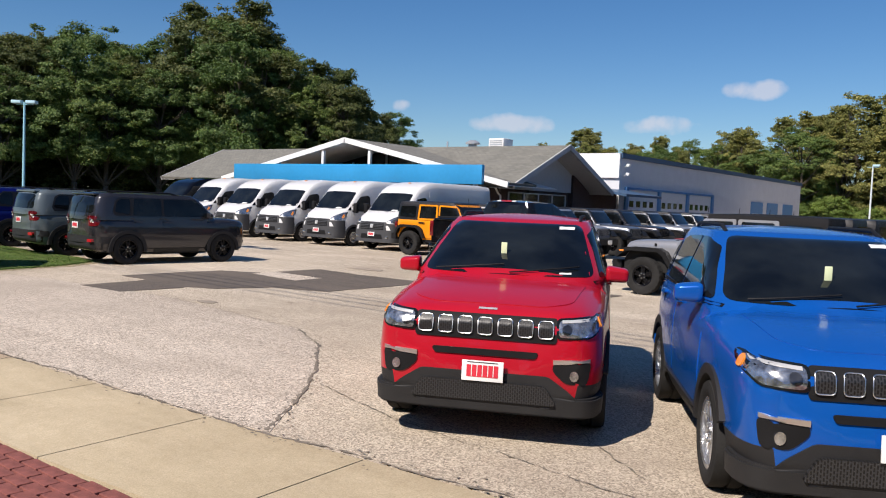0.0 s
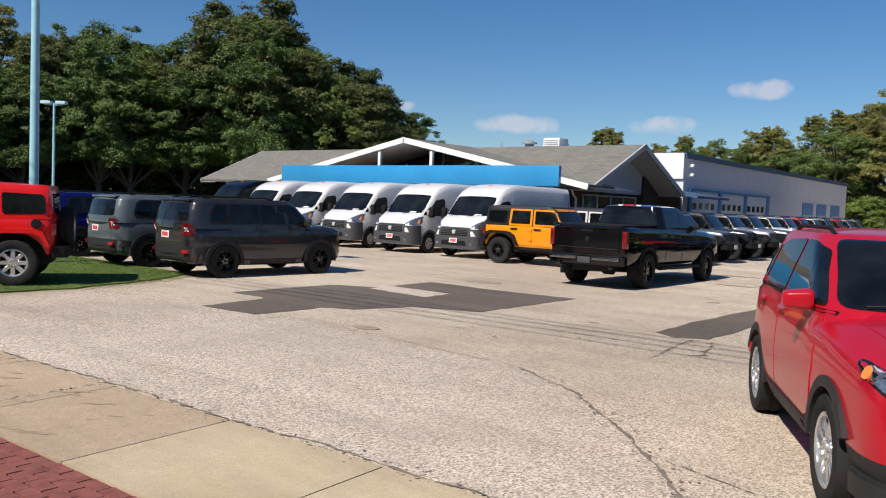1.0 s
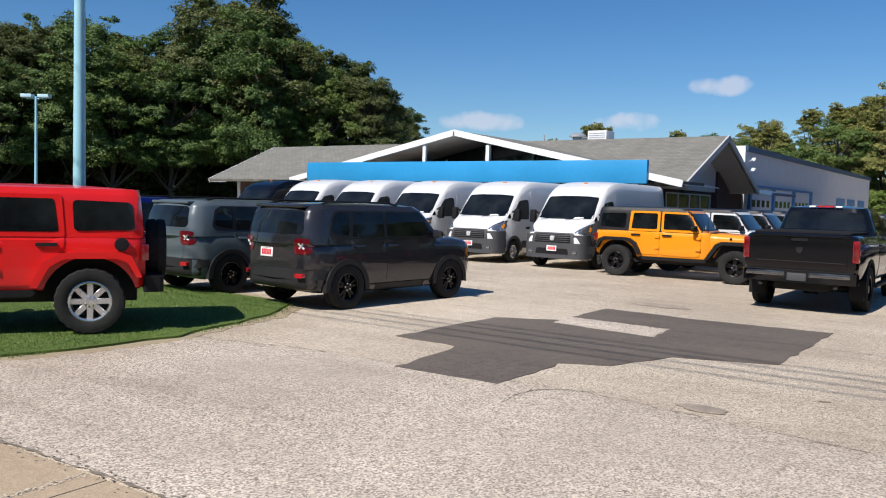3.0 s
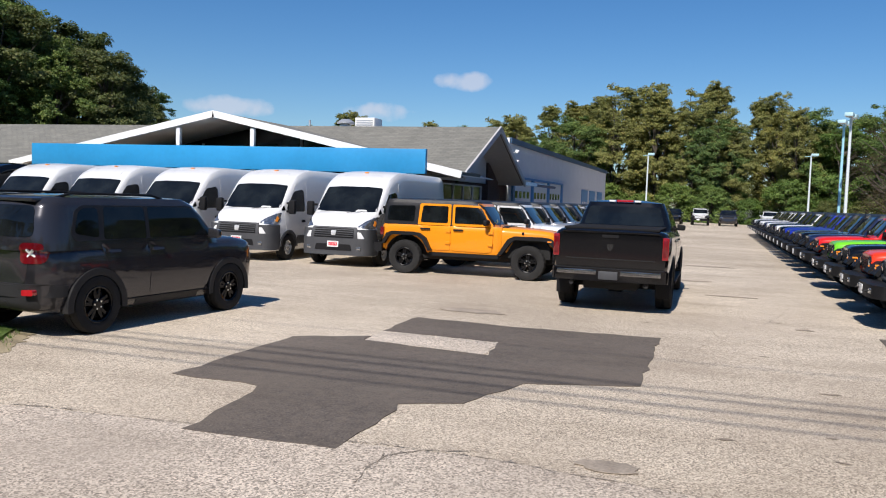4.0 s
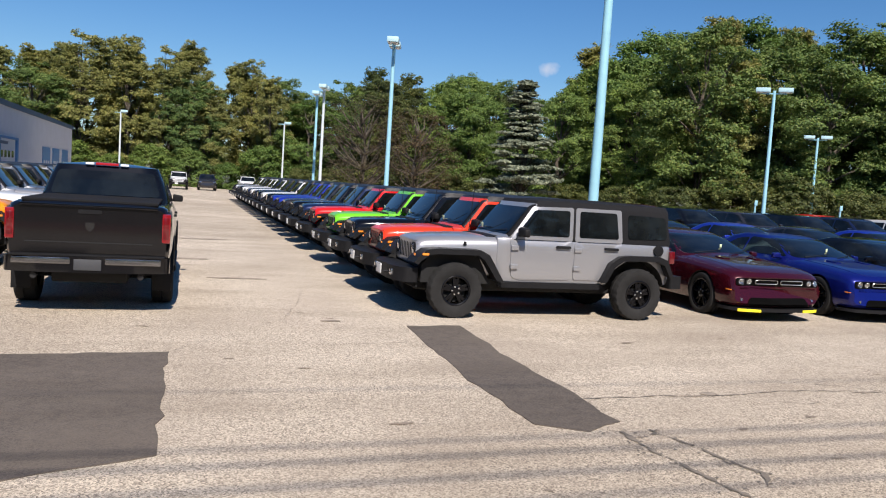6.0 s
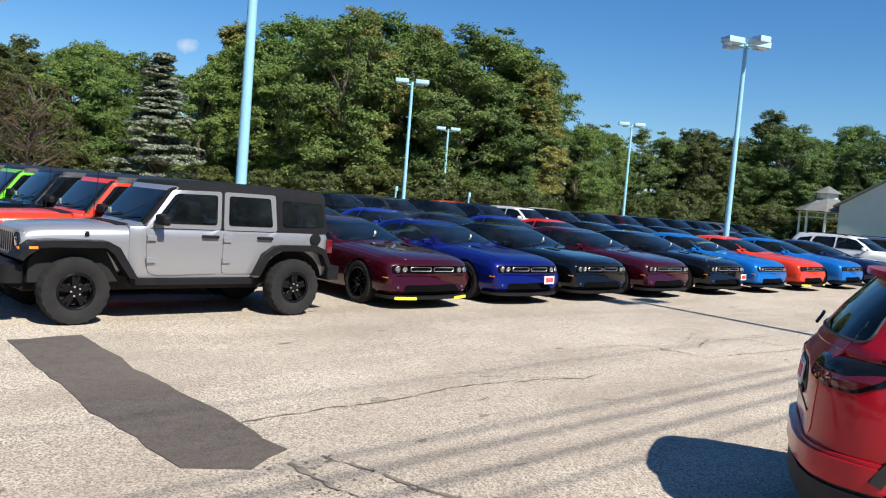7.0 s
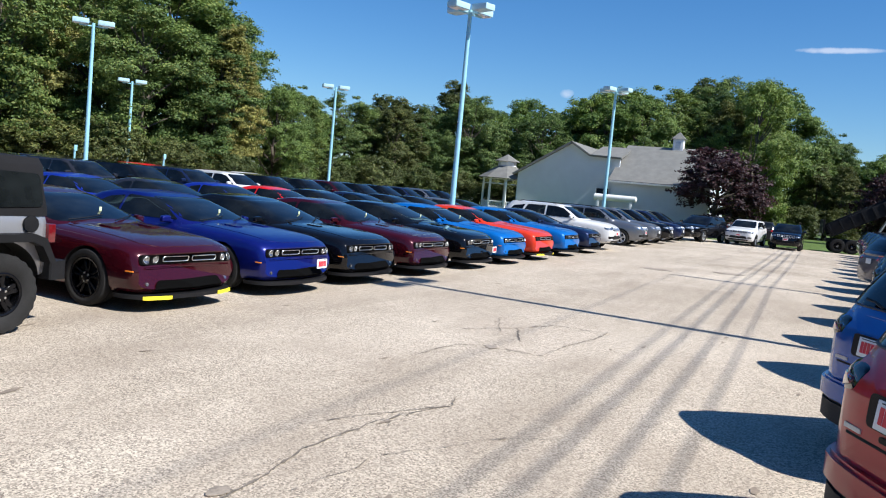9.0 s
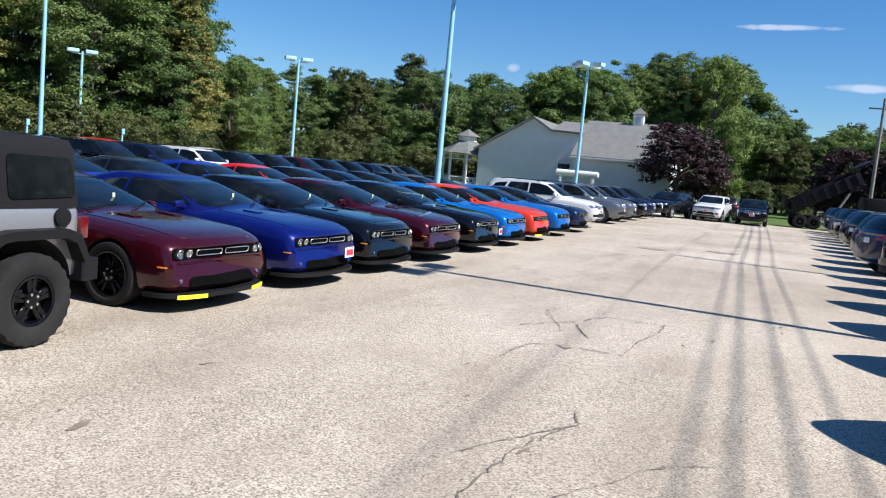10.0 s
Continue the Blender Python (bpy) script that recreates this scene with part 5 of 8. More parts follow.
def pickup(label="", group=""):
    """Full-size crew-cab pickup with a short covered bed."""
    car = thing("pickup_truck", label, "pickup", group)
    ax, r = (1.84, -1.84), 0.41
    keys = [(-2.96, .58, 1.34, 1.38, .92), (-2.92, .54, 1.38, 1.42, .96), (-2.5, .50, 1.39, 1.42, .985), (-.98, .48, 1.38, 1.40, .985), (.9, .46, 1.30, 1.38, .985), (1.9, .48, 1.24, 1.36, .985), (2.5, .50, 1.18, 1.30, .96), (2.8, .54, 1.12, 1.22, .90), (2.92, .60, 1.04, 1.12, .82)]
    low = cut_arches(hull(keys, 48), ax, 0.49, r + .02, 0.66, 1.4)
    top = cabin([(1.30, 1.38, -.98, .91, .22, .12, .02), (1.40, 1.24, -.98, .895, .22, .12, .02), (1.68, .78, -.93, .80, .2, .10, .02), (1.88, .42, -.86, .715, .2, .08, .02)], 0.06)
    body = part("body", join(low, top), BASE, car, more=(M_WELL,))
    bvh = tree_of(body)
    add_wheels(car, ax, .86, r, .28, .255, "truck")
    glass(car, bvh, rounded([(-.80, 1.42), (.80, 1.42), (.66, 1.84), (-.66, 1.84)], .06), "front", "windscreen")
    glass(car, bvh, rounded([(-.76, 1.45), (.76, 1.45), (.66, 1.80), (-.66, 1.80)], .06), "rear", "rear_window")
    for side in SIDES:
        s = 1 if side == "left" else -1
        glass(car, bvh, rounded([(1.06, 1.40), (.60, 1.74), (.30, 1.80), (.18, 1.80), (.18, 1.38)], .05), side)
        glass(car, bvh, rounded([(.12, 1.38), (.12, 1.80), (-.62, 1.80), (-.72, 1.70), (-.74, 1.38)], .05), side)
        for o in ([(1.20, .62), (1.24, 1.0), (1.16, 1.33), (.17, 1.35), (.17, .58)], [(.13, .58), (.13, 1.35), (-.84, 1.36), (-.84, .58)]):
            part("door", decal(bvh, rounded(o, .05, 3), side, .006, .02, 6, .12), BASE, car)
        part("bed_side", decal(bvh, rounded([(-1.02, .62), (-1.02, 1.36), (-2.86, 1.36), (-2.88, .70), (-2.40, .60), (-2.36, .80), (-2.1, .98), (-1.6, .98), (-1.34, .80), (-1.30, .6)], .04, 3), side, .006, .02, 6, .12), BASE, car)
        part("running_board", cube(-1.2, 1.2, s * .90, s * 1.02, .40, .46, .015), M_DARK, car)
        for x in ax:
            part("arch_trim", arc_trim(x, r + .02, .475, .53, s * .88, s * 1.0, 5, 175), M_DARK, car)
        part("mirror", door_mirror(.92, .86, 1.36, s, .85), M_DARK, car)
        t = part("tail_light", cube(-2.980, -2.86, s * .855, s * .962, .93, 1.31, .02), M_TAIL, car, "tall red tail light")
        part("lens", cube(-2.988, -2.97, s * .870, s * .945, .98, 1.26, .008), M_LENS_RED_DARK, t)
        part("headlight", decal(bvh, rounded([(s * .56, .98), (s * .84, .98), (s * .84, 1.10), (s * .56, 1.10)][::s], .03, 3), "front", .014, .05, 4, .06), M_LENS, car)
        tip = bmesh.new()
        tube(tip, [(-2.9, s * .62, .50), (-3.04, s * .62, .49)], .038, 14)
        part("exhaust_tip", tip, M_CLAD, car)
        flap = cube(-2.42, -2.40, s * .74, s * .98, .24, .60, .005)
        part("mud_flap", flap, M_DARK, car)
    handles(car, bvh, (.32, -.62), 1.18, BASE)
    tg = part("tailgate", decal(bvh, rounded([(-.78, .78), (.78, .78), (.78, 1.35), (-.78, 1.35)], .04, 3), "rear", .012, .03, 5), BASE, car)
    part("badge", decal(bvh, rounded([(-.045, 1.08), (.0, 1.04), (.045, 1.08), (.06, 1.16), (-.06, 1.16)], .02, 2), "rear", .022, .02, 2), M_DARK_CHROME, tg, "small dark silver badge")
    part("tailgate_lip", cube(-3.0, -2.90, -.80, .80, 1.345, 1.385, .012), BASE, car)
    part("tailgate_line", decal(bvh, [(-.74, .90), (.74, .90), (.74, .915), (-.74, .915)], "rear", .016, .02, 2), M_WELL, tg)
    part("tailgate_handle", decal(bvh, rounded([(-.14, 1.27), (.14, 1.27), (.14, 1.32), (-.14, 1.32)], .02, 2), "rear", .024, .02, 2), M_DARK, tg)
    rb = part("rear_bumper", prism(rounded([(-2.9, .98), (-3.02, .94), (-3.10, .55), (-3.10, -.55), (-3.02, -.94), (-2.9, -.98)], .04, 3), .54, .74, "xy"), BASE, car, "gloss black rear bumper with step")
    p = part("plate", cube(-3.115, -3.10, -.16, .16, .57, .71, .01), M_VAN_GREY, rb, "empty grey plate holder")
    part("bumper_trim", cube(-3.09, -2.95, -.9, .9, .74, .757, .004), M_DARK, rb)
    for s in (1, -1):
        part("step_face", cube(-3.108, -3.06, s * .53 - .33, s * .53 + .33, .645, .725, .01), M_STEP, rb)
    part("bed_cover", cube(-2.88, -1.0, -.80, .80, 1.40, 1.44, .015), M_SOFT, car, "black folding bed cover")
    part("brake_light", cube(-.93, -.86, -.16, .16, 1.885, 1.925, .012), M_RED_LENS, car, "red high brake light")
    for s in (1, -1):
        part("cargo_light", cube(-.93, -.86, s * .24 - .06, s * .24 + .06, 1.885, 1.92, .012), M_WHITE, car)
    part("grille", decal(bvh, rounded([(-.52, .74), (.52, .74), (.52, 1.10), (-.52, 1.10)], .05), "front", .012, .03, 4), M_DARK, car)
    part("front_bumper", prism(rounded([(2.75, .95), (2.98, .80), (3.02, .3), (3.02, -.3), (2.98, -.80), (2.75, -.95)], .05, 3), .50, .70, "xy"), M_CLAD, car)
    under = bmesh.new()
    box(under, -2.8, 2.6, -.45, .45, .38, .62, .03)
    tube(under, [(-1.84, -.8, .40), (-1.84, .8, .40)], .07, 8)
    tube(under, [(-1.84, -.12, .40), (-1.84, .12, .40)], .15, 12)
    part("chassis", under, M_WELL, car)
    return car


# ---- ground ----
def paving(name, lo, hi, stain, speck=70.0, contrast=1.0, blotch=0.35):
    """Worn asphalt with exposed pale stones, stained at large scale."""
    m, nt, b = blank(name)
    fine = noise_out(nt, speck, 3, 0.7)
    mid = noise_out(nt, 7.0, 5, 0.6)
    big = noise_out(nt, 0.55, 6, 0.62)
    vor = nt.nodes.new("ShaderNodeTexVoronoi")
    vor.inputs["Scale"].default_value = speck * 0.9
    tc = nt.nodes.new("ShaderNodeTexCoord")
    nt.links.new(tc.outputs["Object"], vor.inputs["Vector"])
    c = ramp(nt, [(0.32, lo), (0.68, hi)], fine)
    c = mix(nt, 0.45 * contrast, c, ramp(nt, [(0.15, tuple(v * 0.32 for v in lo)), (0.78, tuple(min(0.9, v * 1.5) for v in hi))], vor.outputs["Color"]))
    c = mix(nt, ramp(nt, [(0.40, (0, 0, 0)), (0.75, (blotch,) * 3)], mid), c, stain)
    c = mix(nt, ramp(nt, [(0.42, (0, 0, 0)), (0.72, (0.6, 0.6, 0.6))], big), c, tuple(v * 0.9 for v in stain))
    c = mix(nt, 1.0, c, ramp(nt, [(0.36, (0.80, 0.78, 0.75)), (0.64, (1.08, 1.08, 1.07))], noise_out(nt, 0.13, 4, 0.6)), "MULTIPLY")
    c = mix(nt, 0.4, c, ramp(nt, [(0.35, (0.72, 0.70, 0.67)), (0.55, (1.05, 1.05, 1.05))], noise_out(nt, 0.9, 6, 0.65, stretch=(0.25, 1.6, 1))), "MULTIPLY")
    nt.links.new(c, b.inputs["Base Color"])
    b.inputs["Roughness"].default_value = 0.92
    n1 = bump(nt, fine, 0.5, 0.006, b)
    bump(nt, mid, 0.25, 0.02, b, n1)
    return m


M_LOT = paving("worn_asphalt_lot", (0.30, 0.238, 0.180), (0.62, 0.525, 0.415), (0.42, 0.345, 0.265), 95, 1.6, 0.3)
M_APRON = paving("pale_asphalt_apron", (0.30, 0.247, 0.198), (0.60, 0.52, 0.430), (0.40, 0.338, 0.272), 85, 1.7, 0.34)
M_PATCH = paving("dark_asphalt_patch", (0.060, 0.049, 0.041), (0.130, 0.108, 0.090), (0.18, 0.148, 0.118), 80, 0.8, 0.5)
M_CRACK = simple("crack_fill", (0.19, 0.16, 0.125), 0.95, vary=0.4, scale=8)
M_CONCRETE = paving("sidewalk_concrete", (0.43, 0.35, 0.225), (0.60, 0.50, 0.345), (0.38, 0.30, 0.18), 120, 0.3)
M_CONCRETE_WORN = paving("driveway_concrete", (0.36, 0.27, 0.18), (0.53, 0.42, 0.295), (0.31, 0.23, 0.145), 110, 0.4)
M_BRICK = simple("paver_brick", (0.22, 0.070, 0.055), 0.85, vary=0.4, scale=9, bumps=0.4, bscale=80)
M_STAIN = simple("oil_stain", (0.30, 0.25, 0.195), 0.9, vary=0.5, scale=3)


def grass_material(name, a, b_):
    m, nt, b = blank(name)
    n = mix(nt, 0.5, noise_out(nt, 0.8, 5), noise_out(nt, 25, 4))
    nt.links.new(ramp(nt, [(0.35, a), (0.65, b_)], n), b.inputs["Base Color"])
    b.inputs["Roughness"].default_value = 0.9
    bump(nt, noise_out(nt, 60, 3), 0.8, 0.03, b)
    return m


M_GRASS = grass_material("grass_ground", (0.058, 0.105, 0.012), (0.115, 0.175, 0.026))
M_SOIL = grass_material("earth_under_trees", (0.030, 0.034, 0.014), (0.070, 0.075, 0.03))


def kerb_line(x):
    """Where the asphalt meets the sidewalk, which runs slightly askew across the driveway."""
    return float(np.interp(x, [-60, -18, -15.4, -12.5, -9.5, -5.3, -4.5, -3.2, 2, 12, 60], [4.6, 4.68, 4.77, 4.91, 5.0, 5.12, 5.2, 5.31, 5.4, 5.0, 4.97]))


def sheet(name, poly, z, material, label="", kind="structure", thick=0.02, grid=0):
    bm = prism(poly, z - thick, z, "xy")
    return tagged(part(name, bm, material, None, sharp=0), label, "", "", kind)


sheet("ground", [(-1600, -1600), (1600, -1600), (1600, 1600), (-1600, 1600)], -0.05, M_SOIL, "grass and earth reaching the horizon")
sheet("road", [(-400, -12), (400, -12), (400, 0.3), (-400, 0.3)], -0.012, M_PATCH, "grey street in front of the lot")
sheet("parking_lot", [(x, kerb_line(x) + .01) for x in (-52, -18, -15.4, -12.5, -9.5, -5.3, -4.5, -3.2, 2, 12, 50.4)] + [(50.2, 15), (60, 30), (66, 108), (-30, 108), (-52, 46)], 0.0, M_LOT, "worn tan asphalt parking lot")
apron = [(x, kerb_line(x) + .03) for x in (-18, -15.4, -12.5, -9.5, -7, -5.2)] + [(-6.3, 6.6), (-7.6, 7.9), (-8.7, 8.55), (-10.1, 8.75), (-12.5, 9.02), (-14.6, 8.86), (-16.2, 8.72), (-18.0, 8.3)]
sheet("apron", dense(apron, 0.5), 0.004, M_APRON, "pale worn asphalt apron of the driveway", thick=0.01)
verge = sheet("verge", [(49.5, .4), (140, .4), (140, 70), (62, 70), (58, 30), (49.5, 16)], -0.02, M_GRASS, "mown grass at the end of the lot")


def ragged(poly, step, amp, seed):
    rnd = random.Random(seed)
    return [(x + rnd.uniform(-amp, amp), y + rnd.uniform(-amp, amp)) for x, y in dense(poly, step)]


patch_a = [(-16.0, 10.2), (-15.0, 10.2), (-14.76, 8.70), (-13.5, 8.78), (-13.56, 10.14), (-13.1, 10.4), (-12.72, 11.45), (-11.64, 11.85), (-11.66, 15.05), (-13.9, 14.92), (-15.25, 15.1), (-15.2, 13.66), (-13.55, 13.6), (-13.48, 12.68), (-15.15, 12.86), (-15.2, 13.2), (-16.05, 12.68)]
sheet("asphalt_patch", ragged(patch_a, 0.22, 0.035, 1), 0.008, M_PATCH, "dark new asphalt patch in the lot", thick=0.01)
patch_b = [(-8.68, 16.66), (-7.88, 16.75), (-7.95, 15.0), (-7.93, 13.4), (-7.98, 12.3), (-8.36, 12.04), (-8.74, 12.25), (-8.80, 14.0), (-8.72, 15.4)]
sheet("asphalt_patch", ragged(patch_b, 0.22, 0.035, 2), 0.008, M_PATCH, "dark narrow asphalt patch", thick=0.01)
pale = [(-15.2, 13.64), (-13.57, 13.58), (-13.5, 12.70), (-15.13, 12.88)]
sheet("worn_patch", ragged(pale, 0.2, 0.03, 11), 0.006, M_APRON, "pale worn piece left inside the dark patch", thick=0.005)
for cx, cy, rx, ry, sd in ((-11.63, 9.2, .24, .13, 3), (-14.7, 16.2, .55, .25, 4), (-12.2, 24.5, 1.2, .18, 5), (-10.6, 21.3, .5, .1, 6), (15.1, 14.4, .4, .5, 7), (17.0, 12.5, .45, .5, 9), (-1.05, 13.52, .12, .07, 12), (-9.62, 17.0, .13, .06, 13), (-6.49, 13.08, .1, .06, 14), (-11.1, 30, .9, .2, 8)):
    rnd = random.Random(sd)
    blob = [(cx + rx * math.cos(a * .314) * rnd.uniform(.7, 1.15), cy + ry * math.sin(a * .314) * rnd.uniform(.7, 1.15)) for a in range(20)]
    sheet("oil_stain", blob, 0.010, M_STAIN, "dark stain on the asphalt", thick=0.004)


rnd = random.Random(90)
chips = bmesh.new()
for k in range(110):
    cx, cy, rad = rnd.uniform(-12, 26), rnd.uniform(9.5, 18.2), rnd.choice((.02, .03, .03, .04, .05))
    turn, long = rnd.uniform(-.3, .3), rnd.uniform(1.2, 3.2)
    ring = []
    for a in range(9):
        q = rad * rnd.uniform(.5, 1.2)
        u, v = q * long * math.cos(a * .698), q * .7 * math.sin(a * .698)
        ring.append(chips.verts.new((cx + u * math.cos(turn) - v * math.sin(turn), cy + u * math.sin(turn) + v * math.cos(turn), .0055)))
    chips.faces.new(ring)
tagged(part("asphalt_spots", chips, simple("brown_spot", (0.25, 0.20, 0.15), 0.95, vary=0.4, scale=6), None, sharp=0), "small worn brown spots in the asphalt", "stain", "", "stuff")


def crack(pts, width, seed):
    """A meandering filled crack."""
    rnd = random.Random(seed)
    bm = bmesh.new()
    line, drift = [], [0.0, 0.0]
    for a, b in zip(pts, pts[1:]):
        n = max(2, int(math.dist(a, b) / 0.06))
        for k in range(n):
            drift = [.86 * d + rnd.uniform(-.016, .016) for d in drift]
            line.append((a[0] + (b[0] - a[0]) * k / n + drift[0], a[1] + (b[1] - a[1]) * k / n + drift[1]))
    rows = []
    for i, (x, y) in enumerate(line):
        j = min(i + 1, len(line) - 1)
        k = max(i - 1, 0)
        d = Vector((line[j][0] - line[k][0], line[j][1] - line[k][1])).normalized()
        w = width * rnd.choice((.05, .12, .2, .3, .4, .55))
        rows.append([bm.verts.new((x - d.y * w * s, y + d.x * w * s, .0075)) for s in (.5, -.5)])
        # crumbled grains beside the line
        for _ in range(rnd.choice((1, 2, 3, 4)) if width > .025 else 1):
            off, q = rnd.gauss(0, width * .75 + .012), rnd.uniform(.004, .006 + .14 * min(width, .09))
            cx, cy = x - d.y * off + rnd.uniform(-.03, .03), y + d.x * off + rnd.uniform(-.03, .03)
            turn = rnd.uniform(0, 6.28)
            bm.faces.new([bm.verts.new((cx + q * rnd.uniform(.5, 1.2) * math.cos(turn + a * 1.257), cy + q * rnd.uniform(.5, 1.2) * math.sin(turn + a * 1.257), .0085)) for a in range(5)])
    for a, b in zip(rows, rows[1:]):
        bm.faces.new((a[0], a[1], b[1], b[0]))
    return tagged(part("crack", bm, M_CRACK, None, sharp=0), "dark crack in the asphalt", "", "", "structure")


for i, (pts, w) in enumerate((([(-18, 8.3), (-16.1, 8.75), (-12.56, 9.05), (-10.1, 8.75), (-8.7, 8.55)], .03), ([(-8.7, 8.55), (-7.6, 7.9), (-6.3, 6.6), (-5.2, 5.1)], .085),
                              ([(x, kerb_line(x) + .02) for x in (-18, -15.4, -12.5, -9.5, -7, -5.3, -4.5, -3.2, -1)], .075), ([(-6.3, 6.6), (-4.9, 6.15), (-3, 5.9), (-1, 5.7)], .03), ([(-3.5, 6.9), (-2.6, 6.2)], .03),
                              ([(-11.6, 15.1), (-10.2, 17.1), (-9.6, 20)], .016), ([(-20, 17.5), (-16, 17.1), (-13, 16.6)], .03), ([(-13.1, 8.2), (-13.13, 8.8), (-12.95, 9.0), (-12.5, 9.16)], .03),
                              ([(-10.05, 15.42), (-9.4, 15.55), (-8.79, 15.59), (-8.57, 15.5)], .03), ([(-7.9, 13.0), (-7.1, 13.04), (-6.5, 13.0), (-5.6, 13.13), (-4.73, 13.06), (-4.37, 12.97), (-3.76, 12.8), (-3.38, 12.94)], .05),
                              ([(-8.09, 12.03), (-8.08, 11.5), (-8.03, 10.95), (-7.9, 10.2)], .12), ([(-7.8, 12.05), (-7.69, 11.54), (-7.55, 10.95), (-7.73, 10.7)], .10),
                              ([(-6.24, 12.78), (-5.42, 12.69), (-5.13, 12.56), (-4.54, 12.24), (-4.05, 11.7)], .02), ([(-4.9, 13.36), (-4.43, 13.14), (-3.9, 12.9)], .03),
                              ([(-2.09, 14.0), (-1.16, 13.87), (-1.0, 13.52), (-1.03, 12.9), (.18, 12.81), (1.5, 12.67)], .04), ([(-.2, 14.29), (.59, 13.78), (-.4, 13.4)], .045), ([(.59, 13.78), (1.35, 13.45), (1.4, 12.7)], .035),
                              ([(-.18, 13.77), (1.29, 14.31), (1.82, 14.04)], .03), ([(4, 15.2), (6.2, 14.7), (7.1, 13.2)], .03), ([(9.5, 15.4), (11.8, 14.9), (13, 13.4)], .035), ([(15.3, 14.2), (16.7, 12.96), (17.2, 12.1)], .05))):
    crack(pts, w, 40 + i)

# sidewalk slabs and brick paving beside the street
walk_base = sheet("sidewalk", [(-40, 0.3), (30, 0.3), (30, 5.5), (-40, 5.5)], -0.025, M_SOIL, "sidewalk of tan concrete slabs", thick=0.03)
walk_base["label"] = "tan concrete sidewalk with brick edge"
for k in range(24):
    x0 = -26.6 + k * 1.6
    a, b = kerb_line(x0 + .006) - .012, kerb_line(x0 + 1.594) - .012
    bm = prism([(x0 + .006, a - 1.36), (x0 + 1.594, b - 1.36), (x0 + 1.594 - .07, b), (x0 + .006 - .07, a)], -.06, .006, "xy")
    part("slab", bm, M_CONCRETE if x0 > -9.4 else M_CONCRETE_WORN, walk_base, sharp=0)
scuff = bmesh.new()
rnd = random.Random(61)
for k in range(26):
    x = rnd.uniform(-13.2, -9.6)
    cx, cy, long = x, kerb_line(x) - rnd.uniform(.12, 1.3), rnd.uniform(.04, .22)
    turn = .62 + rnd.uniform(-.3, .3)
    ring = []
    for a in range(12):
        u, v = long * rnd.uniform(.6, 1.1) * math.cos(a * .5236), long * rnd.uniform(.08, .2) * math.sin(a * .5236)
        ring.append(scuff.verts.new((cx + u * math.cos(turn) - v * math.sin(turn), cy + u * math.sin(turn) + v * math.cos(turn), .0085)))
    scuff.faces.new(ring)
tagged(part("slab_scuffs", scuff, simple("brown_scuff", (0.335, 0.25, 0.165), 0.95, vary=0.3, scale=7), None, sharp=0), "brown scuffs worn into the driveway slabs", "stain", "", "stuff")
grit = bmesh.new()
for x0 in (-14.0, -12.4, -10.8):
    for k in range(150):
        q = rnd.random()
        cx, cy, size = x0 - .07 * q + rnd.gauss(0, .018), kerb_line(x0) - 1.36 + 1.34 * q, rnd.uniform(.005, .016)
        turn = rnd.uniform(0, 6.28)
        grit.faces.new([grit.verts.new((cx + size * math.cos(turn + a * 1.257), cy + size * math.sin(turn + a * 1.257), .0095)) for a in range(5)])
tagged(part("joint_grit", grit, simple("pale_grit", (0.56, 0.49, 0.38), 0.95, vary=0.3, scale=20), None, sharp=0), "pale grit filling the driveway slab joints", "grit", "", "stuff")
brick = None
for row in range(9):
    for col in range(17):
        x = -7.4 + col * .214 + (row % 2) * .107
        y = kerb_line(x) - 1.44 - row * .108
        if brick is None:
            brick = part("brick", cube(-.102, .102, -.049, .049, -.05, .004, .006), M_BRICK, walk_base, sharp=0)
            brick.matrix_basis = pose(x, y, 0)
        else:
            again("brick", brick, walk_base, pose(x, y, random.uniform(-.002, .002)))
field = bmesh.new()
for row in range(10):
    for col in range(26):
        x = -12.75 + col * .214 + (row % 2) * .107
        if x < -7.45:
            y, z = kerb_line(x) - 1.44 - row * .108, random.uniform(.001, .005)
            box(field, x - .102, x + .102, y - .049, y + .049, -.02, z)
tagged(part("brick_paving", field, M_BRICK, walk_base, sharp=0), "", "", "", "stuff")
sheet("brick_bed", [(-40, .32), (30, .32)] + [(x, kerb_line(x) - 1.385) for x in (29.9, 12, 2, -3.2, -4.5, -5.3, -9.5, -12.5, -15.4, -18, -39.9)], -.012, M_BRICK, "reddish brick paving", thick=.01)

# grass island
island = [(-60, 5.2), (-18.15, 5.6), (-17.85, 6.9), (-17.85, 8.2), (-18.45, 10.2), (-19.25, 11.35), (-21, 11.5), (-60, 11.5)]
margin = [(-60, 5.15), (-18.02, 5.5), (-17.66, 6.9), (-17.68, 8.25), (-18.28, 10.35), (-19.05, 11.6), (-21, 11.85), (-60, 11.8)]
sheet("dirt_margin", ragged(margin, 0.12, 0.07, 16), 0.006, grass_material("dry_earth", (0.30, 0.24, 0.14), (0.46, 0.38, 0.25)), "dry earth along the grass edge", thick=.006)
sheet("lawn", ragged(island, 0.4, 0.06, 6), 0.034, M_GRASS, "short grass island beside the driveway", thick=.06)


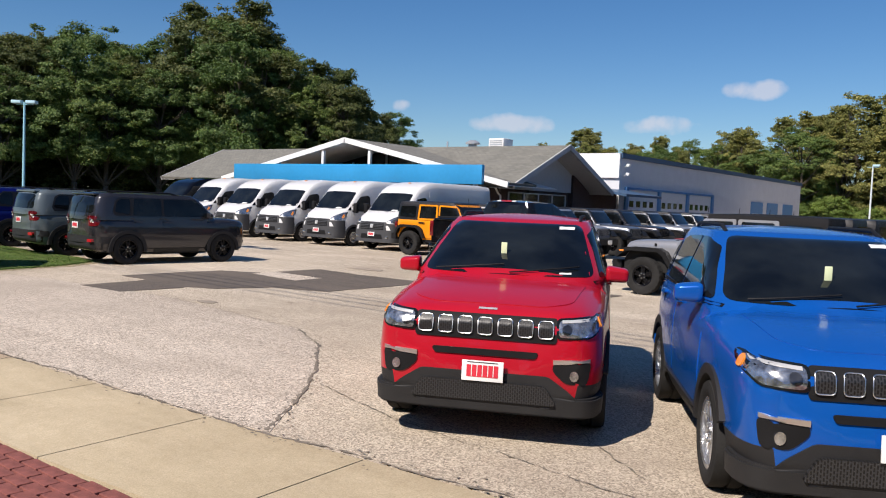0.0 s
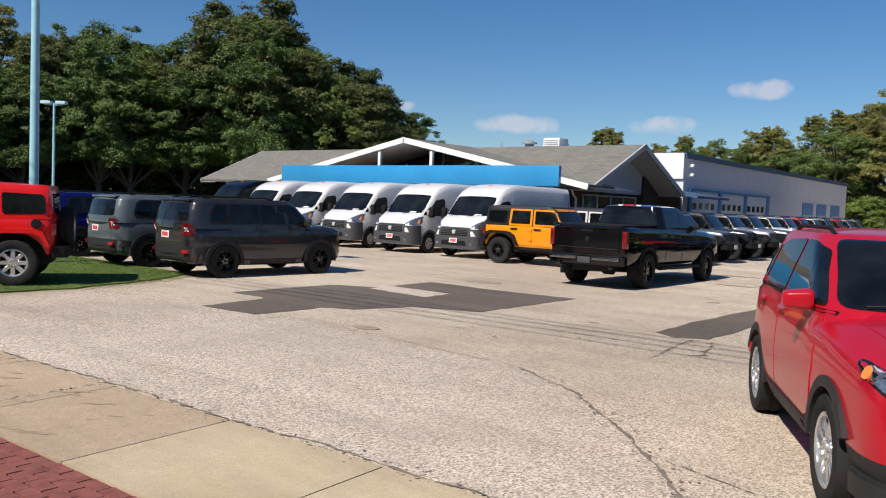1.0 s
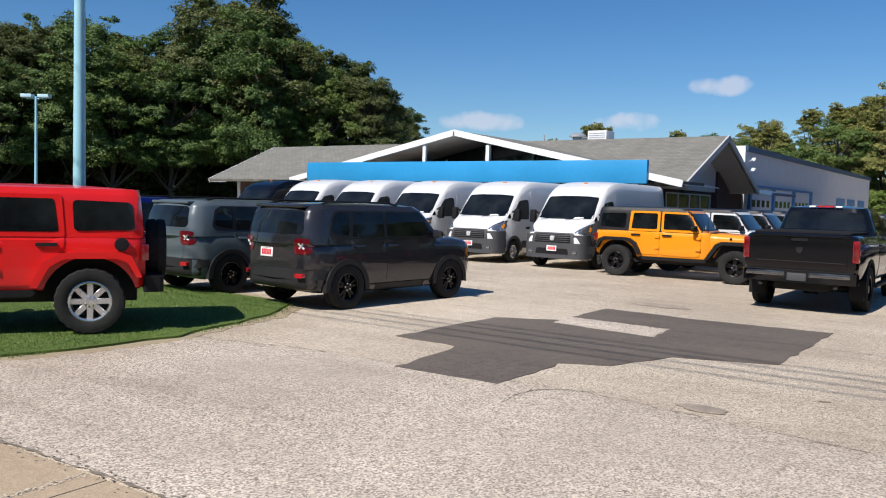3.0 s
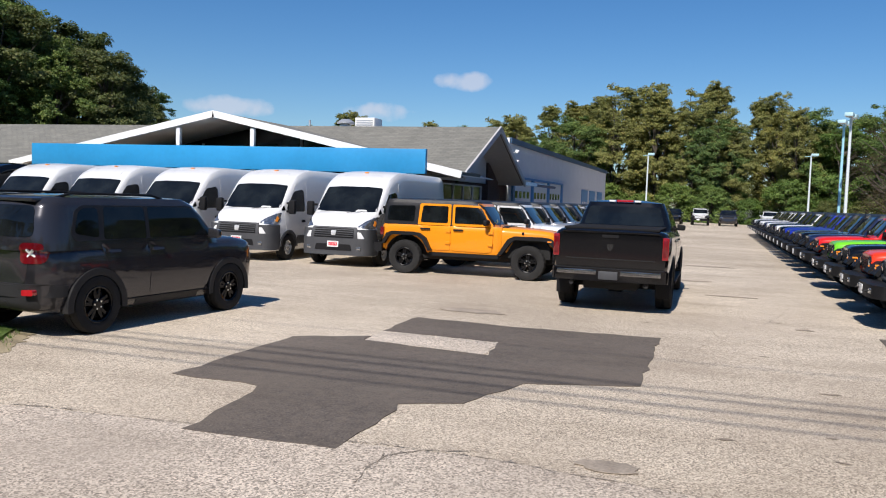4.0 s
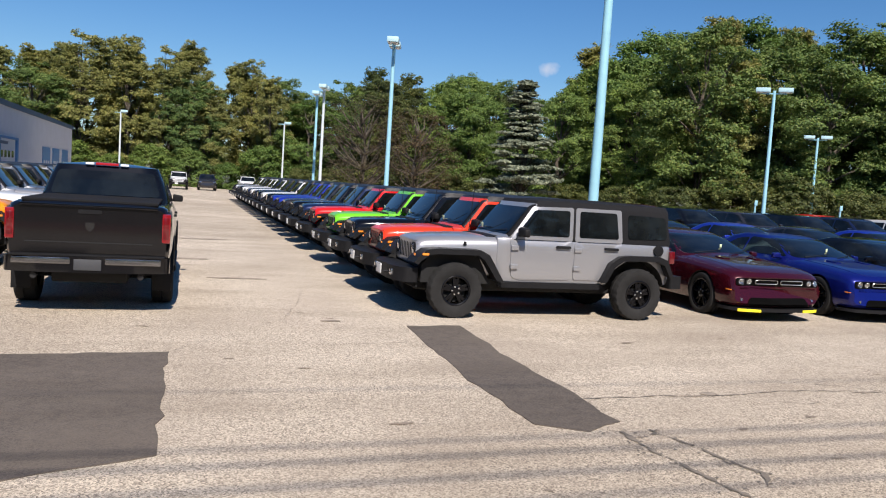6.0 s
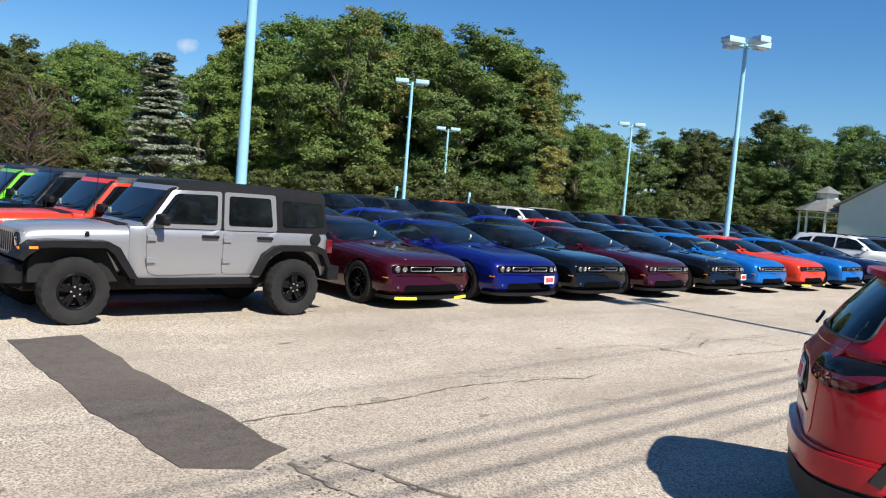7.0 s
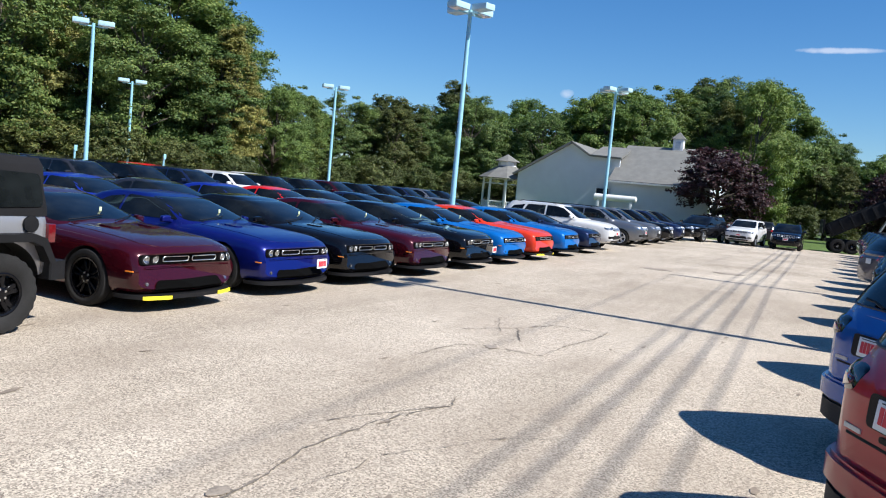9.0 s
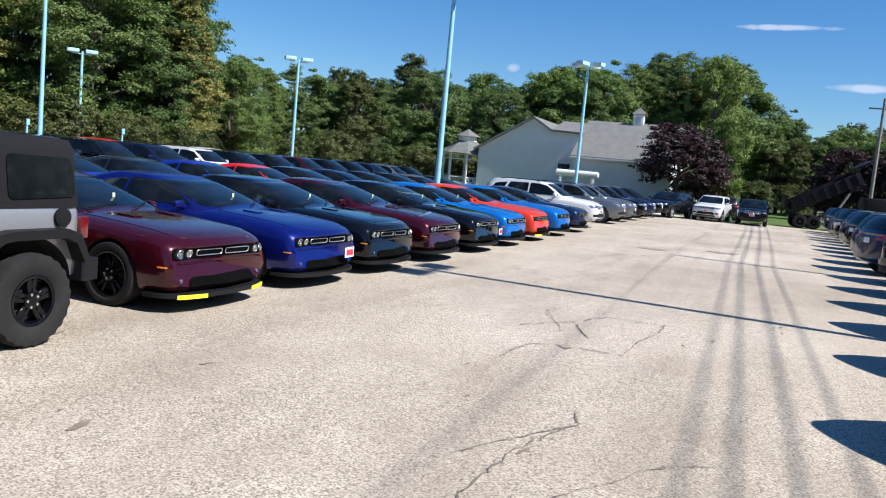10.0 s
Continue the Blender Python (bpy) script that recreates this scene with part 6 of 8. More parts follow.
def blades():
    """Short grass, one triangle a blade, with taller tufts along the edge."""
    rng = np.random.default_rng(5)
    n = 120000
    p = np.stack([rng.uniform(-27, -17.9, n), rng.uniform(5.3, 11.6, n)], 1)
    edge = np.interp(p[:, 1], [5.6, 6.9, 8.2, 10.2, 11.4, 11.7], [-18.15, -17.85, -17.85, -18.45, -19.25, -30])
    keep = p[:, 0] < edge + rng.normal(0, .12, n)
    p, edge = p[keep], edge[keep]
    n = len(p)
    h, a = rng.uniform(.008, .030, n), rng.uniform(0, 2 * math.pi, n)
    w, lean = .006, rng.uniform(-.03, .03, (n, 2))
    v = np.zeros((n, 3, 3))
    v[:, 0, :2], v[:, 1, :2], v[:, 2, :2] = p + np.stack([np.cos(a), np.sin(a)], 1) * w, p - np.stack([np.cos(a), np.sin(a)], 1) * w, p + lean
    v[:, :2, 2], v[:, 2, 2] = np.where(p[:, :1] < edge[:, None] - .03, .03, .008), .028 + h
    me = bpy.data.meshes.new("grass")
    me.from_pydata(v.reshape(-1, 3).tolist(), [], np.arange(3 * n).reshape(-1, 3).tolist())
    m, nt, b = blank("grass_blade")
    isl = nt.nodes.new("ShaderNodeNewGeometry").outputs["Random Per Island"]
    nt.links.new(ramp(nt, [(0, (0.062, 0.125, 0.012)), (.75, (0.115, 0.20, 0.026)), (1, (0.30, 0.28, 0.11))], isl), b.inputs["Base Color"])
    b.inputs["Roughness"].default_value = .7
    me.materials.append(m)
    tagged(new("grass", me), "short green grass blades with dry tips", "grass", "", "stuff")


blades()

# ---- showroom building ----
M_SHINGLE = simple("roof_shingle", (0.188, 0.184, 0.160), 0.95, vary=0.16, scale=1.6, bumps=0.5, bscale=25)
nt_ = M_SHINGLE.node_tree
rows_ = nt_.nodes.new("ShaderNodeTexBrick")
rows_.inputs["Scale"].default_value, rows_.inputs["Brick Width"].default_value, rows_.inputs["Row Height"].default_value, rows_.inputs["Mortar Size"].default_value = 1.0, .32, .15, .012
rows_.inputs["Color1"].default_value, rows_.inputs["Color2"].default_value, rows_.inputs["Mortar"].default_value = (.82, .82, .82, 1), (1.12, 1.1, 1.08, 1), (.5, .5, .5, 1)
nt_.links.new(nt_.nodes.new("ShaderNodeTexCoord").outputs["Object"], rows_.inputs["Vector"])
b_ = nt_.nodes["Principled BSDF"]
nt_.links.new(mix(nt_, .8, b_.inputs["Base Color"].links[0].from_socket, rows_.outputs["Color"], "MULTIPLY"), b_.inputs["Base Color"])
M_WHITE_TRIM = simple("white_trim", (0.78, 0.78, 0.76), 0.5, vary=0.06)
M_BAND = simple("blue_sign_band", (0.022, 0.255, 0.52), 0.45, vary=0.10, scale=0.5)
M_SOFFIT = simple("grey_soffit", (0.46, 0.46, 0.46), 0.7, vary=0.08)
M_SIDING = simple("pale_siding", (0.46, 0.49, 0.53), 0.6, vary=0.06)
M_BRICKWALL = simple("dark_brick", (0.075, 0.045, 0.04), 0.9, vary=0.35, scale=10, bumps=0.4, bscale=40)
M_WIN = simple("dark_window", (0.012, 0.014, 0.017), 0.05, vary=0.3, coat=0.5)
M_SERVICE = simple("white_block_wall", (0.62, 0.63, 0.65), 0.75, vary=0.06, scale=1.5)
M_BLUE_TRIM = simple("blue_metal_trim", (0.05, 0.10, 0.18), 0.45, vary=0.1)
M_DOORBLUE = simple("blue_door_frame", (0.09, 0.24, 0.46), 0.5, vary=0.1)
M_DOORWHITE = simple("garage_panel", (0.66, 0.67, 0.68), 0.5, vary=0.05)
M_METAL = simple("galvanised_metal", (0.55, 0.56, 0.57), 0.45, 0.6, vary=0.1)
M_CYAN = simple("pale_blue_painted_steel", (0.33, 0.62, 0.72), 0.45, vary=0.1, scale=3)
M_BLEACHED = simple("bleached_steel", (0.62, 0.68, 0.68), 0.5, vary=0.1, scale=3)
M_HEAD = simple("pale_lamp_head", (0.46, 0.67, 0.73), 0.45, vary=0.06)

show = thing("showroom", "low brown-roofed showroom with white gable trim and blue band", "building", "", "structure")
GX, GZ, SL = -28.45, 4.70, 0.2075


def slab(quad, thick, mat, name, parent=show, label=""):
    """A flat four-sided board given by its upper corners."""
    q = [Vector(p) for p in quad]
    n = (q[1] - q[0]).cross(q[3] - q[0]).normalized()
    if n.z < 0:
        n = -n
    bm = bmesh.new()
    a, b = [bm.verts.new(p) for p in q], [bm.verts.new(p - n * thick) for p in q]
    bm.faces.new(a)
    bm.faces.new(b[::-1])
    k = len(q)
    for i in range(k):
        bm.faces.new((a[i], b[i], b[(i + 1) % k], a[(i + 1) % k]))
    bmesh.ops.recalc_face_normals(bm, faces=bm.faces[:])
    return part(name, bm, mat, parent, label, 0)


def block(name, x0, x1, y0, y1, z0, z1, mat, parent=None, label="", bevel=0.0):
    return part(name, cube(x0, x1, y0, y1, z0, z1, bevel), mat, parent, label, 0 if not bevel else 38)


# main roof: ridge along x
for x0, x1, y0 in ((-44.7, GX - 6.6, 29.35), (GX + 6.6, -19.03, 29.35)):
    z0 = 2.68 + (y0 - 29.35) * .43516
    slab([(x0, y0, z0), (x1, y0, z0), (x1, 33.9, 4.66), (x0, 33.9, 4.66)], .14, M_SHINGLE, "roof", label="brown-grey shingle roof")
slab([(-44.7, 38.45, 2.68), (-19.03, 38.45, 2.68), (-19.03, 33.9, 4.66), (-44.7, 33.9, 4.66)], .14, M_SHINGLE, "roof")
for s in (1, -1):
    corners = [(GX + s * 6.6, 30.84), (GX + s * 6.6, 33.9), (GX + s * .2, 33.9), (GX + s * 3.3, 32.417)]
    slab([(x, y, 2.68 + (y - 29.35) * .43516) for x, y in corners], .14, M_SHINGLE, "roof")
# front gable roof
for s in (1, -1):
    x1 = GX + s * 9.55
    slab([(GX, 28.85, GZ), (x1, 28.85, GZ - SL * 9.55), (x1, 31.0, GZ - SL * 9.55), (GX, 33.95, GZ)], .10, M_SHINGLE, "roof")
    slab([(GX, 28.90, GZ - .105), (x1, 28.90, GZ - SL * 9.55 - .105), (x1, 32.7, GZ - SL * 9.55 - .105), (GX, 32.7, GZ - .105)], .03, M_WHITE_TRIM, "soffit", label="white boarded soffit")
    slab([(GX, 28.78, GZ + .03), (x1, 28.78, GZ - SL * 9.55 + .03), (x1, 28.86, GZ - SL * 9.55 + .03), (GX, 28.86, GZ + .03)], .24, M_WHITE_TRIM, "fascia", label="white fascia board")
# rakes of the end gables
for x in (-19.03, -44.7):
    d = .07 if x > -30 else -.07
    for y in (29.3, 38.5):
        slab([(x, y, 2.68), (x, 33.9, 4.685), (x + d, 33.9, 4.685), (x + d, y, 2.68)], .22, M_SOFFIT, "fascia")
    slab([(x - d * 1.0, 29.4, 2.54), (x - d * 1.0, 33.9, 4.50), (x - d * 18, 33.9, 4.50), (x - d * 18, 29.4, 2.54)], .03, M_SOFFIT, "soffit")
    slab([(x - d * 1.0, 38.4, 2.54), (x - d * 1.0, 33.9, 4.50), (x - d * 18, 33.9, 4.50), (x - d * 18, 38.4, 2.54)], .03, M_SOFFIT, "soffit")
# walls
part("wall", prism([(30.3, 2.52), (36.3, 2.52), (36.3, 3.42), (33.9, 4.45), (30.3, 2.95)], -20.45, -20.2, "yz"), M_SIDING, show, "pale siding gable wall", 0)
part("wall", prism([(30.3, 0), (36.3, 0), (36.3, 2.5), (30.3, 2.5)], -20.5, -20.32, "yz"), M_BRICKWALL, show, "dark brick wall below the gable", 0)
part("brick_pier", prism([(36.3, 0), (38.2, 0), (38.0, 2.6), (36.35, 3.45)], -20.55, -20.1, "yz"), M_BRICKWALL, show, "brick pier", 0)
for k in range(6):
    block("siding_board", -20.2, -20.185, 30.4 + max(0, k - 1.2) * .40, 36.2 - max(0, k - 4) * 1.2, 2.56 + k * .16, 2.70 + k * .16, M_SIDING, show)
win = block("window", -20.33, -20.29, 30.9, 35.9, .7, 2.35, M_WIN, show, "dark shop window")
for y in (30.9, 32.15, 33.4, 34.65, 35.9):
    block("frame", -20.29, -20.25, y - .04, y + .04, .66, 2.39, M_METAL, win)
for z in (.66, 1.55, 2.35):
    block("frame", -20.29, -20.25, 30.9, 35.9, z, z + .05, M_METAL, win)
down = bmesh.new()
tube(down, [(-20.0, 29.45, 2.55), (-20.15, 29.9, 2.3), (-20.15, 30.1, 2.2), (-20.15, 30.1, 0)], .045, 8)
part("downpipe", down, M_WHITE_TRIM, show, "white downpipe")
# things on the roof behind the ridge
unit = bmesh.new()
box(unit, -28.3, -27.25, 40.6, 41.6, 4.7, 5.72, .03)
hv = tagged(part("air_conditioner", unit, M_WHITE_TRIM, None), "white rooftop air conditioner unit", "air conditioner")
for k in range(6):
    part("louvre", cube(-28.22, -27.33, 40.585, 40.605, 5.0 + k * .11, 5.06 + k * .11), M_METAL, hv, sharp=0)
part("stand", cube(-28.2, -27.35, 40.7, 41.5, 2.6, 4.7), M_METAL, hv)
vt = bmesh.new()
tube(vt, [(-27.55, 38.0, 2.9), (-27.55, 38.0, 5.15)], .25, 14)
tube(vt, [(-27.55, 38.0, 5.15), (-27.55, 38.0, 5.22), (-27.55, 38.0, 5.36)], [.42, .42, .2], 16)
tagged(part("roof_vent", vt, M_METAL, None), "round metal roof vent", "vent")
pv = bmesh.new()
tube(pv, [(-29.6, 38.3, 2.8), (-29.6, 38.3, 5.35)], .05, 8)
tagged(part("vent_pipe", pv, M_METAL, None), "thin metal vent pipe on the roof", "vent")
part("wall", prism([(30.3, 0), (37.5, 0), (37.5, 2.95), (33.9, 4.45), (30.3, 2.95)], -43.6, -43.35, "yz"), M_SIDING, show, "", 0)
block("wall", -43.35, -20.45, 30.3, 30.5, 0, 2.6, M_BRICKWALL, show, "dark brick front wall")
block("wall", -43.35, -20.45, 37.3, 37.5, 0, 2.6, M_BRICKWALL, show)
part("gable_glass", prism([(GX - 8.2, 2.4), (GX + 8.2, 2.4), (GX + 8.2, 2.86), (GX, 4.56), (GX - 8.2, 2.86)], 32.56, 32.62, "xz"), M_WIN, show, "dark glazed gable", 0)
for x, top in ((-30.0, 4.36), (-26.85, 4.34)):
    block("post", x - .075, x + .075, 28.86, 29.0, 2.4, top - .25, M_WHITE_TRIM, show, "white post")
for x in (GX - 5, GX - 3, GX - .6, GX + 1.6, GX + 3.6, GX + 5.2):
    block("mullion", x - .04, x + .04, 32.46, 32.55, 2.7, GZ - .3 - SL * abs(x - GX), M_SIDING, show)
block("sign_band", -36.65, -20.13, 28.62, 28.80, 2.62, 3.44, M_BAND, show, "plain sky-blue sign band", .01)
# posts that carry the band
for x in (-36.5, -32.5, -28.5, -24.5, -20.7):
    block("post", x - .08, x + .08, 28.9, 29.06, 0, 2.7, M_WHITE_TRIM, show)


# ---- service building ----
svc = thing("service_building", "long white service garage with blue trim and doors", "building", "", "structure")
block("wall", -44.0, -20.9, 43.0, 80.6, 0, 4.75, M_SERVICE, svc, "white block wall")
block("parapet", -24.0, -20.88, 42.86, 43.0, 3.6, 4.98, M_WHITE_TRIM, svc, "white end panel")
block("roof_trim", -44.05, -20.80, 43.05, 80.7, 4.72, 5.0, M_BLUE_TRIM, svc, "dark blue roof edge")
for k, y in enumerate((43.7, 48.3, 52.9)):
    d = block("garage_door", -20.95, -20.87, y + .35, y + 4.3, 0, 3.0, M_DOORWHITE, svc, "white sectional garage door with a row of small windows")
    for j in range(5):
        block("panel", -20.87, -20.845, y + .4, y + 4.25, .05 + j * .59, .60 + j * .59, M_DOORWHITE, d)
    for j in range(4):
        block("pane", -20.845, -20.838, y + .6 + j * .92, y + 1.15 + j * .92, 2.0, 2.36, M_WIN, d)
    block("door_frame", -20.9, -20.78, y, y + .35, 0, 3.12, M_DOORBLUE, svc, "blue door pillar")
    block("door_frame", -20.9, -20.79, y + .35, y + 4.6, 3.0, 3.12, M_DOORBLUE, svc)
block("door_frame", -20.9, -20.78, 57.5, 57.85, 0, 3.12, M_DOORBLUE, svc)
for y in (66.4, 70.6, 75.2):
    d = block("garage_door", -20.95, -20.85, y, y + 3.0, 0, 2.9, M_DOORBLUE, svc, "blue garage door with a row of small windows")
    for j in range(3):
        block("pane", -20.85, -20.842, y + .35 + j * .85, y + .85 + j * .85, 1.62, 1.98, M_DOORWHITE, d)
# added block: its dark colour gives the shade under the canopy, no real link
block("link_wall", -23.5, -20.95, 38.5, 42.84, 0, 2.75, M_BRICKWALL, svc, "dark brick block standing in for shade under the canopy")
canopy = slab([(-20.9, 39.2, 2.95), (-18.6, 39.2, 2.62), (-18.6, 43.6, 2.62), (-20.9, 43.6, 2.95)], .12, M_BLUE_TRIM, "canopy", svc, "small dark canopy")
for z in (3.75, 4.25):
    fl = thing("flood_light", "white flood light on the garage corner", "lamp", "flood lights")
    fl.matrix_basis = pose(-20.86, 43.45, z)
    part("bracket", tube(bmesh.new(), [(0, 0, 0), (.12, 0, .02), (.20, 0, .08)], .02, 6), M_METAL, fl)
    head = part("head", prism([(-.10, -.07), (.06, -.10), (.09, .08), (-.07, .05)], -.11, .11, "xz"), M_WHITE_TRIM, fl)
    head.matrix_basis = pose(.26, 0, .10, 0, 25, 0)

# ---- lamp posts ----
def lamp_post(x, y, top, heads=2, turn=0.0, label="", r=0.095, coat=None):
    t = thing("street_lamp", label or "pale blue steel lamp post with box heads", "lamp", "lot lamps")
    t.matrix_basis = pose(x, y, 0, 0, 0, turn)
    pole = bmesh.new()
    tube(pole, [(0, 0, 0), (0, 0, top - .12)], [r * 1.25, r * .85], 12)
    part("pole", pole, coat or M_CYAN, t)
    part("base_plate", cube(-.2, .2, -.2, .2, 0, .04, .01), M_CYAN, t)
    arm = bmesh.new()
    box(arm, -.62, .62, -.03, .03, top - .30, top - .24, .01)
    part("arm", arm, M_CYAN, t)
    offs = {1: (0.35,), 2: (-.55, .55), 4: (-.62, .62)}[heads]
    for o in offs:
        h = bmesh.new()
        box(h, o - .36, o + .36, -.24, .24, top - .20, top + .02, .03)
        hd = part("lamp_head", h, M_HEAD, t, "box lamp head")
        part("lens", cube(o - .30, o + .30, -.19, .19, top - .225, top - .202, .004), M_WHITE, hd)
    if heads == 4:
        for o in (-.62, .62):
            h = bmesh.new()
            box(h, -.24, .24, o - .36, o + .36, top - .20, top + .02, .03)
            part("lamp_head", h, M_HEAD, t)
    return t


for x, y, top, heads, turn in ((-2.1, 24.0, 9.8, 2, 0), (-23.05, 9.85, 9.8, 2, 0), (-61.9, 28.9, 8.0, 2, 35), (-3.4, 40.2, 7.95, 2, 72), (-3.3, 59.2, 7.95, 2, 72), (-3.1, 63.5, 7.95, 2, 72), (-18.7, 101, 8.0, 1, 0), (-1.6, 97.2, 7.95, 1, 0),
                               (17.3, 41.6, 8.1, 2, -40), (30.4, 52.7, 7.15, 2, -40), (36.6, 40.6, 8.1, 2, -45), (17.0, 22.36, 8.5, 4, -20), (36.8, 21.55, 8.55, 4, -20), (2.75, 6.1, 12.0, 2, 0), (28.0, 79.0, 8.3, 2, -10)):
    lamp_post(x, y, top, heads, turn, r=.105 if y in (24.0, 6.1) else .088, coat=M_BLEACHED if y > 90 or y == 59.2 else None, label="bleached white steel lamp post" if y > 90 or y == 59.2 else "")

for x, y in ((18.2, 43.4), (22.5, 41.8)):
    sp = thing("sign_post", "short pale blue post with a small sign between parked cars", "post", "sign posts")
    sp.matrix_basis = pose(x, y, 0)
    part("pole", tube(bmesh.new(), [(0, 0, 0), (0, 0, 2.22)], .05, 10), M_CYAN, sp)
    part("sign", cube(-.09, .09, -.075, -.05, 2.0, 2.28, .008), M_CYAN, sp)

# ---- vehicles in their rows ----
STORE = {}


SMALL = {"door_handle", "hinge", "hood_latch", "grille_mesh", "print", "wiper", "rear_wiper", "indicator", "vent", "tow_hook", "inner_arch", "side_marker", "antenna", "cowl", "skid_plate", "roof_rail", "badge", "bezel", "lens", "fog_lamp", "plate", "fuel_cap", "price_tag",
         "chassis", "air_intake", "lower_bumper", "bumper_shelf", "lower_rear_bumper", "running_light", "projector", "upper_bumper", "hood_panel", "clearance_lamp", "tailgate_handle", "hood_scoop", "air_dam_line", "grille_slot", "rock_rail", "rear_bumper", "window_trim", "chin_strip", "sill_trim", "upper_door", "door"}


def park(kind, colour, x, y, heading, label, group="", far=(), rise=0.0):
    """Puts one vehicle on the lot: the first of a kind is built, the others share its meshes."""
    key = kind
    build = {"compass": compass, "renegade": renegade, "big_suv": big_suv, "challenger": challenger, "wrangler": wrangler, "van": van, "pickup": pickup,
             "soft_wrangler": lambda: wrangler(top_mat=M_SOFT), "silver_rim_wrangler": lambda: wrangler(rims="jeep_silver", top_mat=BASE, flare=BASE)}[kind]
    if key not in STORE:
        STORE[key] = car = build()
        car.matrix_basis = pose(x, y, rise, 0, 0, heading)
    else:
        car = copy_thing(STORE[key], pose(x, y, rise, 0, 0, heading))
    gone = []
    for o in list(car.children_recursive) if far else ():
        if o.name.split(".")[0] in far or (o.parent and o.parent.name.split(".")[0] in far):
            gone.append(o)
    for o in gone[::-1]:
        bpy.data.objects.remove(o)
    tagged(car, label, "", group)
    return repaint(car, colour)


KEEP_FACE = SMALL - {"upper_bumper", "hood_panel", "grille_slot", "lower_bumper", "plate", "air_intake", "upper_door", "door"}


# street row
park("compass", "red", -4.85, 7.94, -63.5, "bright red compact SUV with chrome-framed grille openings", "street row")
park("compass", "blue", -2.23, 7.97, -59.5, "bright blue compact SUV with chrome-framed grille openings", "street row")
# driveway side
park("silver_rim_wrangler", "scarlet", -20.14, 6.66, -122, "bright red four-door off-roader with silver wheels on the grass", rise=.035)
park("renegade", "granite", -19.02, 13.0, 86, "dark grey boxy compact SUV seen from behind", "boxy row")
park("renegade", "anvil", -21.85, 12.95, 86, "blue-grey boxy compact SUV", "boxy row")
park("renegade", "indigo", -25.4, 13.1, 86, "deep blue boxy compact SUV", "boxy row")
park("renegade", "black", -28.3, 13.1, 86, "black boxy compact SUV", "boxy row")
park("big_suv", "white", -38.5, 20.5, 90, "white SUV parked by the trees")
# vans
for k, x in enumerate((-20.2, -23.05, -25.9, -28.7, -31.4)):
    park("van", "white", x, 25.15, -90, "white high-roof delivery van with grey bumper", "van row")
park("van", "black", -34.3, 25.4, -90, "black high-roof van at the end of the van row", "van row")
park("big_suv", "black", -37.6, 24.5, -90, "black SUV parked beside the dark van")
# lane, building side
for k, c in enumerate(("amber", "white", "silver", "steel", "granite", "silver", "steel", "white", "silver", "scarlet", "white", "steel", "scarlet", "silver", "steel")):
    park("wrangler", c, -16.58 if k == 0 else -16.2, 22.6 + 2.75 * k, 2 if k == 0 else 0, f"{c} four-door off-roader with black top", "garage row", () if k < 1 else KEEP_FACE if k < 6 else KEEP_FACE | {"grille_slot"})
park("pickup", "black", -12.66, 20.3, 90, "black crew-cab pickup truck with brake light")
# lane, open side
jeeps = (("silver", 18.25), ("vermilion", 20.35), ("black", 22.8), ("lime", 25.1), ("scarlet", 28.1), ("navy", 30.4), ("black", 32.6), ("granite", 34.8), ("cobalt", 37.0), ("cobalt", 39.2), ("black", 41.4), ("white", 43.8), ("black", 46), ("granite", 48.3), ("white", 50.6), ("navy", 52.9), ("white", 55.2), ("white", 57.5), ("black", 59.8), ("steel", 62.1), ("white", 64.5), ("black", 67))
for k, (c, y) in enumerate(jeeps):
    park("soft_wrangler" if k == 0 else "wrangler", c, -6.25, y, 180, f"{c} four-door off-roader with black top", "off-roader row", () if k < 5 else KEEP_FACE if k < 10 else KEEP_FACE | {"grille_slot"})
# coupes
for k, c in enumerate(("maroon", "indigo", "black", "maroon", "black", "sky", "orange", "sky", "navy")):
    park("challenger", c, (-2.02, .45, 2.74, 5.3, 8.02, 10.5, 13.14, 16.15, 19.2)[k], 19.85, -90, f"{c} two-door coupe with slit grille", "coupe row", KEEP_FACE if k > 5 else ())
for k, (c, x) in enumerate((("white", 22.4), ("steel", 27.9), ("steel", 31.1), ("black", 34.6), ("navy", 38.2), ("black", 41.6))):
    park("big_suv", c, x, 19.82 - .02 * (x - 22), -90, f"{c} SUV with seven-slot grille", "suv row", KEEP_FACE if k > 1 else ())
# yellow lip guards and dealer plates on some coupes
coupes = [o for o in scene.objects if o.name.split(".")[0] == "coupe"]
for k in (0, 6):
    for s in (1, -1):
        g = part("lip_guard", prism(rounded([(2.562, s * .42), (2.492, s * .70), (2.44, s * .81), (2.42, s * .75), (2.51, s * .42)], .02, 2), .17, .215, "xy"), M_YELLOW, coupes[k], "yellow transport guard on the lip")
for k in (1, 4):
    dealer_plate(coupes[k], pose(2.565, .40 if k == 1 else .52, .47, 0, -2, 4))
# rest of the street row
x = 1.2
for k, c in enumerate(("black", "navy", "black", "granite", "black", "navy", "black", "steel", "black", "granite", "steel", "black", "navy", "black", "granite", "black")):
    park("compass" if k < 5 or k % 3 == 1 else "big_suv", c, x, float(np.interp(x, [-2, 6.8, 18.6, 31, 55], [7.68, 7.15, 6.25, 5.6, 5.0])), -63.5 if k < 5 else -70, f"{c} SUV parked at an angle facing the street", "street row", SMALL - {"lens", "door", "rear_bumper", "plate", "sill_trim", "bumper_shelf", "lower_rear_bumper"})
    x += 3.05
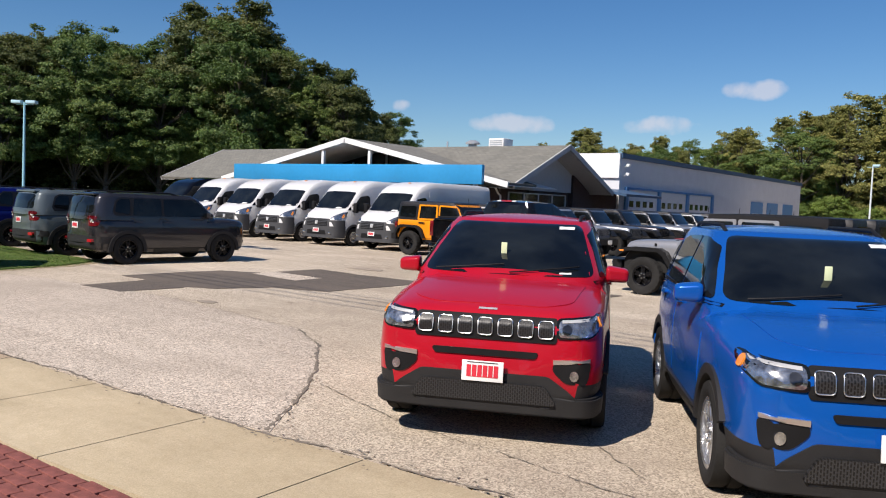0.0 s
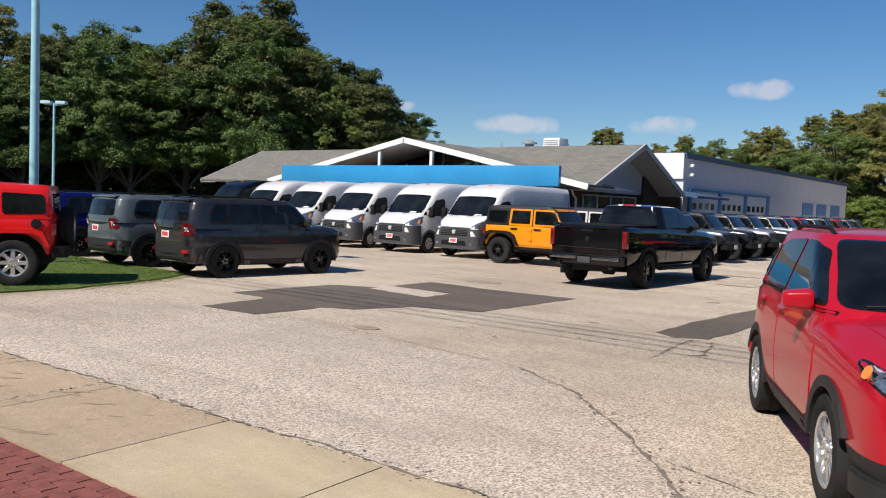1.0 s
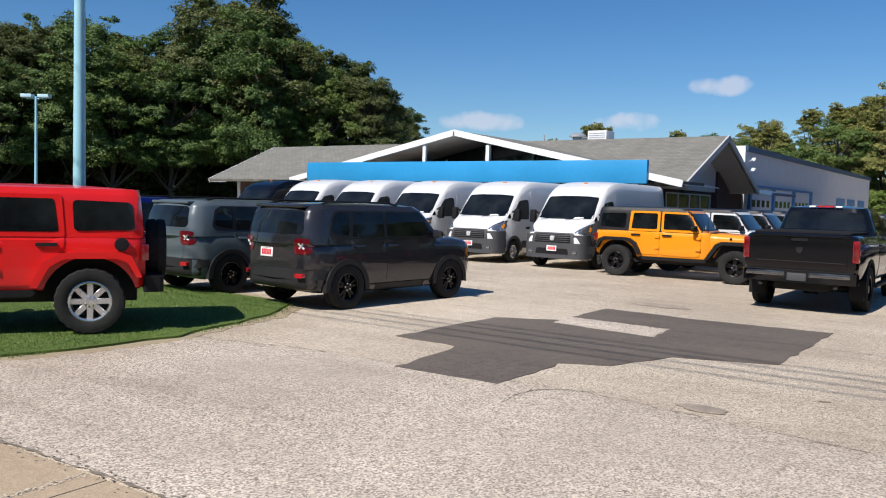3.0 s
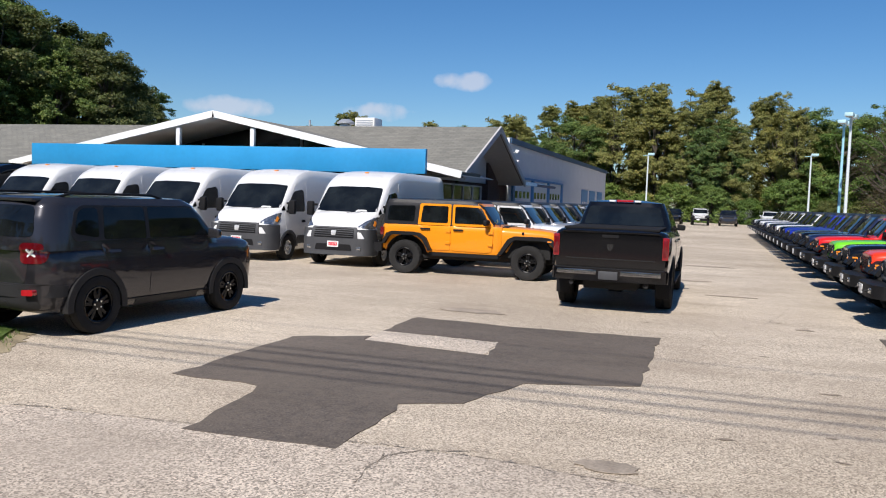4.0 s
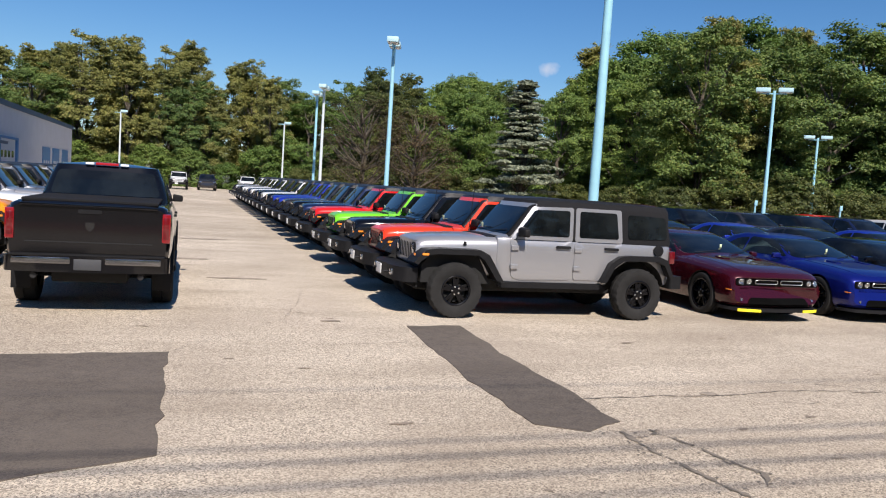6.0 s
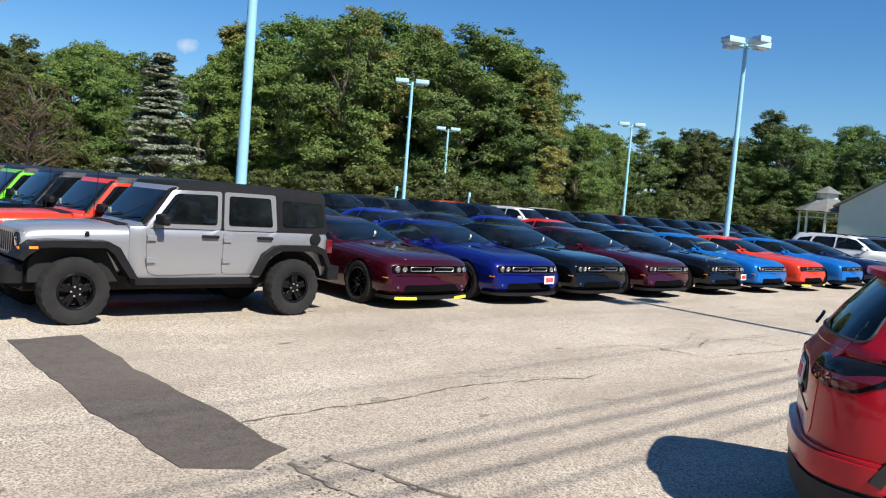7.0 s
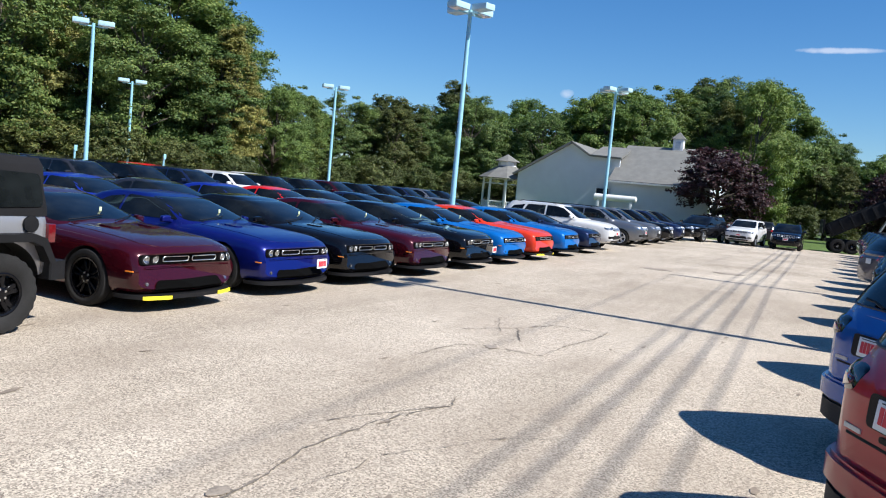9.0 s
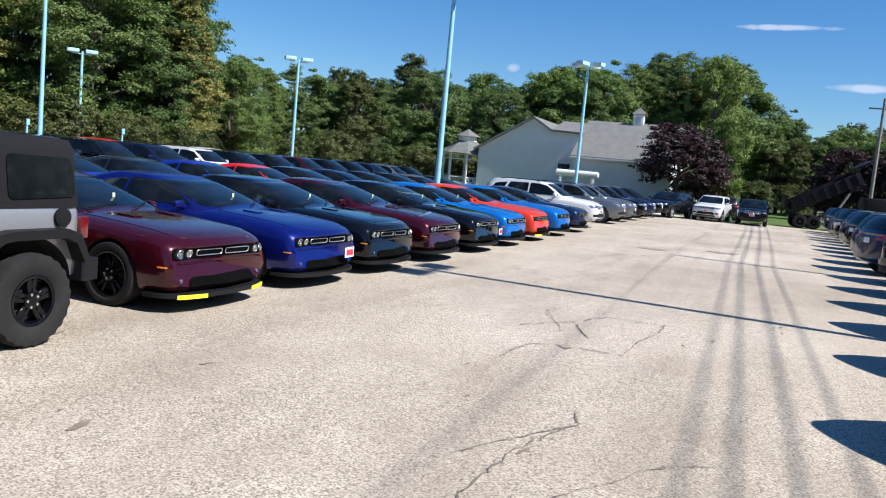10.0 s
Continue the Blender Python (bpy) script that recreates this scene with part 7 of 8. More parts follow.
rows2 = ("navy", "black", "cobalt", "granite", "cobalt", "scarlet", "black", "navy", "black", "black", "steel", "black")
for k, c in enumerate(rows2):
    park("challenger", c, -1.0 + 2.7 * k, 26.6, -90, f"{c} two-door coupe in the second row", "second row", SMALL | {"rim"})
for k, c in enumerate(("black", "navy", "white", "black", "granite", "black", "navy", "white", "black", "black", "maroon", "black", "black", "navy", "steel", "black")):
    park("big_suv", c, -.5 + 2.8 * k, 34.4, -90, f"{c} SUV in the third row", "third row", SMALL | {"rim"})
for k, c in enumerate(("black", "navy", "maroon", "black", "granite", "black", "scarlet", "black", "maroon", "white", "black", "black")):
    park("big_suv", c, 5 + 2.9 * k, 42.5, -90, f"{c} SUV in the back row", "back row", SMALL | {"rim"})
# far end
park("big_suv", "white", 47.2, 14.3, 173, "white SUV facing down the lane")
park("big_suv", "black", 47.6, 11.75, 179, "black SUV facing down the lane")
park("big_suv", "black", 45.2, 17.0, 163, "black SUV at the corner of the lane")
park("big_suv", "granite", 53.0, 14.2, 20, "dark grey SUV behind the white one")
park("wrangler", "white", -12.4, 93.5, -90, "white four-door off-roader at the end of the lane", "", KEEP_FACE)
for c, x, y in (("black", -15.2, 94.5), ("granite", -9.6, 95), ("white", -5.2, 98.5), ("silver", -2.6, 99.5)):
    park("big_suv", c, x, y, -90, f"{c} SUV at the end of the lane", "lane end", SMALL)

# ---- trees ----
def bark():
    m, nt, b = blank("bark")
    n = noise_out(nt, 6, 6, .65, stretch=(3, 3, .5))
    nt.links.new(ramp(nt, [(.3, (.045, .035, .026)), (.7, (.15, .125, .095))], n), b.inputs["Base Color"])
    b.inputs["Roughness"].default_value = .95
    bump(nt, n, .8, .05, b)
    return m


def leaf(name, dark, light, odd):
    """Leaves: each its own green, each tree its own cast, letting some light through."""
    m, nt, b = blank(name)
    isl = nt.nodes.new("ShaderNodeNewGeometry").outputs["Random Per Island"]
    rnd = nt.nodes.new("ShaderNodeObjectInfo").outputs["Random"]
    c = ramp(nt, [(0, dark), (.75, light), (1, odd)], isl)
    patchy = ramp(nt, [(.3, (.62, .66, .6)), (.7, (1.3, 1.25, 1.1))], noise_out(nt, .55, 3))
    c = mix(nt, .8, c, patchy, "MULTIPLY")
    tint = ramp(nt, [(0, (.72, .80, .62)), (.5, (1, 1, 1)), (1, (1.12, 1.05, .82))], rnd)
    c = mix(nt, 1.0, c, tint, "MULTIPLY")
    nt.links.new(c, b.inputs["Base Color"])
    b.inputs["Roughness"].default_value = .6
    tr = nt.nodes.new("ShaderNodeBsdfTranslucent")
    nt.links.new(c, tr.inputs["Color"])
    mx = nt.nodes.new("ShaderNodeMixShader")
    mx.inputs[0].default_value = .3
    nt.links.new(b.outputs[0], mx.inputs[1])
    nt.links.new(tr.outputs[0], mx.inputs[2])
    nt.links.new(mx.outputs[0], nt.nodes["Material Output"].inputs[0])
    return m


M_BARK = bark()
M_LEAF = leaf("green_leaves", (.065, .118, .030), (.145, .225, .062), (.24, .28, .09))
M_LEAF_WARM = leaf("yellow_green_leaves", (.150, .160, .046), (.29, .305, .095), (.40, .34, .13))
M_LEAF_BRIGHT = leaf("bright_green_leaves", (.085, .145, .032), (.185, .28, .064), (.27, .33, .09))
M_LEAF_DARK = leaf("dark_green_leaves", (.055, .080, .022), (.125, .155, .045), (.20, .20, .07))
M_NEEDLE = leaf("blue_needles", (.12, .15, .135), (.25, .295, .27), (.34, .38, .36))
M_PLUM = leaf("plum_leaves", (.018, .008, .012), (.055, .020, .028), (.10, .04, .045))
M_BARE = leaf("brown_twigs", (.05, .035, .022), (.12, .085, .05), (.10, .10, .035))


def cards(pts, normals, size, rng, squeeze=.6):
    """Small pointed leaves at points, turned about their normals."""
    n = len(pts)
    nm = normals + rng.normal(0, .30, (n, 3))
    nm /= np.linalg.norm(nm, axis=1, keepdims=True)
    t = np.cross(nm, rng.normal(0, 1, (n, 3)))
    t /= np.linalg.norm(t, axis=1, keepdims=True) + 1e-9
    b = np.cross(nm, t)
    s = size * rng.uniform(.6, 1.35, (n, 1))
    v = np.stack([pts + t * s, pts + b * s * squeeze + nm * s * .15, pts - t * s, pts - b * s * squeeze + nm * s * .15], 1)
    return v.reshape(-1, 3)


def crown_mesh(name, seed, h, r, base, leaves, size, mat, shape="round", lobes=46):
    """A crown of boughs that carry tufts of leaves, with gaps and dark hollows between them; returns the mesh and the bough ends."""
    rng = np.random.default_rng(seed)
    cs, rs = [], []
    for _ in range(lobes):
        z = rng.uniform(0, 1) ** .85
        if shape == "cone":
            rad = r * (1 - z) * .95 + .25
        elif shape == "tall":
            rad = r * (.62 + .38 * math.sin(math.pi * min(1, z * 1.1))) * (1 - .55 * z ** 4)
        else:
            rad = r * math.sqrt(max(.05, 1 - (1.75 * z - .75) ** 2 * .92))
        a, q = rng.uniform(0, 2 * math.pi), math.sqrt(rng.uniform(.22, 1))
        cs.append((math.cos(a) * rad * q * .82, math.sin(a) * rad * q * .82, base + z * (h - base) * .93))
        rs.append((r * rng.uniform(.13, .27)) * (1 - .45 * z if shape == "cone" else 1 - .3 * z))
    cs, rs = np.array(cs), np.array(rs)
    per = 9
    out = rng.normal(0, 1, (lobes * per, 3))
    out /= np.linalg.norm(out, axis=1, keepdims=True)
    out[:, 2] = out[:, 2] * .8 + .15
    tuft_c = np.repeat(cs, per, 0) + out * np.repeat(rs, per)[:, None] * np.array([1.05, 1.05, 1.0 if shape != "cone" else .35]) * rng.uniform(.55, 1.1, (lobes * per, 1))
    tuft_r = np.repeat(rs, per) * rng.uniform(.28, .62, lobes * per)
    pick = rng.choice(lobes * per, leaves, p=tuft_r ** 1.7 / (tuft_r ** 1.7).sum())
    d = rng.normal(0, 1, (leaves, 3))
    d /= np.linalg.norm(d, axis=1, keepdims=True)
    d[:, 2] = np.where(d[:, 2] < -.3, -d[:, 2] * .6, d[:, 2])
    flat = np.array([1.05, 1.05, .95 if shape != "cone" else .4])
    spread = np.clip(rng.normal(.88, .3, (leaves, 1)), .1, 1.9)
    pts = tuft_c[pick] + d * tuft_r[pick][:, None] * flat * spread
    way = tuft_c - np.array([0, 0, base + (h - base) * .4])
    way /= np.linalg.norm(way, axis=1, keepdims=True)
    nm = d * .75 + way[pick] * .35 + rng.normal(0, .26, (leaves, 3))
    nm[:, 2] += .22
    v = cards(pts, nm, size, rng)
    me = bpy.data.meshes.new(name)
    me.from_pydata(v.tolist(), [], np.arange(len(v)).reshape(-1, 4).tolist())
    me.materials.append(mat)
    return me, cs


def trunk_bm(seed, h, r, cs, bare=False):
    rnd = random.Random(seed)
    bm = bmesh.new()
    wob = [(rnd.uniform(-.15, .15), rnd.uniform(-.15, .15)) for _ in range(7)]
    spine = [(wob[k][0] * k * .4, wob[k][1] * k * .4, h * .86 * k / 6) for k in range(7)]
    tube(bm, spine, [r * (1 - .14 * k) for k in range(7)], 9)
    for c in list(cs)[:26 if not bare else 60]:
        k = min(5, max(1, int(6 * (c[2] / (h * .86)) - 1.2)))
        s = Vector(spine[k])
        mid = s.lerp(Vector(c), .5) + Vector((rnd.uniform(-.3, .3), rnd.uniform(-.3, .3), -.3))
        tube(bm, [s, mid, Vector(c)], [r * .32, r * .2, r * .06], 5)
    return bm


PLANTS = {}


def plant(kind, x, y, height, turn, width=1.0, label="", group="woods"):
    """One tree of a kind, scaled to its height."""
    spec = {"oak_a": (1, 16, 5.2, 2.2, 56000, .098, M_LEAF, "round"), "oak_b": (2, 16, 4.7, 2.6, 56000, .098, M_LEAF_DARK, "round"), "poplar": (3, 18, 3.9, 2.0, 54000, .095, M_LEAF_WARM, "tall"),
            "maple": (4, 14, 5.2, 1.2, 54000, .095, M_LEAF_BRIGHT, "round"), "ash": (5, 17, 4.3, 2.4, 42000, .10, M_LEAF_WARM, "tall"), "elm": (6, 17, 4.6, 2.2, 56000, .098, M_LEAF_DARK, "tall"),
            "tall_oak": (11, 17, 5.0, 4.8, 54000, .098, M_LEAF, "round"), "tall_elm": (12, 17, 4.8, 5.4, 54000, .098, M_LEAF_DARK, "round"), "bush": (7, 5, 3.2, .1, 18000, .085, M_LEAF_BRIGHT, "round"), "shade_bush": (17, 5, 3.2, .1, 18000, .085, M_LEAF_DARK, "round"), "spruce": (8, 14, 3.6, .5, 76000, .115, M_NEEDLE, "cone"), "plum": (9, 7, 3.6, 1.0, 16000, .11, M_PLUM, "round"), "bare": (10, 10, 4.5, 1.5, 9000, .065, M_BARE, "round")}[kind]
    seed, h, r, base, leaves, size, mat, shape = spec
    if kind not in PLANTS:
        t = thing("bush" if "bush" in kind else "tree", label, "bush" if "bush" in kind else "tree", group)
        me, cs = crown_mesh("crown", seed, h, r, base, leaves, size, mat, shape, 130 if shape == "cone" else 95)
        c = new("crown", me)
        c.parent = t
        part("trunk", trunk_bm(seed, h, .06 if "bush" in kind else .30, cs, kind == "bare"), M_BARK, t)
        PLANTS[kind] = (t, h)
    t, h = PLANTS[kind]
    s = height / h
    m = pose(x, y, -.06, 0, 0, turn) @ Matrix.Diagonal((s * width, s * width, s, 1))
    if t.get("placed"):
        t = copy_thing(t, m)
    t["placed"] = 1
    t.matrix_basis = m
    return tagged(t, label, "", group)


rt = random.Random(77)
EYE = (-11.0, 6.0)
EL = np.array([(-80, 12), (-67, 12.5), (-62, 12.2), (-59, 10.8), (-57, 12.3), (-55, 14.0), (-53, 14.6), (-49, 14.6), (-47, 11.8), (-44, 11.0), (-42, 9.7), (-41.3, 8.0), (-39.5, 7.4), (-38.2, 4.5), (-37, 2.0), (-30, 2.4), (-29, 4.9), (-26, 6.4), (-24, 4.8), (-20.7, 5.5), (-18, 5.9), (-16.6, 5.0),
               (-15, 6.4), (-12, 7.5), (-10, 8.1), (-8.6, 6.8), (-7, 8.9), (-4, 8.9), (0, 8.5), (4, 8.1), (7, 6.9), (10, 7.8), (13, 8.1)] + [(20, 8.0), (25, 7.9), (26.6, 9.6), (28, 10.9), (30.3, 9.9), (32, 11.8), (35, 13.4), (39, 13.2), (41, 11.8), (44, 13.0), (46, 11.4), (48, 10.6), (50, 10.1), (51.5, 7.4), (53, 6.4), (57, 6.3), (60, 6.6),
               (62, 5.9), (64.3, 8.0), (67, 6.0), (69.5, 7.2), (71, 6.5), (74, 7.7), (78, 8.5), (80.8, 8.5), (82.5, 10.0), (84.5, 10.0), (85.6, 8.6), (87, 5.6), (90, 5.2), (95, 5.2), (102, 5)])
EL[EL[:, 0] > 19, 0] -= .7
FAR = np.array([(-80, 78), (-50, 76), (-42, 80), (-38, 125), (-28, 135), (-20, 120), (-10, 110), (10, 102), (20, 92), (26, 74), (35, 68), (48, 68), (54, 86), (66, 98), (90, 106), (102, 112)])
az = -79.0
while az < 102:
    far = float(np.interp(az, FAR[:, 0], FAR[:, 1]))
    step = math.degrees(4.5 / far)
    for rowk in range(3):
        a = az + rt.uniform(-.5, .5) * step + rowk * step * .5
        el = float(np.interp(a, EL[:, 0], EL[:, 1]))
        d = far + rowk * 6 + rt.uniform(-2, 2)
        hgt = (1.8 + d * math.tan(radians(el))) * (rt.uniform(.70, .95), rt.uniform(.80, 1.0), rt.uniform(.92, 1.04))[rowk]
        if hgt < 5:
            continue
        if a < -55:
            kind = ("tall_oak", "tall_elm", rt.choice(("oak_a", "ash", "elm")))[rowk]
        elif a < -38:
            kind = rt.choice(("tall_elm", "tall_oak", "tall_elm")) if rowk < 2 else rt.choice(("oak_b", "elm"))
        elif a < 7:
            kind = rt.choice(("poplar", "ash", "poplar", "oak_a", "ash"))
        elif a < 26:
            kind = rt.choice(("oak_a", "maple", "elm", "oak_a", "maple"))
        elif a < 52:
            kind = rt.choice(("oak_a", "maple", "poplar", "oak_a", "maple"))
        else:
            kind = rt.choice(("oak_a", "elm", "maple", "maple", "oak_a"))
        what = {"oak_a": "broad green leafy tree", "oak_b": "dark green leafy tree", "tall_oak": "tall bare-trunked green tree", "tall_elm": "tall bare-trunked dark tree", "elm": "tall dark green tree", "maple": "bright green spreading tree", "poplar": "tall yellow-green tree turning in autumn", "ash": "tall yellowing tree with open crown"}[kind]
        plant(kind, EYE[0] + d * math.sin(radians(a)), EYE[1] + d * math.cos(radians(a)), hgt, rt.uniform(0, 360), rt.uniform(1.0, 1.3), what + " at the edge of the lot")
    d = far - 4 + rt.uniform(-1, 1)
    # back rows of shade_bush close the gaps, woodland shade put into their leaf colour
    if az < -41:
        for db, low in ((far + 7, 4.0), (far + 14, 6.0)):
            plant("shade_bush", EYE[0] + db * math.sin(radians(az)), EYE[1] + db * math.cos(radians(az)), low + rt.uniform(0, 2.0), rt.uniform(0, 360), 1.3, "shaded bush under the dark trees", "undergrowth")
    if az > -24:
        # shade_bush is the bush with the shade below the crowns painted as darker leaves
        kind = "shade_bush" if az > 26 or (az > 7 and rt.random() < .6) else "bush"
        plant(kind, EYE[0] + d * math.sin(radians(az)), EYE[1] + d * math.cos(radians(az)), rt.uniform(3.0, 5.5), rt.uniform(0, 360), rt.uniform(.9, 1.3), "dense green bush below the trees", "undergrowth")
    az += step
for k in range(22):
    x = -58 + 6.2 * k + rt.uniform(-1.5, 1.5)
    kind = ("oak_a", "maple", "oak_b", "elm")[k % 4]
    plant(kind, x, -24 + rt.uniform(-4, 2), rt.uniform(13, 17), rt.uniform(0, 360), 1.15, "green leafy tree across the street", "trees across the street")
plant("spruce", 15.0, 68.8, 11.9, 20, 1.5, "blue-grey spruce in front of the woods", "")
plant("bare", 5.5, 88.0, 11.0, 20, 1.2, "nearly bare brown tree", "bare trees")
plant("bare", 10.5, 86.0, 10.0, 160, 1.2, "nearly bare brown tree", "bare trees")

# ---- neighbours at the end of the lot ----
M_CLAP = simple("pale_clapboard", (0.60, 0.64, 0.66), 0.7, vary=0.05, scale=1.0)
M_GREYROOF = simple("grey_shingle", (0.185, 0.183, 0.168), 0.95, vary=0.2, scale=1.5, bumps=0.4, bscale=25)
house = thing("house", "pale clapboard house with grey roof and cupola", "house", "", "structure")
house.matrix_basis = pose(0, 1.7, 0)
part("wall", prism([(26.3, 0), (36.6, 0), (36.6, 4.3), (31.2, 7.55), (29.4, 6.5), (26.3, 6.4)], 68.0, 68.3, "yz"), M_CLAP, house, "pale clapboard gable wall", 0)
for k in range(22):
    z = .2 + k * .22
    block("clapboard", 67.97, 68.0, 26.4, 36.5 - max(0, z - 4.2) * 1.62, z, z + .20, M_CLAP, house)
slab([(67.6, 37.1, 4.1), (67.6, 31.2, 7.72), (82, 31.2, 7.72), (82, 37.1, 4.1)], .2, M_GREYROOF, "roof", house)
slab([(67.6, 29.2, 6.52), (67.6, 31.2, 7.72), (82, 31.2, 7.72), (82, 29.2, 6.52)], .2, M_GREYROOF, "roof", house)
slab([(67.6, 29.2, 6.52), (72.4, 29.2, 7.7), (72.4, 26.1, 7.7), (67.6, 26.1, 6.42)], .2, M_GREYROOF, "roof", house)
slab([(65.6, 26.7, 4.15), (72.6, 26.7, 8.0), (72.6, 17.2, 8.0), (65.6, 17.2, 4.15)], .2, M_GREYROOF, "roof", house, "grey shingle roof")
slab([(79.6, 26.7, 4.15), (72.6, 26.7, 8.0), (72.6, 17.2, 8.0), (79.6, 17.2, 4.15)], .2, M_GREYROOF, "roof", house)
block("wall", 66.2, 66.4, 17.5, 26.5, 0, 4.1, M_CLAP, house, "pale clapboard wall")
for k in range(17):
    block("clapboard", 66.17, 66.2, 17.5, 26.4, .2 + k * .22, .40 + k * .22, M_CLAP, house)
part("wall", prism([(66.4, 0), (79.0, 0), (79.0, 4.1), (72.6, 7.7), (66.4, 4.2)], 17.5, 17.7, "xz"), M_CLAP, house, "pale clapboard end wall", 0)
block("gutter", 65.48, 65.62, 17.2, 26.7, 3.94, 4.08, M_WHITE_TRIM, house, "white gutter")
w = block("window", 67.9, 68.02, 27.1, 28.3, 2.2, 3.3, M_WIN, house, "dark window")
block("frame", 67.88, 67.96, 27.0, 27.1, 2.1, 3.4, M_WHITE_TRIM, w)
block("frame", 67.88, 67.96, 28.3, 28.4, 2.1, 3.4, M_WHITE_TRIM, w)
cu = bmesh.new()
box(cu, 72.2, 73.2, 21.2, 22.2, 7.6, 8.9, .03)
cp = part("cupola", cu, M_WHITE_TRIM, house, "white cupola with pointed roof")
cr = bmesh.new()
bmesh.ops.create_cone(cr, cap_ends=True, segments=4, radius1=.95, radius2=.05, depth=.7, matrix=pose(72.7, 21.7, 9.25, 0, 0, 45))
part("roof", cr, M_GREYROOF, cp, sharp=0)
part("louvre", cube(72.18, 72.21, 21.45, 21.95, 7.95, 8.6), M_METAL, cp, sharp=0)

tank = thing("gas_tank", "white horizontal gas tank on short legs beside the house", "tank")
tank.matrix_basis = pose(64.5, 27.3, 0, 0, 0, 92)
part("shell", tube(bmesh.new(), [(-2.0, 0, 2.45), (-1.9, 0, 2.45), (1.9, 0, 2.45), (2.0, 0, 2.45)], [.2, .3, .3, .2], 16), M_WHITE_TRIM, tank)
for x in (-1.5, 1.5):
    part("leg", cube(x - .12, x + .12, -.25, .25, 0, 2.2, .02), M_WHITE_TRIM, tank)

gz = thing("gazebo", "white octagonal gazebo with two-tier grey roof", "gazebo", "", "structure")
gz.matrix_basis = pose(70, 40.3, 0)
for k in range(8):
    a = 2 * math.pi * k / 8 + .39
    px, py = 2.3 * math.cos(a), 2.3 * math.sin(a)
    p = bmesh.new()
    box(p, px - .09, px + .09, py - .09, py + .09, 0, 3.5)
    part("post", p, M_WHITE_TRIM, gz, sharp=0)
    b = 2 * math.pi * (k + 1) / 8 + .39
    qx, qy = 2.3 * math.cos(b), 2.3 * math.sin(b)
    for z in (.5, 1.05, 2.9, 3.4):
        part("rail", tube(bmesh.new(), [(px, py, z), (qx, qy, z)], .05, 6), M_WHITE_TRIM, gz)
    for j in range(1, 8):
        x, y = px + (qx - px) * j / 8, py + (qy - py) * j / 8
        part("baluster", cube(x - .025, x + .025, y - .025, y + .025, .5, 1.05), M_WHITE_TRIM, gz, sharp=0)
for r0, r1, z, h in ((2.9, 1.0, 3.5, 1.3), (1.35, .05, 5.3, .75)):
    c = bmesh.new()
    bmesh.ops.create_cone(c, cap_ends=True, segments=8, radius1=r0, radius2=r1, depth=h, matrix=pose(0, 0, z + h / 2, 0, 0, 22.5))
    part("roof", c, M_GREYROOF, gz, sharp=0)
ct = bmesh.new()
bmesh.ops.create_cone(ct, cap_ends=True, segments=8, radius1=.95, radius2=.95, depth=.55, matrix=pose(0, 0, 5.05, 0, 0, 22.5))
part("lantern", ct, M_WHITE_TRIM, gz, sharp=0)
part("floor", cube(-2.2, 2.2, -2.2, 2.2, .3, .45), M_WHITE_TRIM, gz)

plant("plum", 63.4, 18.3, 7.6, 10, 1.22, "dark purple-leaved tree beside the house", "")
plant("plum", 76, 3.6, 7.2, 90, 1.2, "dark purple-leaved tree by the road", "purple trees")
plant("plum", 75, -.4, 7.6, 200, 1.2, "dark purple-leaved tree by the road", "purple trees")
plant("maple", 86, 17.2, 17.2, 40, .82, "large pale green tree behind the house", "")
plant("oak_a", 104, 9.0, 14.0, 140, .9, "green tree by the road", "")

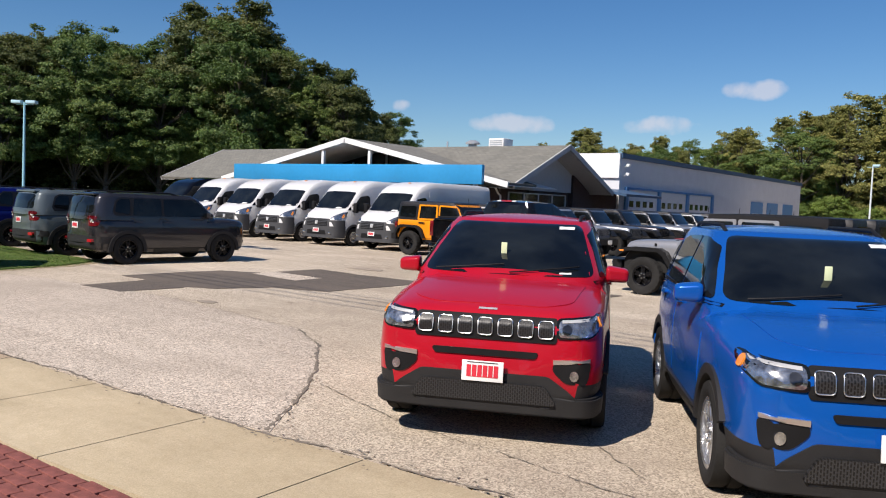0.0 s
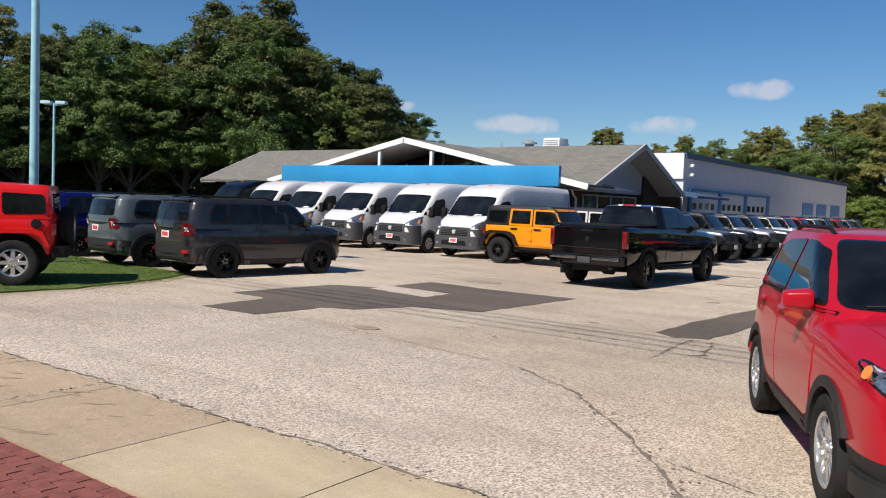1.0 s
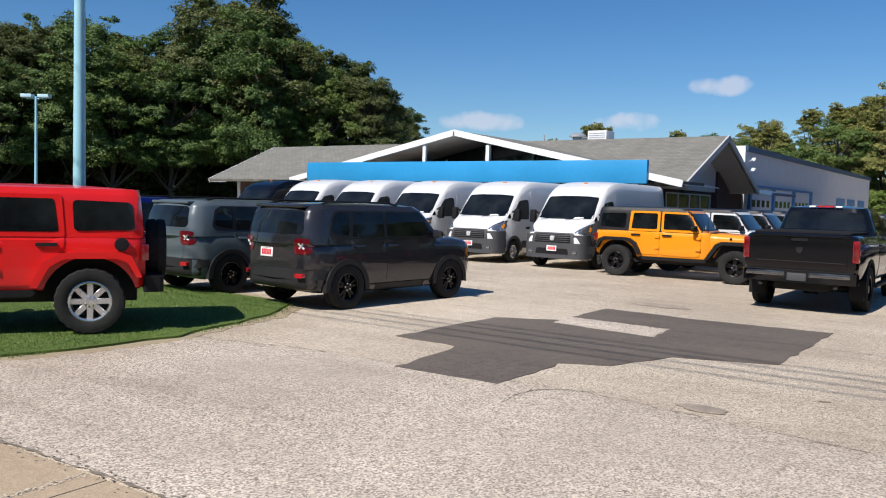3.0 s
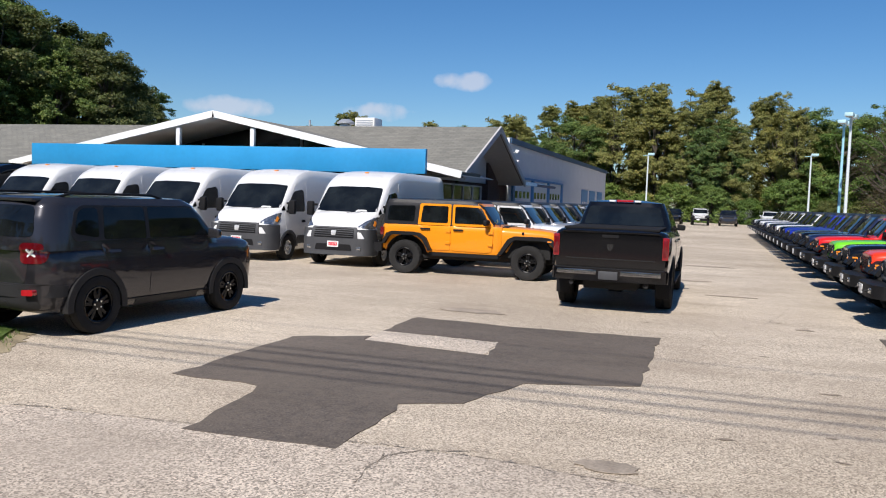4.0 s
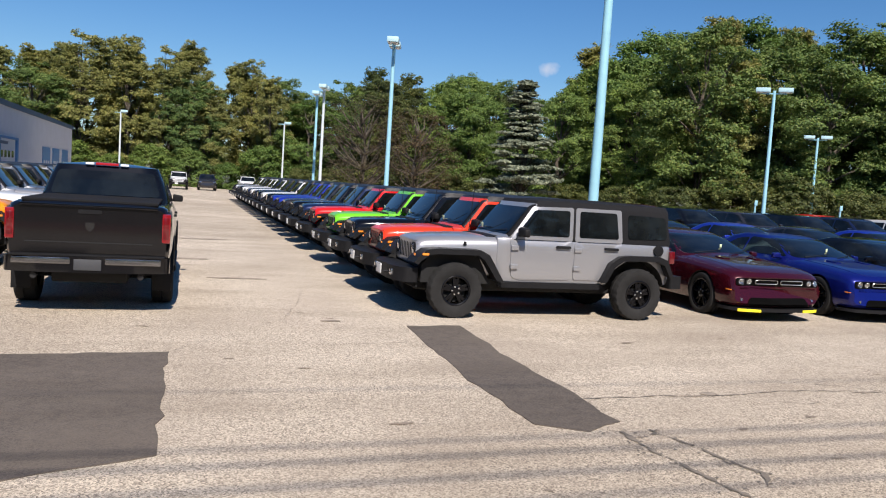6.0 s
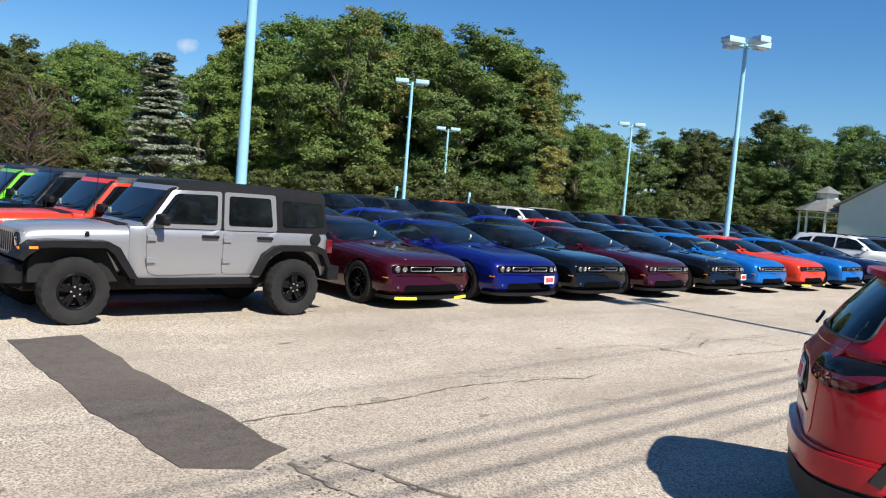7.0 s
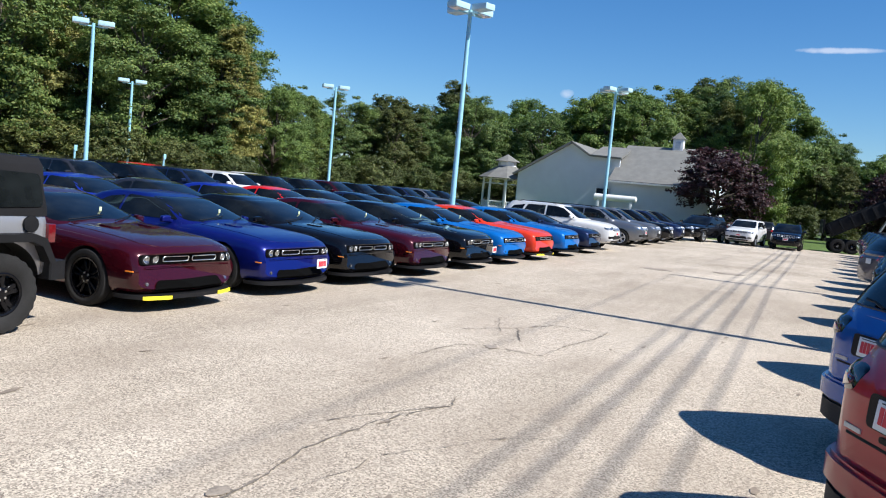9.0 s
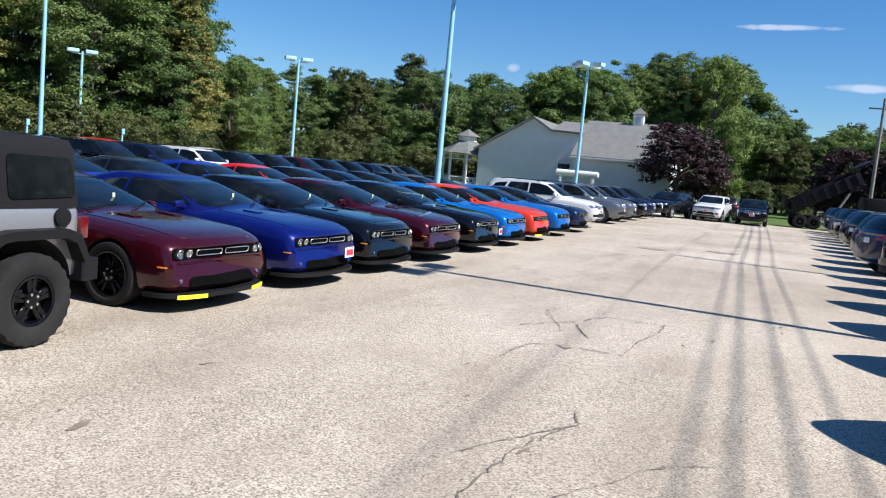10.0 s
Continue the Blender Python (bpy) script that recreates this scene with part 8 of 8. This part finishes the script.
# street poles and overhead wires
M_POLE = simple("weathered_pole", (0.30, 0.26, 0.22), 0.9, vary=0.25, scale=4)
for x, y, h in ((65.0, 2.85, 10.9), (106.0, 8.2, 10.4), (-70.0, 2.0, 11.5), (13.0, 2.0, 12.4)):
    up = thing("utility_pole", "weathered wooden utility pole", "pole", "utility poles")
    up.matrix_basis = pose(x, y, -.1)
    part("shaft", tube(bmesh.new(), [(0, 0, 0), (0, 0, h)], [.16, .11], 10), M_POLE, up)
    part("crossarm", cube(-.06, .06, -1.1, 1.1, h - .9, h - .78, .01), M_POLE, up)
for k, (h, r) in enumerate(((9.5, .016), (9.95, .02), (10.4, .02), (10.75, .016), (12.4, .010))):
    wire = bmesh.new()
    pts = []
    for x0, x1 in ((-70, 13), (13, 65)):
        for j in range(17):
            t = j / 16
            pts.append((x0 + (x1 - x0) * t, 2.0, h - .35 * 4 * t * (1 - t) * (x1 - x0) / 83 + .25))
    tube(wire, pts, r, 6)
    tagged(part("overhead_wire", wire, M_DARK, None), "thick black overhead cable along the street", "cable", "overhead wires")

# black dump truck at the end of the lane
dt = thing("dump_truck", "black dump truck with raised tilted bed", "truck")
dt.matrix_basis = pose(52.0, 6.3, 0, 0, 0, -84)
part("chassis", cube(-3.2, 3.2, -.5, .5, .7, .95, .03), M_DARK, dt)
part("cab", cube(1.4, 3.2, -1.05, 1.05, .9, 2.5, .15), M_DARK, dt)
tilt = pose(-2.4, 0, 1.35, 0, -30, 0)
bed = bmesh.new()
box(bed, -.6, 4.2, -1.15, 1.15, 0, .12, .02, m=tilt)
for y in (-1.15, 1.07):
    box(bed, -.6, 4.2, y, y + .08, .1, .85, .02, m=tilt)
box(bed, 4.12, 4.2, -1.15, 1.15, .1, 1.15, .02, m=tilt)
bd = part("bed", bed, M_DARK, dt, "tilted black dump bed")
for k in range(7):
    for y in (-1.21, 1.15):
        part("rib", cube(-.5 + k * .72, -.42 + k * .72, y, y + .06, .05, .85, .01, m=tilt), M_DARK, bd)
part("cab_shield", cube(4.1, 5.3, -1.1, 1.1, 1.1, 1.18, .02, m=tilt), M_DARK, bd)
part("tailgate", cube(-.68, -.6, -1.12, 1.12, .0, .95, .02, m=tilt @ pose(0, 0, .85, 0, 30, 0) @ pose(0, 0, -.85)), M_DARK, bd)
part("hoist", tube(bmesh.new(), [(-.3, 0, .9), (.6, 0, 2.7)], .09, 10), M_METAL, dt)
part("windscreen", cube(3.18, 3.22, -.85, .85, 1.75, 2.35, .02), M_GLASS, dt)
for xx in (2.2, -1.6, -2.5):
    for sgn in (1, -1):
        add_wheel(dt, xx, sgn * .95, .48, .28, .26, "truck")
